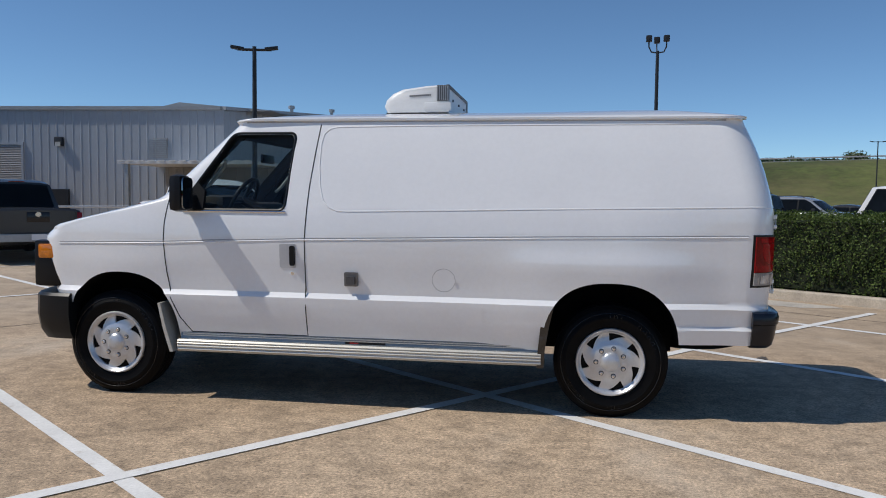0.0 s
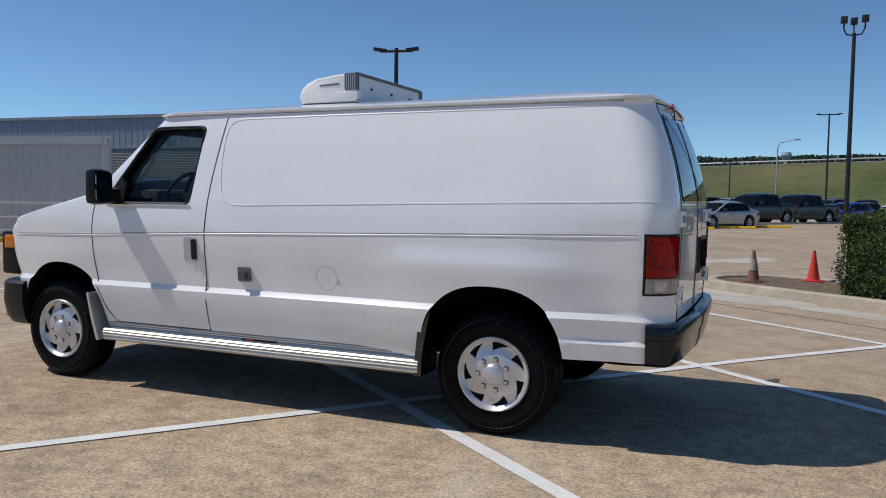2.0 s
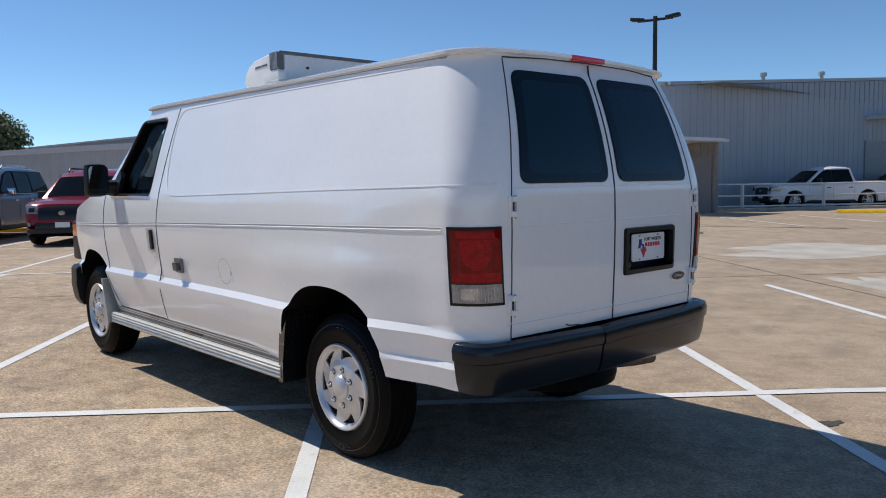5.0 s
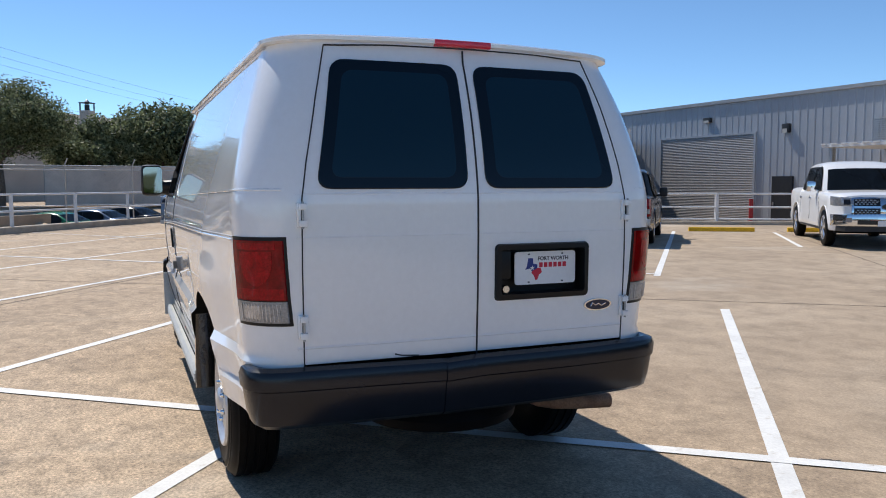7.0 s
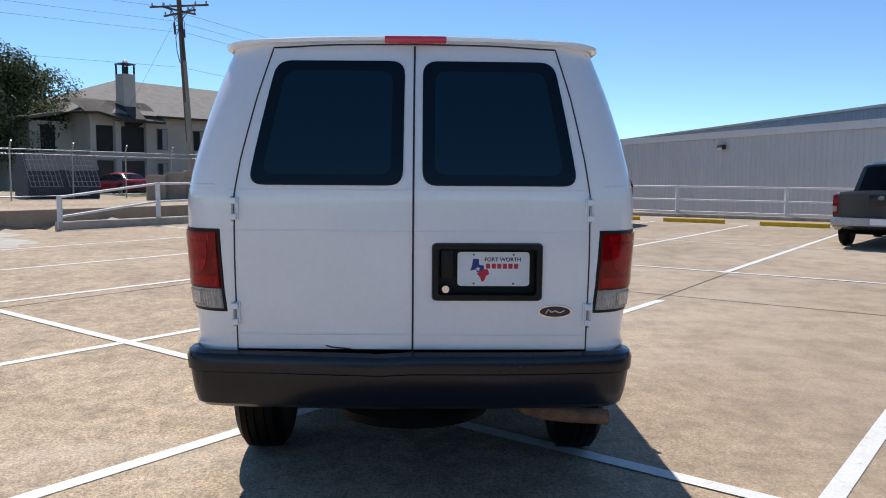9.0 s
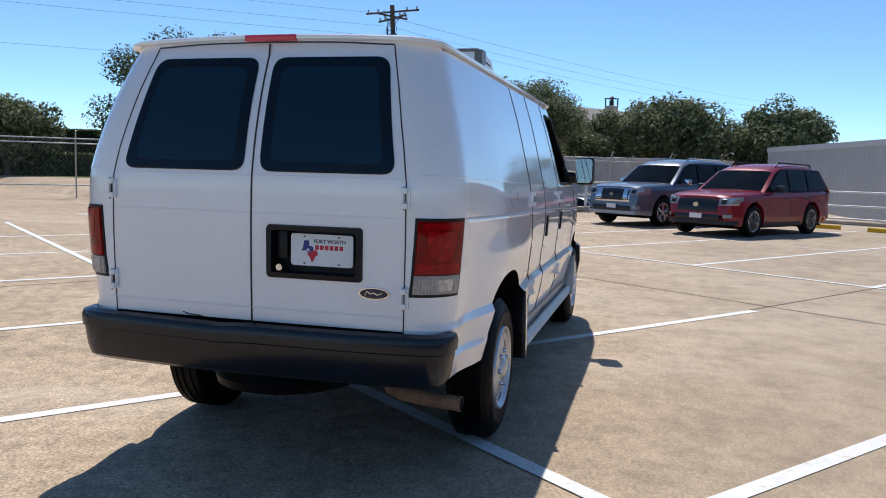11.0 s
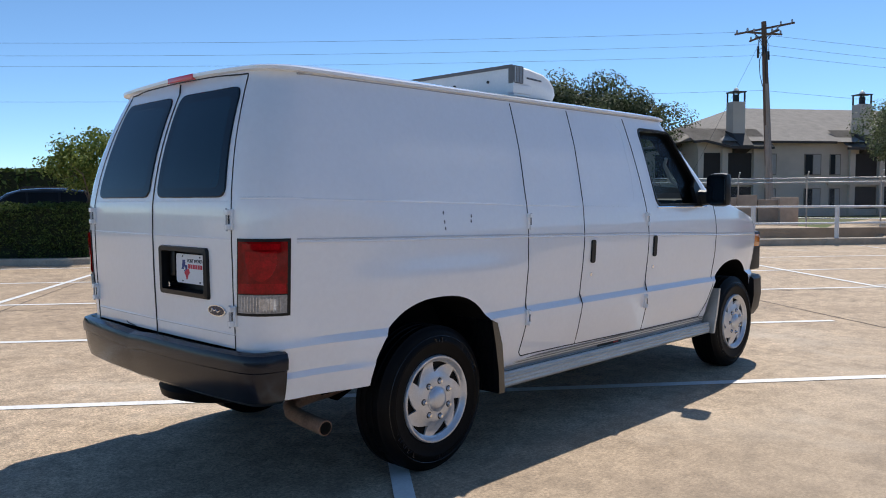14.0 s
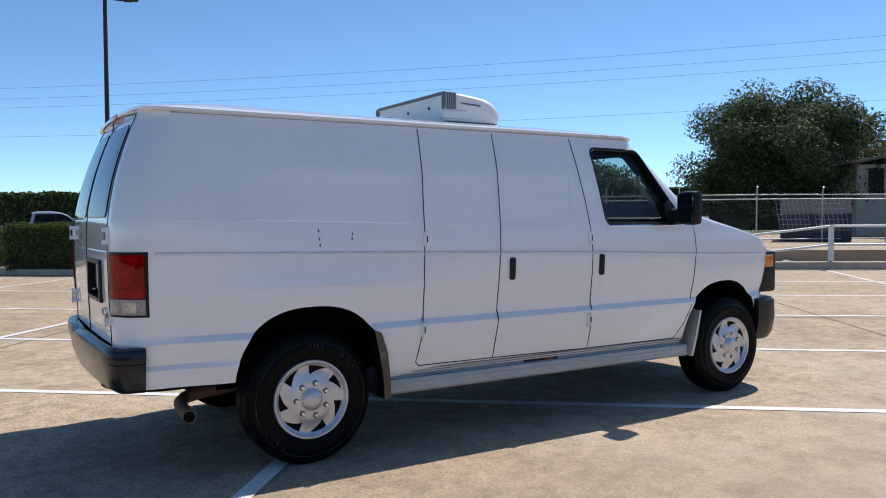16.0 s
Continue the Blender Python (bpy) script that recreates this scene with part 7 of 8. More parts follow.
class Shape:
    """The outer form of one kind of car; its nose is at -x."""

    def __init__(self, kind):
        k = SHAPES[kind]
        self.k, self.n, self.t = k, -k["L"] / 2, k["L"] / 2
        self.top = [(x + self.n, z) for x, z in k["top"]]
        self.hw = k["W"] / 2

    def half(self, x):
        a = max(0.0, 1 - (x - self.n) / 0.75)
        b = max(0.0, 1 - (self.t - x) / 0.5)
        return self.hw * (1 - self.k["nose"] * a ** 2.2 - self.k["tail"] * b ** 2.5)

    def sill(self, x):
        r = self.k["r"]
        R = r + 0.075
        for ax in self.k["ax"]:
            if abs(x - ax) <= R:
                return max(self.k["low"], r + math.sqrt(max(0.0, R * R - (x - ax) ** 2)))
        rise = 0.10 * max(0.0, 1 - (x - self.n) / 0.3) + 0.12 * max(0.0, 1 - (self.t - x) / 0.35)
        return self.k["low"] + rise

    def flare(self, x, z):
        d = min(abs(x - ax) for ax in self.k["ax"]) - self.k["r"] - 0.075
        return 0.022 * smoothstep(0.16, 0.0, d) * smoothstep(1.0, 0.75, z)

    def section(self, x):
        zt, zb, w = lerp_table(self.top, x), self.sill(x), self.half(x)
        pts = [(f * w, zt + dz) for f, dz in SHOULDER] + [(f * w, z) for f, z in FLANK] + [(0.965 * w, zb), (0.0, zb)]
        out, m = [], len(pts)
        for i, (y, z) in enumerate(pts):
            z = min(max(z, zb + 0.004 * (m - 2 - i) if i < m - 1 else zb), zt + 0.04)
            out.append((y + (self.flare(x, z) if 3 < i < m - 1 else 0), z))
        return out

    def side(self, x, z, out=0.0):
        """The half width at a place on the flank."""
        zt, w = lerp_table(self.top, x), self.half(x)
        tab = sorted([(0.3, 0.975)] + [(zz, f) for f, zz in FLANK] + [(zt + dz, f) for f, dz in SHOULDER[3:] if zt + dz > 0.68])
        return w * lerp_table(tab, z) + self.flare(x, z) + out

    def body(self):
        n, t = self.n, self.t
        xs = {n + d for d in (0, 0.03, 0.07, 0.12, 0.2, 0.3, 0.42, 0.56, 0.72)} | {t - d for d in (0, 0.02, 0.05, 0.1, 0.17, 0.28, 0.42)} | {x for x, _ in self.top}
        R = self.k["r"] + 0.075
        for ax in self.k["ax"]:
            xs |= {ax - R - 0.002, ax + R + 0.002} | {ax - R * math.cos(math.pi * q / 14) for q in range(15)} | {ax - R - 0.1, ax + R + 0.1}
        xs |= {x * 0.3 for x in range(-5, 6)}
        xs = [x for x in sorted(round(x, 4) for x in xs) if n <= x <= t]
        bm = bmesh.new()
        rings = []
        for x in xs:
            h = self.section(x)
            loop = h + [(-y, z) for y, z in reversed(h[1:-1])]
            rings.append([bm.verts.new((x, y, z)) for y, z in loop])
        m = len(rings[0])
        for a, b in zip(rings, rings[1:]):
            for q in range(m):
                bm.faces.new((a[q], a[(q + 1) % m], b[(q + 1) % m], b[q]))
        bm.faces.new(rings[0])
        bm.faces.new(list(reversed(rings[-1])))
        bmesh.ops.recalc_face_normals(bm, faces=bm.faces[:])
        return bm

    def nose_x(self, y, z):
        a = min(1.0, max(0.0, (1 - abs(y) / self.hw) / self.k["nose"])) ** (1 / 2.2)
        zs = [(zz, x) for x, zz in self.top[:5]]
        return max(self.n + 0.75 * (1 - a), lerp_table(zs, z))

    def tail_x(self, y, z):
        a = min(1.0, max(0.0, (1 - abs(y) / self.hw) / self.k["tail"])) ** (1 / 2.5)
        zs = sorted((zz, x) for x, zz in self.top[-3:])
        return min(self.t - 0.5 * (1 - a), lerp_table(zs, z))

    def patch(self, end, y0, y1, z0, z1, out, deep=0.05, ny=9, slant=0.0, bow=0.0):
        """A piece laid over the nose or tail, following its curve; slant raises it towards y1, bow bends its upper edge."""
        fx, s = (self.nose_x, -1) if end == "nose" else (self.tail_x, 1)
        bm = bmesh.new()
        rows = []
        for j, (zf, o) in enumerate(((0, out - deep), (0, out - 0.006), (0.06, out), (0.5, out), (0.94, out), (1, out - 0.006), (1, out - deep))):
            row = []
            for i in range(ny + 1):
                u = i / ny
                y = y0 + (y1 - y0) * u
                z = z0 + (z1 - z0) * zf + slant * u * (0.4 + 0.6 * zf) - bow * (2 * u - 1) ** 2 * zf
                row.append(bm.verts.new((fx(y, z) + s * o, y, z)))
            rows.append(row)
        for a, b in zip(rows, rows[1:]):
            for i in range(ny):
                bm.faces.new((a[i], a[i + 1], b[i + 1], b[i]))
        for i in (0, ny):
            bm.faces.new([r[i] for r in rows])
        bm.faces.new(rows[0] + list(reversed(rows[-1])))
        bmesh.ops.recalc_face_normals(bm, faces=bm.faces[:])
        return bm

    # the cabin
    def cab_half(self, z):
        belt = self.k["cab"][0][1]
        return self.hw - 0.055 - 0.19 * max(0.0, min(1.0, (z - belt) / (self.k["H"] - belt)))

    def cab_pt(self, i, f, out=0.0, dx=0.0):
        """Point i along the cabin's top line (fractions allowed), at a share f of its half width."""
        cab = self.k["cab"]
        q = min(int(i), len(cab) - 2)
        u = i - q
        x, z = (cab[q][0] + (cab[q + 1][0] - cab[q][0]) * u, cab[q][1] + (cab[q + 1][1] - cab[q][1]) * u)
        m = (len(cab) - 1) / 2
        lean = (i - m) / m
        x += math.copysign(0.09 * abs(lean) ** 1.5 * (1 - f * f), lean)
        roof = 1 - abs(lean) ** 3
        dz = (-0.055 * max(0.0, (abs(f) - 0.8) / 0.2) ** 1.6 + 0.03 * (1 - f * f)) * roof
        nx, nz = (-0.7, 0.7) if lean < -0.5 else ((0.8, 0.6) if lean > 0.5 else (0, 1))
        return (x + nx * out + dx, f * self.cab_half(z), z + dz + nz * out)

    def cabin(self):
        bm = bmesh.new()
        fs = (-1, -0.97, -0.9, -0.7, -0.35, 0, 0.35, 0.7, 0.9, 0.97, 1)
        idx = [0, 0.33, 0.66] + list(range(1, len(self.k["cab"]) - 1)) + [len(self.k["cab"]) - 1.5, len(self.k["cab"]) - 1]
        rows = [[bm.verts.new(self.cab_pt(i, f)) for f in fs] for i in idx]
        foot = [[bm.verts.new((v.co.x, v.co.y, v.co.z - 0.12)) for v in r] for r in (rows[0], rows[-1])]
        rows = [foot[0]] + rows + [foot[1]]
        for a, b in zip(rows, rows[1:]):
            for i in range(len(fs) - 1):
                bm.faces.new((a[i], a[i + 1], b[i + 1], b[i]))
        for i in (0, len(fs) - 1):
            bm.faces.new([r[i] for r in rows])
        bm.faces.new(foot[0] + list(reversed(foot[1])))
        bmesh.ops.recalc_face_normals(bm, faces=bm.faces[:])
        return bm

    def screen(self, i0, i1, f1, out):
        bm = bmesh.new()
        rows = [[bm.verts.new(self.cab_pt(i0 + (i1 - i0) * j / 3, f1 * (2 * q / 8 - 1), out)) for q in range(9)] for j in range(4)]
        for a, b in zip(rows, rows[1:]):
            for q in range(8):
                bm.faces.new((a[q], a[q + 1], b[q + 1], b[q]))
        bmesh.ops.solidify(bm, geom=bm.faces[:], thickness=0.014)
        bmesh.ops.recalc_face_normals(bm, faces=bm.faces[:])
        return bm

    def window(self, s, x0, x1, out, grow=0.0):
        """A side window between two places along the cabin, clipped by the screens' slopes."""
        cab = self.k["cab"]
        front, rear = [(z, x) for x, z in cab[:4]], sorted((z, x) for x, z in cab[-4:])
        z0, z1 = cab[0][1] + 0.035 - grow, self.k["H"] - 0.135 + grow
        pts = []
        steps = [z0 + (z1 - z0) * q / 5 for q in range(6)]
        for z in steps:
            pts.append((max(x0 - grow, lerp_table(front, z) + 0.13 - grow), z))
        for z in reversed(steps):
            pts.append((min(x1 + grow, lerp_table(rear, z) - 0.13 + grow), z))
        bm = bmesh.new()
        bm.faces.new([bm.verts.new((x, s * (self.cab_half(z) + out), z)) for x, z in pts])
        bmesh.ops.solidify(bm, geom=bm.faces[:], thickness=0.01)
        bmesh.ops.recalc_face_normals(bm, faces=bm.faces[:])
        return bm


FORMS = {kind: Shape(kind) for kind in SHAPES}


def car_wheel(parent, x, y, r, s, dark=False):
    w = part("wheel", lathe([(r * 0.66, 0.10), (r * 0.9, 0.11), (r * 0.975, 0.095), (r, 0.07), (r, -0.07), (r * 0.975, -0.095), (r * 0.9, -0.11), (r * 0.70, -0.112), (r * 0.66, -0.1)], 32), RUBBER, parent, "black tyre")
    w.matrix_basis = pose(x, y, r, 0, 0, 0 if s < 0 else 180)
    part("rim", lathe([(r * 0.67, -0.10), (r * 0.655, -0.108), (r * 0.62, -0.104), (r * 0.60, -0.06), (r * 0.59, 0.02), (0.0, 0.03)], 28), ALLOY, w, "bright rim barrel")
    part("brake_disc", lathe([(0.0, -0.012), (r * 0.40, -0.012), (r * 0.41, 0.02)], 20), SHADE, w, "dark brake disc")
    sp = bmesh.new()
    for k in range(5):
        for d in (-0.16, 0.16):
            a = 2 * math.pi * k / 5 + 0.3
            e0, e1 = Vector((math.cos(a + d * 0.5), 0, math.sin(a + d * 0.5))), Vector((math.cos(a + d * 1.25), 0, math.sin(a + d * 1.25)))
            tube(sp, [e0 * r * 0.13 + Vector((0, -0.098, 0)), e0.lerp(e1, 0.5) * r * 0.4 + Vector((0, -0.092, 0)), e1 * r * 0.63 + Vector((0, -0.088, 0))], [0.026, 0.021, 0.024], 6)
    part("spokes", sp, GUNMETAL if dark else ALLOY, w, "dark machined spokes" if dark else "silver spokes", smooth=30)
    part("hub", lathe([(0.0, -0.112), (r * 0.12, -0.11), (r * 0.16, -0.1), (r * 0.17, -0.07)], 14), GUNMETAL if dark else ALLOY, w)


def vehicle(name, kind, paint, at, turn, label, category, plate_rear=False, cladding=False, grille=None):
    """A parked car: lofted body with wheel arches, tapered cabin, glass, lamps, grille, bumpers, mirrors, door gaps and wheels."""
    g, k = FORMS[kind], SHAPES[kind]
    W, H, r, n, t = k["W"], k["H"], k["r"], g.n, g.t
    e = thing(name, label, category, at, turn, group="parked cars")
    hw, truck = W / 2, bool(k["bed"])
    belt = k["cab"][0][1]
    body_ = part("body", g.body(), paint, e, "painted body", smooth=38)
    part("underbody", boxes((n + 0.35, t - 0.35, -hw + 0.13, hw - 0.13, k["low"] - 0.06, 0.62)), SHADE, e, "dark underbody")
    if truck:
        x0 = k["cab"][-1][0] + 0.06
        cut(body_, boxes((x0, t - 0.09, -hw + 0.1, hw - 0.1, k["bed"] - 0.5, k["bed"] + 0.3)), SHADE)
    part("cabin", g.cabin(), paint, e, "painted roof and pillars", smooth=32)
    last = len(k["cab"]) - 1
    part("windshield", g.screen(0.06, 0.97, 0.9, 0.007), CARGLASS, e, "dark windshield", smooth=30)
    if kind != "panelvan":
        part("rear_glass", g.screen(last - 0.12 if not truck else last - 0.06, last - 0.92, 0.88, 0.007), CARGLASS, e, "dark rear window", smooth=30)
    for s in (-1, 1):
        part("window_band", g.window(s, k["win"][0][0], k["win"][-1][1], 0.0, 0.022), DARK, e, "black window surround", smooth=0)
        for a, b in k["win"]:
            part("side_window", g.window(s, a, b, 0.022), CARGLASS, e, "dark side window", smooth=0)
        if cladding:
            z1 = belt + 0.006
            part("window_trim", tubes(([(x, s * (g.cab_half(z1) + 0.012), z1) for x in (k["win"][0][0] + 0.05, k["win"][-1][1] - 0.05)], 0.011), n=5), CHROME, e, "chrome window trim")
        mx = k["cab"][0][0] + 0.42
        mb = bmesh.new()
        box(mb, mx, mx + 0.14, s * (hw + 0.11) - 0.10, s * (hw + 0.11) + 0.10, belt + 0.0, belt + (0.24 if truck else 0.17), bevel=0.04)
        tube(mb, [(mx + 0.08, s * (hw - 0.08), belt + 0.02), (mx + 0.08, s * (hw + 0.05), belt + 0.05)], 0.028, 6)
        part("side_mirror", mb, CHROME if grille else DARK, e, "side mirror")
        for x in k["gaps"]:
            run = [(x + (0.02 if z < 0.6 else 0), s * g.side(x, z, 0.0), z) for z in np.linspace(k["low"] + 0.16, belt - 0.04, 7)]
            part("door_gap", tubes((run, 0.006), n=4), SEAM, e)
        for x in k["gaps"][1:]:
            z = belt - 0.16
            part("door_handle", boxes((x - 0.26, x - 0.08, s * g.side(x - 0.17, z) - 0.012, s * g.side(x - 0.17, z) + 0.03, z - 0.018, z + 0.018), bevel=0.01), CHROME if (cladding or grille) else DARK, e)
        y0, y1 = (hw * 0.56, hw * 0.965) if not truck else (hw * 0.60, hw * 0.975)
        hz0, hz1 = (lerp_table(g.top, n + 0.3) - 0.25, lerp_table(g.top, n + 0.3) - 0.07) if kind != "sedan" else (0.60, 0.71)
        part("headlight", g.patch("nose", s * y0, s * y1, hz0, hz1, 0.012, 0.04, 8, slant=0.03), HEADL, e, "clear headlight")
        part("lamp_cell", g.patch("nose", s * (y0 + 0.07), s * (y0 + 0.2), hz0 + 0.035, hz1 - 0.03, 0.017, 0.02, 4), LAMPDARK, e, "dark lamp cell")
        tz0, tz1 = (k["bed"] - 0.45, k["bed"] - 0.06) if truck else ((0.86, 1.10) if kind != "sedan" else (0.68, 0.84))
        part("tail_light", g.patch("tail", s * (hw * (0.83 if truck else 0.66)), s * hw * 0.99, tz0, tz1, 0.012, 0.05, 6), REDLENS, e, "red tail light")
        if truck:
            part("tail_cell", g.patch("tail", s * (hw * 0.86), s * hw * 0.96, tz0 + 0.06, tz0 + 0.17, 0.016, 0.02, 4), CLEARLENS, e, "pale reversing cell")
        part("sill_trim", boxes((k["ax"][0] + r + 0.1, k["ax"][1] - r - 0.1, s * (hw * 0.955) - 0.03, s * (hw * 0.955) + 0.03, k["low"] - 0.03, k["low"] + 0.08), bevel=0.015), DARK, e, "dark sill")
        if kind in ("suv", "bigsuv"):
            part("roof_rack", tubes(([(0.0, s * 0.62, H - 0.04), (0.1, s * 0.62, H + 0.045), (1.75, s * 0.62, H + 0.03), (1.85, s * 0.62, H - 0.05)], 0.022), n=6), CHROME if cladding else DARK, e, "roof rail")
    # nose
    hz = lerp_table(g.top, n + 0.3)
    gz0, gz1 = (hz - 0.40, hz - 0.08) if kind != "sedan" else (0.42, 0.58)
    gw = hw * (0.54 if kind != "sedan" else 0.5)
    if grille == "chrome":
        gz0, gz1, gw = hz - 0.44, hz - 0.075, hw * 0.60
    if grille:
        part("grille_rim", g.patch("nose", -gw - 0.05, gw + 0.05, gz0 - 0.045, gz1 + 0.04, 0.02, 0.05, 10, bow=0.03), CHROME, e, "chrome grille rim")
    part("grille", g.patch("nose", -gw, gw, gz0, gz1, 0.026, 0.03, 10, bow=0.025), LAMPDARK, e, "dark grille")
    if grille == "chrome":
        part("grille_cross", g.patch("nose", -gw, gw, (gz0 + gz1) / 2 - 0.035, (gz0 + gz1) / 2 + 0.02, 0.04, 0.03), CHROME, e, "chrome cross bar")
        part("grille_cross", g.patch("nose", -0.10, 0.10, gz0, gz1 - 0.005, 0.043, 0.03), CHROME, e, "chrome upright bar")
        for q in range(16):
            for row, zz in enumerate((gz0 + 0.025, gz0 + 0.065, gz0 + 0.105, gz1 - 0.125, gz1 - 0.085, gz1 - 0.045)):
                y = -gw + 0.04 + (2 * gw - 0.08) * (q + 0.5 * (row % 2)) / 15.5
                if abs(y) > 0.13:
                    part("grille_cell", g.patch("nose", y - 0.020, y + 0.020, zz - 0.012, zz + 0.012, 0.034, 0.02, 2), GALV, e)
    elif grille == "bars":
        for s in (-1, 1):
            part("grille_bar", g.patch("nose", s * (gw - 0.02), s * (gw - 0.17), gz0 + 0.02, gz1, 0.04, 0.03, 4), CHROME, e, "chrome grille flank")
    part("round_mark", prism(bmesh.new(), [(0.075 * math.cos(a), (gz0 + gz1) / 2 + 0.055 * math.sin(a)) for a in (2 * math.pi * q / 18 for q in range(18))], n - 0.055, n - 0.02, "yz"), CHROME if not grille == "chrome" else LAMPDARK, e, "round mark")
    if grille == "chrome":
        part("front_bumper", g.patch("nose", -hw * 0.97, hw * 0.97, 0.50, 0.76, 0.10, 0.16, 18, bow=0.02), CHROME, e, "chrome front bumper", smooth=30)
        part("lower_lip", g.patch("nose", -hw * 0.9, hw * 0.9, 0.38, 0.50, 0.07, 0.14, 14), DARK, e, "dark lower lip", smooth=30)
        part("bumper_slot", g.patch("nose", -0.55, 0.55, 0.535, 0.63, 0.106, 0.02, 8), LAMPDARK, e, "dark bumper slot")
        for s in (-1, 1):
            part("fog_light", g.patch("nose", s * 0.66, s * 0.78, 0.58, 0.68, 0.107, 0.03, 4), HEADL, e, "fog light")
    else:
        part("lower_intake", g.patch("nose", -hw * 0.62, hw * 0.62, k["low"] + 0.12, k["low"] + 0.27, 0.014, 0.04, 10), LAMPDARK, e, "dark lower intake")
        part("front_bumper", g.patch("nose", -hw * 0.93, hw * 0.93, k["low"] + 0.03, k["low"] + 0.13, 0.03, 0.08, 14), GALV if grille else DARK, e, "lower front bumper")
        for s in (-1, 1):
            part("fog_light", g.patch("nose", s * hw * 0.72, s * hw * 0.86, k["low"] + 0.2, k["low"] + 0.28, 0.014, 0.03, 4), HEADL, e, "fog light")
    # tail
    if truck:
        part("tailgate_gap", tubes(*[([(t + 0.001, s * hw * 0.80, k["bed"] - 0.02), (t + 0.001, s * hw * 0.80, 0.66)], 0.006) for s in (-1, 1)], n=4), SEAM, e, "tailgate gaps")
        part("tailgate_handle", g.patch("tail", -0.22, 0.22, k["bed"] - 0.26, k["bed"] - 0.05, 0.006, 0.03, 6), LAMPDARK, e, "dark tailgate handle")
        part("round_mark", prism(bmesh.new(), [(0.055 * math.cos(a), k["bed"] - 0.10 + 0.05 * math.sin(a)) for a in (2 * math.pi * q / 18 for q in range(18))], t - 0.01, t + 0.016, "yz"), CHROME, e, "round mark")
        part("rear_bumper", g.patch("tail", -hw * 0.97, hw * 0.97, 0.47, 0.63, 0.11, 0.16, 16), CHROME if grille else GALV, e, "steel step bumper", smooth=30)
        part("bumper_step", g.patch("tail", -hw * 0.55, hw * 0.55, 0.632, 0.645, 0.10, 0.12, 8), DARK, e, "dark step pad")
        part("brake_light", boxes((k["cab"][-2][0] - 0.03, k["cab"][-2][0] + 0.035, -0.16, 0.16, k["cab"][-2][1] + 0.005, k["cab"][-2][1] + 0.045)), REDLENS, e, "red high brake light")
        part("exhaust", tubes(([(t - 0.9, 0.5, 0.38), (t + 0.02, 0.52, 0.36)], 0.035), n=8), GALV, e, "tail pipe")
    else:
        part("rear_bumper", g.patch("tail", -hw * 0.95, hw * 0.95, k["low"] + 0.12, k["low"] + 0.28, 0.03, 0.08, 14), DARK, e, "dark lower rear bumper", smooth=30)
    zp = 0.56 if truck or grille else 0.5
    px = (t + 0.105, t + 0.122) if plate_rear and truck else ((t + 0.02, t + 0.04) if plate_rear else (n - (0.125 if grille == "chrome" else 0.05), n - 0.02))
    part("plate", boxes((*px, -0.16, 0.16, zp - 0.06, zp + 0.06)), MATS["plate_white"], e, "white plate")
    if plate_rear == "marked":
        for q in range(6):
            part("print_bar", boxes((t + 0.002, t + 0.012, -0.5 + 0.17 * q, -0.37 + 0.17 * q, k["bed"] - 0.36, k["bed"] - 0.26)), MATS["plate_white"], e, "pale raised bar")
    for x in k["ax"]:
        for s in (-1, 1):
            car_wheel(e, x, s * (hw - 0.10), r, s, category == "car" and kind == "suv")
    return e


def paint(name, col, metal=0.0):
    return mat(name, col, 0.25, metal, var=0.04, scale=2, coat=0.4, spec=0.35)


PW, PS, PG, PK, PR, PB, PN = paint("paint_white", (0.78, 0.78, 0.78)), paint("paint_silver", (0.45, 0.46, 0.48), 0.5), paint("paint_grey", (0.055, 0.057, 0.06), 0.35), mat("paint_black", (0.006, 0.006, 0.007), 0.2, var=0.04, coat=0.3, spec=0.35), paint("paint_red", (0.24, 0.004, 0.014), 0.15), paint("paint_blue", (0.01, 0.04, 0.32)), paint("paint_steel", (0.13, 0.16, 0.21), 0.4)


def bay(u, v):
    p = lot(u, v)
    return (p.x, p.y, 0.004)


vehicle("pickup_truck", "bigpickup", PW, (-10.49, 15.47, 0.004), 143, "white crew-cab pickup truck with a chrome grille in a bay", "pickup", grille="chrome")
vehicle("pickup_truck", "pickup", PG, (-13.3, 10.6, 0.004), 320, "dark grey pickup truck seen from its tailgate in a bay", "pickup", plate_rear=True)
vehicle("sport_utility", "suv", PR, (-18.2, 4.0, 0.004), 145, "dark red sport utility car with silver wheels in a bay", "car")
vehicle("sport_utility", "bigsuv", PN, (-21.1, 1.9, 0.004), 145, "steel-blue sport utility car with a chrome grille in a bay", "car", cladding=True, grille="bars")
vehicle("pickup_truck", "pickup", paint("paint_bright_red", (0.35, 0.012, 0.015)), (-14.45, -26.1, 0.004), 71, "old red pickup truck with pale bars on its tailgate", "pickup", plate_rear="marked")
vehicle("sport_utility", "suv", PK, (-6.6, -25.5, 0.004), 165, "black sport utility car behind the clipped hedge", "car")
vehicle("pickup_truck", "pickup", PS, (-1.8, -34.0, 0.004), 0, "silver pickup truck behind the clipped hedge", "pickup")
vehicle("saloon_car", "sedan", PK, (-12.3, -28.6, 0.004), 70, "black saloon car parked beyond the crape myrtle", "car")
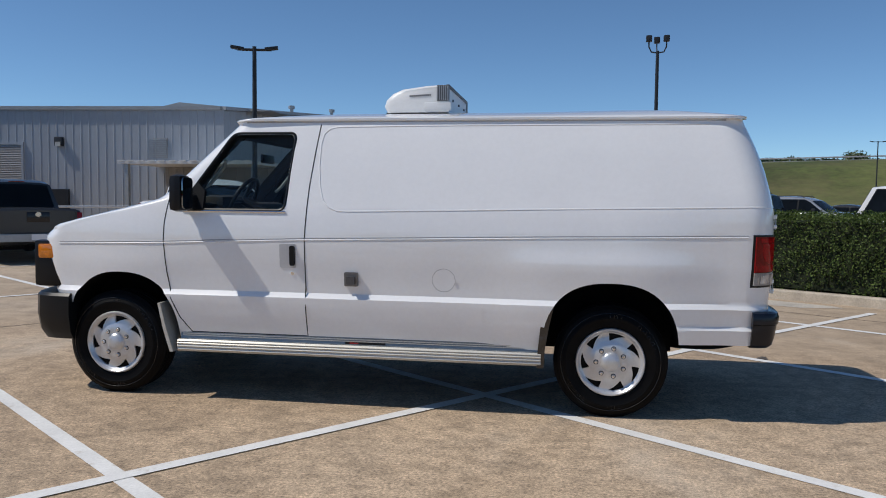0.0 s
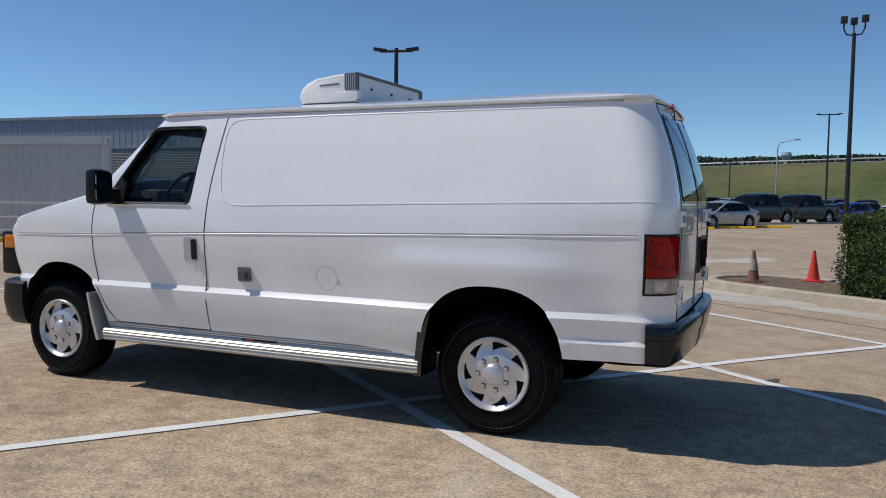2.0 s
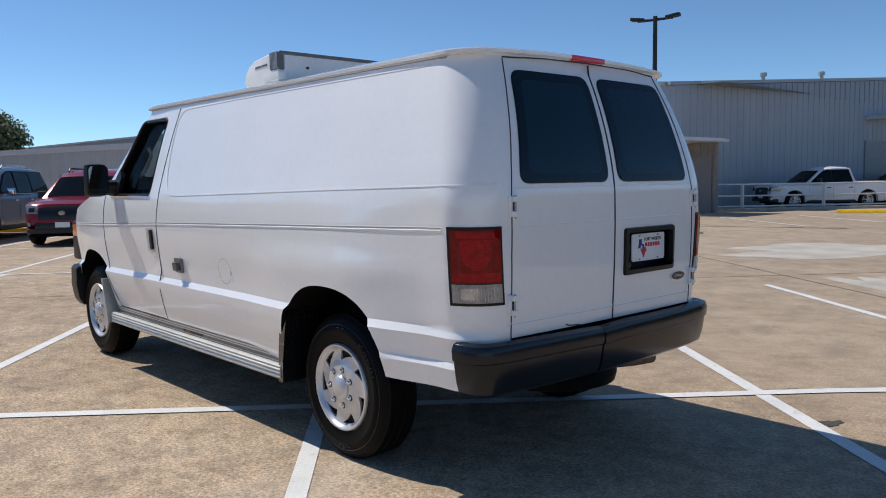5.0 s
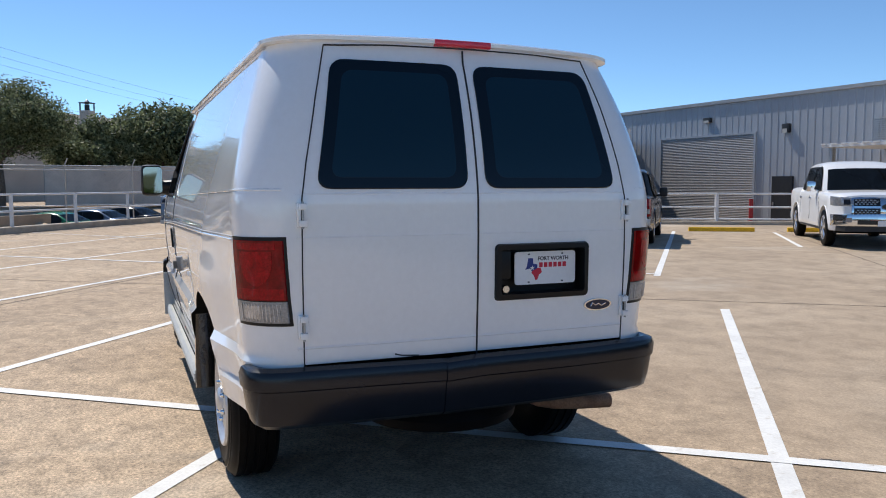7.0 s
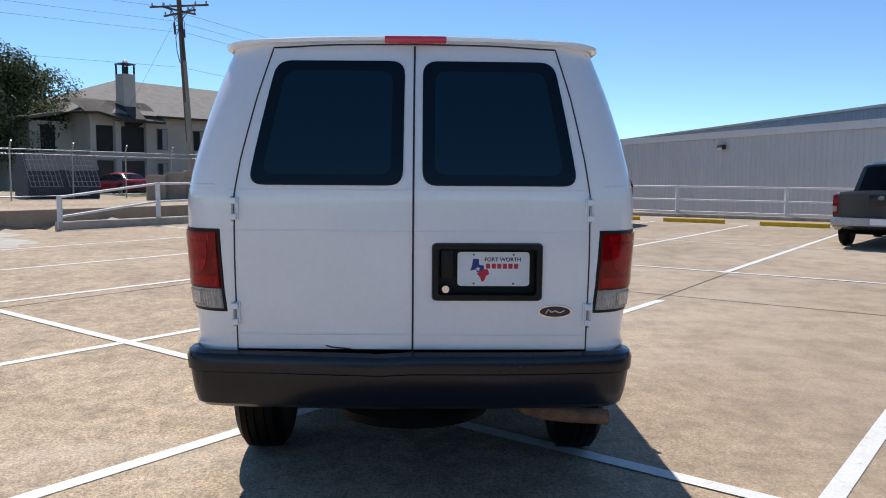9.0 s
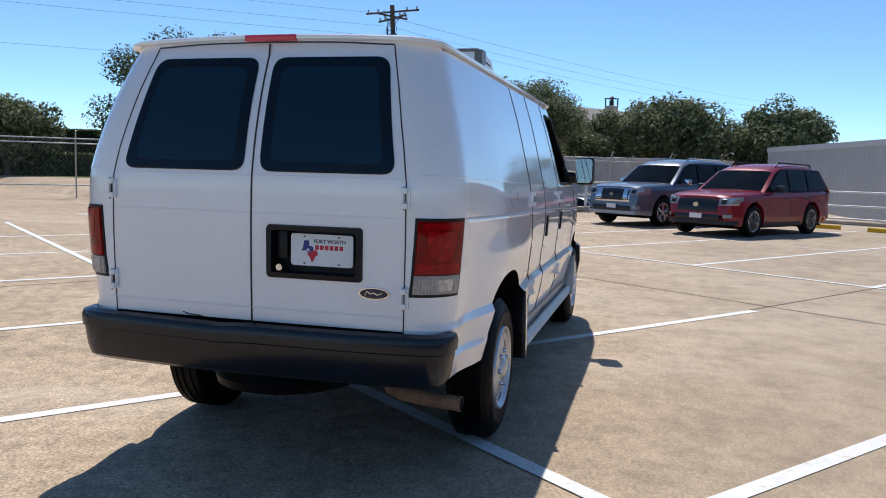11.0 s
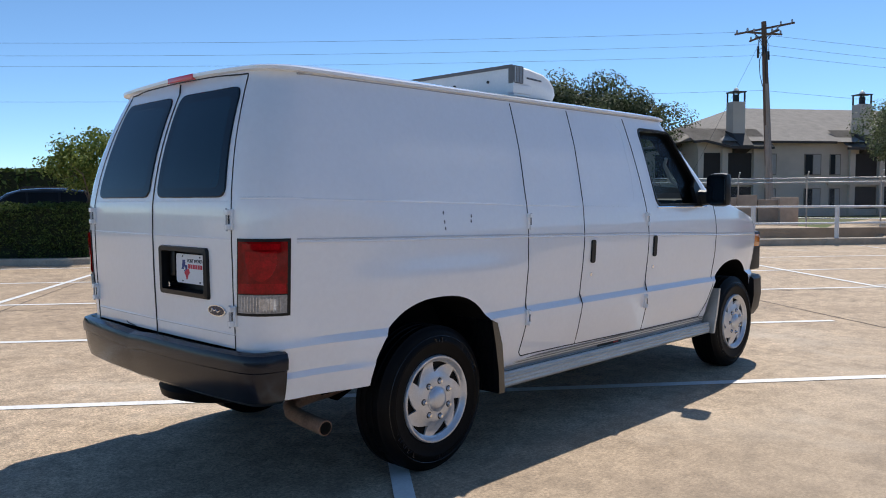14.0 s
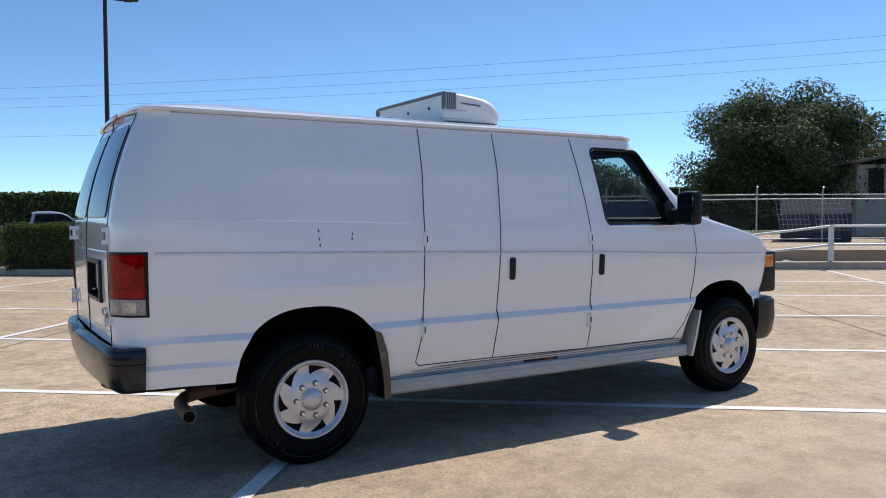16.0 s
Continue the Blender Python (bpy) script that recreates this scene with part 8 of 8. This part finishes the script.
# lower lot to the west
for u, v, m, lab, kd, tn in ((-26.3, 28.4, paint("paint_green", (0.004, 0.15, 0.055)), "dark green saloon car in the lower lot", "sedan", 54), (-26.3, 31.4, PN, "blue-grey saloon car in the lower lot", "sedan", 54), (-26.4, 34.4, PK, "black saloon car in the lower lot", "sedan", 54)):
    p = lot(u, v)
    vehicle("saloon_car", kd, m, (p.x, p.y, ground_z(p.x, p.y) + 0.01), tn, lab, "car")
vehicle("saloon_car", "sedan", paint("paint_scarlet", (0.45, 0.01, 0.02)), (-48.5, -20.5, -0.05), 60, "bright red saloon car before the apartment house", "car")
# north lot beyond the rail
row = [(-11.1, 31.4, PW, "pickup", "white pickup truck beyond the rail", 54), (-6.55, 42.4, PG, "suv", "dark grey crossover car beyond the rail", 234), (-2.05, 38.7, PS, "sedan", "silver sports coupe beyond the rail", 54),
       (-0.6, 48.0, PK, "bigpickup", "black pickup truck beyond the rail", 54), (1.9, 51.5, PK, "bigpickup", "black pickup truck in the second row", 54), (4.8, 56, PB, "sedan", "bright blue saloon car in the far lot", 54), (6.9, 30.0, PK, "bigsuv", "black sport utility car with a pale roof beyond the hedge", 54), (10.6, 33.0, PS, "suv", "silver crossover car beyond the hedge", 144),
       (8.4, 11.6, PW, "bigsuv", "white sport utility car behind the hedge", 150), (-14.0, 38.5, PR, "pickup", "red pickup truck by the warehouse", 54), (-10.9, 41.2, PS, "pickup", "silver pickup truck by the warehouse", 54), (14.6, 38.5, PG, "sedan", "grey saloon car beyond the hedge", 144)]
for k in range(12):
    row.append((-12 + 3.4 * k, 86 + 0.5 * k, (PK, PW, PS, PK, PK, PN, PG)[k % 7], ("suv", "sedan", "suv", "pickup", "sedan")[k % 5], ("black", "white", "silver", "black", "black", "blue-grey", "grey")[k % 7] + (" sport utility car", " saloon car", " sport utility car", " pickup truck", " saloon car")[k % 5] + " in the far lot", 54))
for k in range(14):
    row.append((-22 + 4.0 * k, 112 + 0.4 * k, (PK, PK, PS, PK, PW)[k % 5], ("suv", "suv", "sedan", "bigsuv")[k % 4], ("black", "black", "silver", "black", "white")[k % 5] + (" sport utility car", " sport utility car", " saloon car", " large sport utility car")[k % 4] + " in the back row", 54))
row += [(-36, 190, PW, "pickup", "white pickup truck on the far highway", 8), (-29.5, 188, PW, "bigpickup", "white crew-cab pickup truck on the far highway", 188)]
for x, y, m, kd, lab, tn in row:
    vehicle({"sedan": "saloon_car", "suv": "sport_utility", "bigsuv": "sport_utility", "pickup": "pickup_truck", "bigpickup": "pickup_truck"}[kd], kd, m, (x, y, max(-0.05, ground_z(x, y)) if y < 170 else road_z(x) + 0.17), tn, lab, "car")


# wrapped delivery van beyond the rail, black above and red below, with white print
wv_ = vehicle("delivery_van", "panelvan", PK, (-8.6, 36.35, -0.05), 54, "black delivery van wrapped with red and white print beyond the rail", "van")
PRW, PWW = mat("wrap_red", (0.22, 0.01, 0.02), 0.35), mat("wrap_white", (0.8, 0.8, 0.8), 0.4)
for s_ in (-1, 1):
    part("wrap_band", boxes((-0.3, 2.25, s_ * 0.885 - 0.006, s_ * 0.885 + 0.006, 0.55, 0.98)), PRW, wv_, "dark red printed band")
    for q in range(5):
        part("print_bar", boxes((-0.2 + 0.5 * q, 0.1 + 0.5 * q, s_ * 0.893 - 0.004, s_ * 0.893 + 0.004, 0.62 + 0.05 * (q % 3), 0.72 + 0.06 * (q % 2))), PWW, wv_, "white print bar")
    ring_ = bmesh.new()
    tube(ring_, [(-0.05 + 0.2 * math.cos(a), s_ * 0.785, 1.42 + 0.2 * math.sin(a)) for a in (2 * math.pi * k / 20 for k in range(21))], 0.022, 5, cap=False)
    part("round_mark", ring_, PWW, wv_, "white ring mark")
letters("lettering", "FORT WORTH", 0.30, Matrix.Translation((1.15, -0.785, 1.44)) @ Matrix.Rotation(radians(80), 4, "X"), PWW, wv_, 0.003)


def cone(x, y, z, orange, label):
    c = thing("traffic_cone", label, "traffic cone", (x, y, z))
    c.scale = (0.74, 0.74, 0.72)
    m = mat("cone_" + ("dull" if not orange else "red"), (0.28, 0.12, 0.08) if not orange else (0.75, 0.05, 0.03), 0.6, var=0.25, scale=8)
    part("cone_body", lathe([(0.0, 0.71), (0.03, 0.71), (0.05, 0.55), (0.135, 0.03), (0.0, 0.03)], 24, "z"), m, c, "cone")
    part("cone_base", boxes((-0.19, 0.19, -0.19, 0.19, 0.0, 0.035), bevel=0.012), m, c, "square base")
    if not orange:
        part("sleeve", lathe([(0.063, 0.52), (0.109, 0.26), (0.1, 0.26), (0.055, 0.52)], 24, "z"), mat("sleeve_dirty", (0.42, 0.36, 0.31), 0.6, var=0.25), c, "dirty reflective sleeve")
    return c


cone(1.02, 8.55, 0.10, False, "faded brown traffic cone with a dirty sleeve on the island")
cone(1.92, 9.1, 0.10, True, "bright red traffic cone on the island")

wp = part("post", boxes((-0.05, 0.05, -0.05, 0.05, 0, 0.55), bevel=0.01), RAILW)
wp.matrix_basis = pose(2.3, 9.0, 0.09)
tagged(wp, "short white utility post beside the hedge", "post")
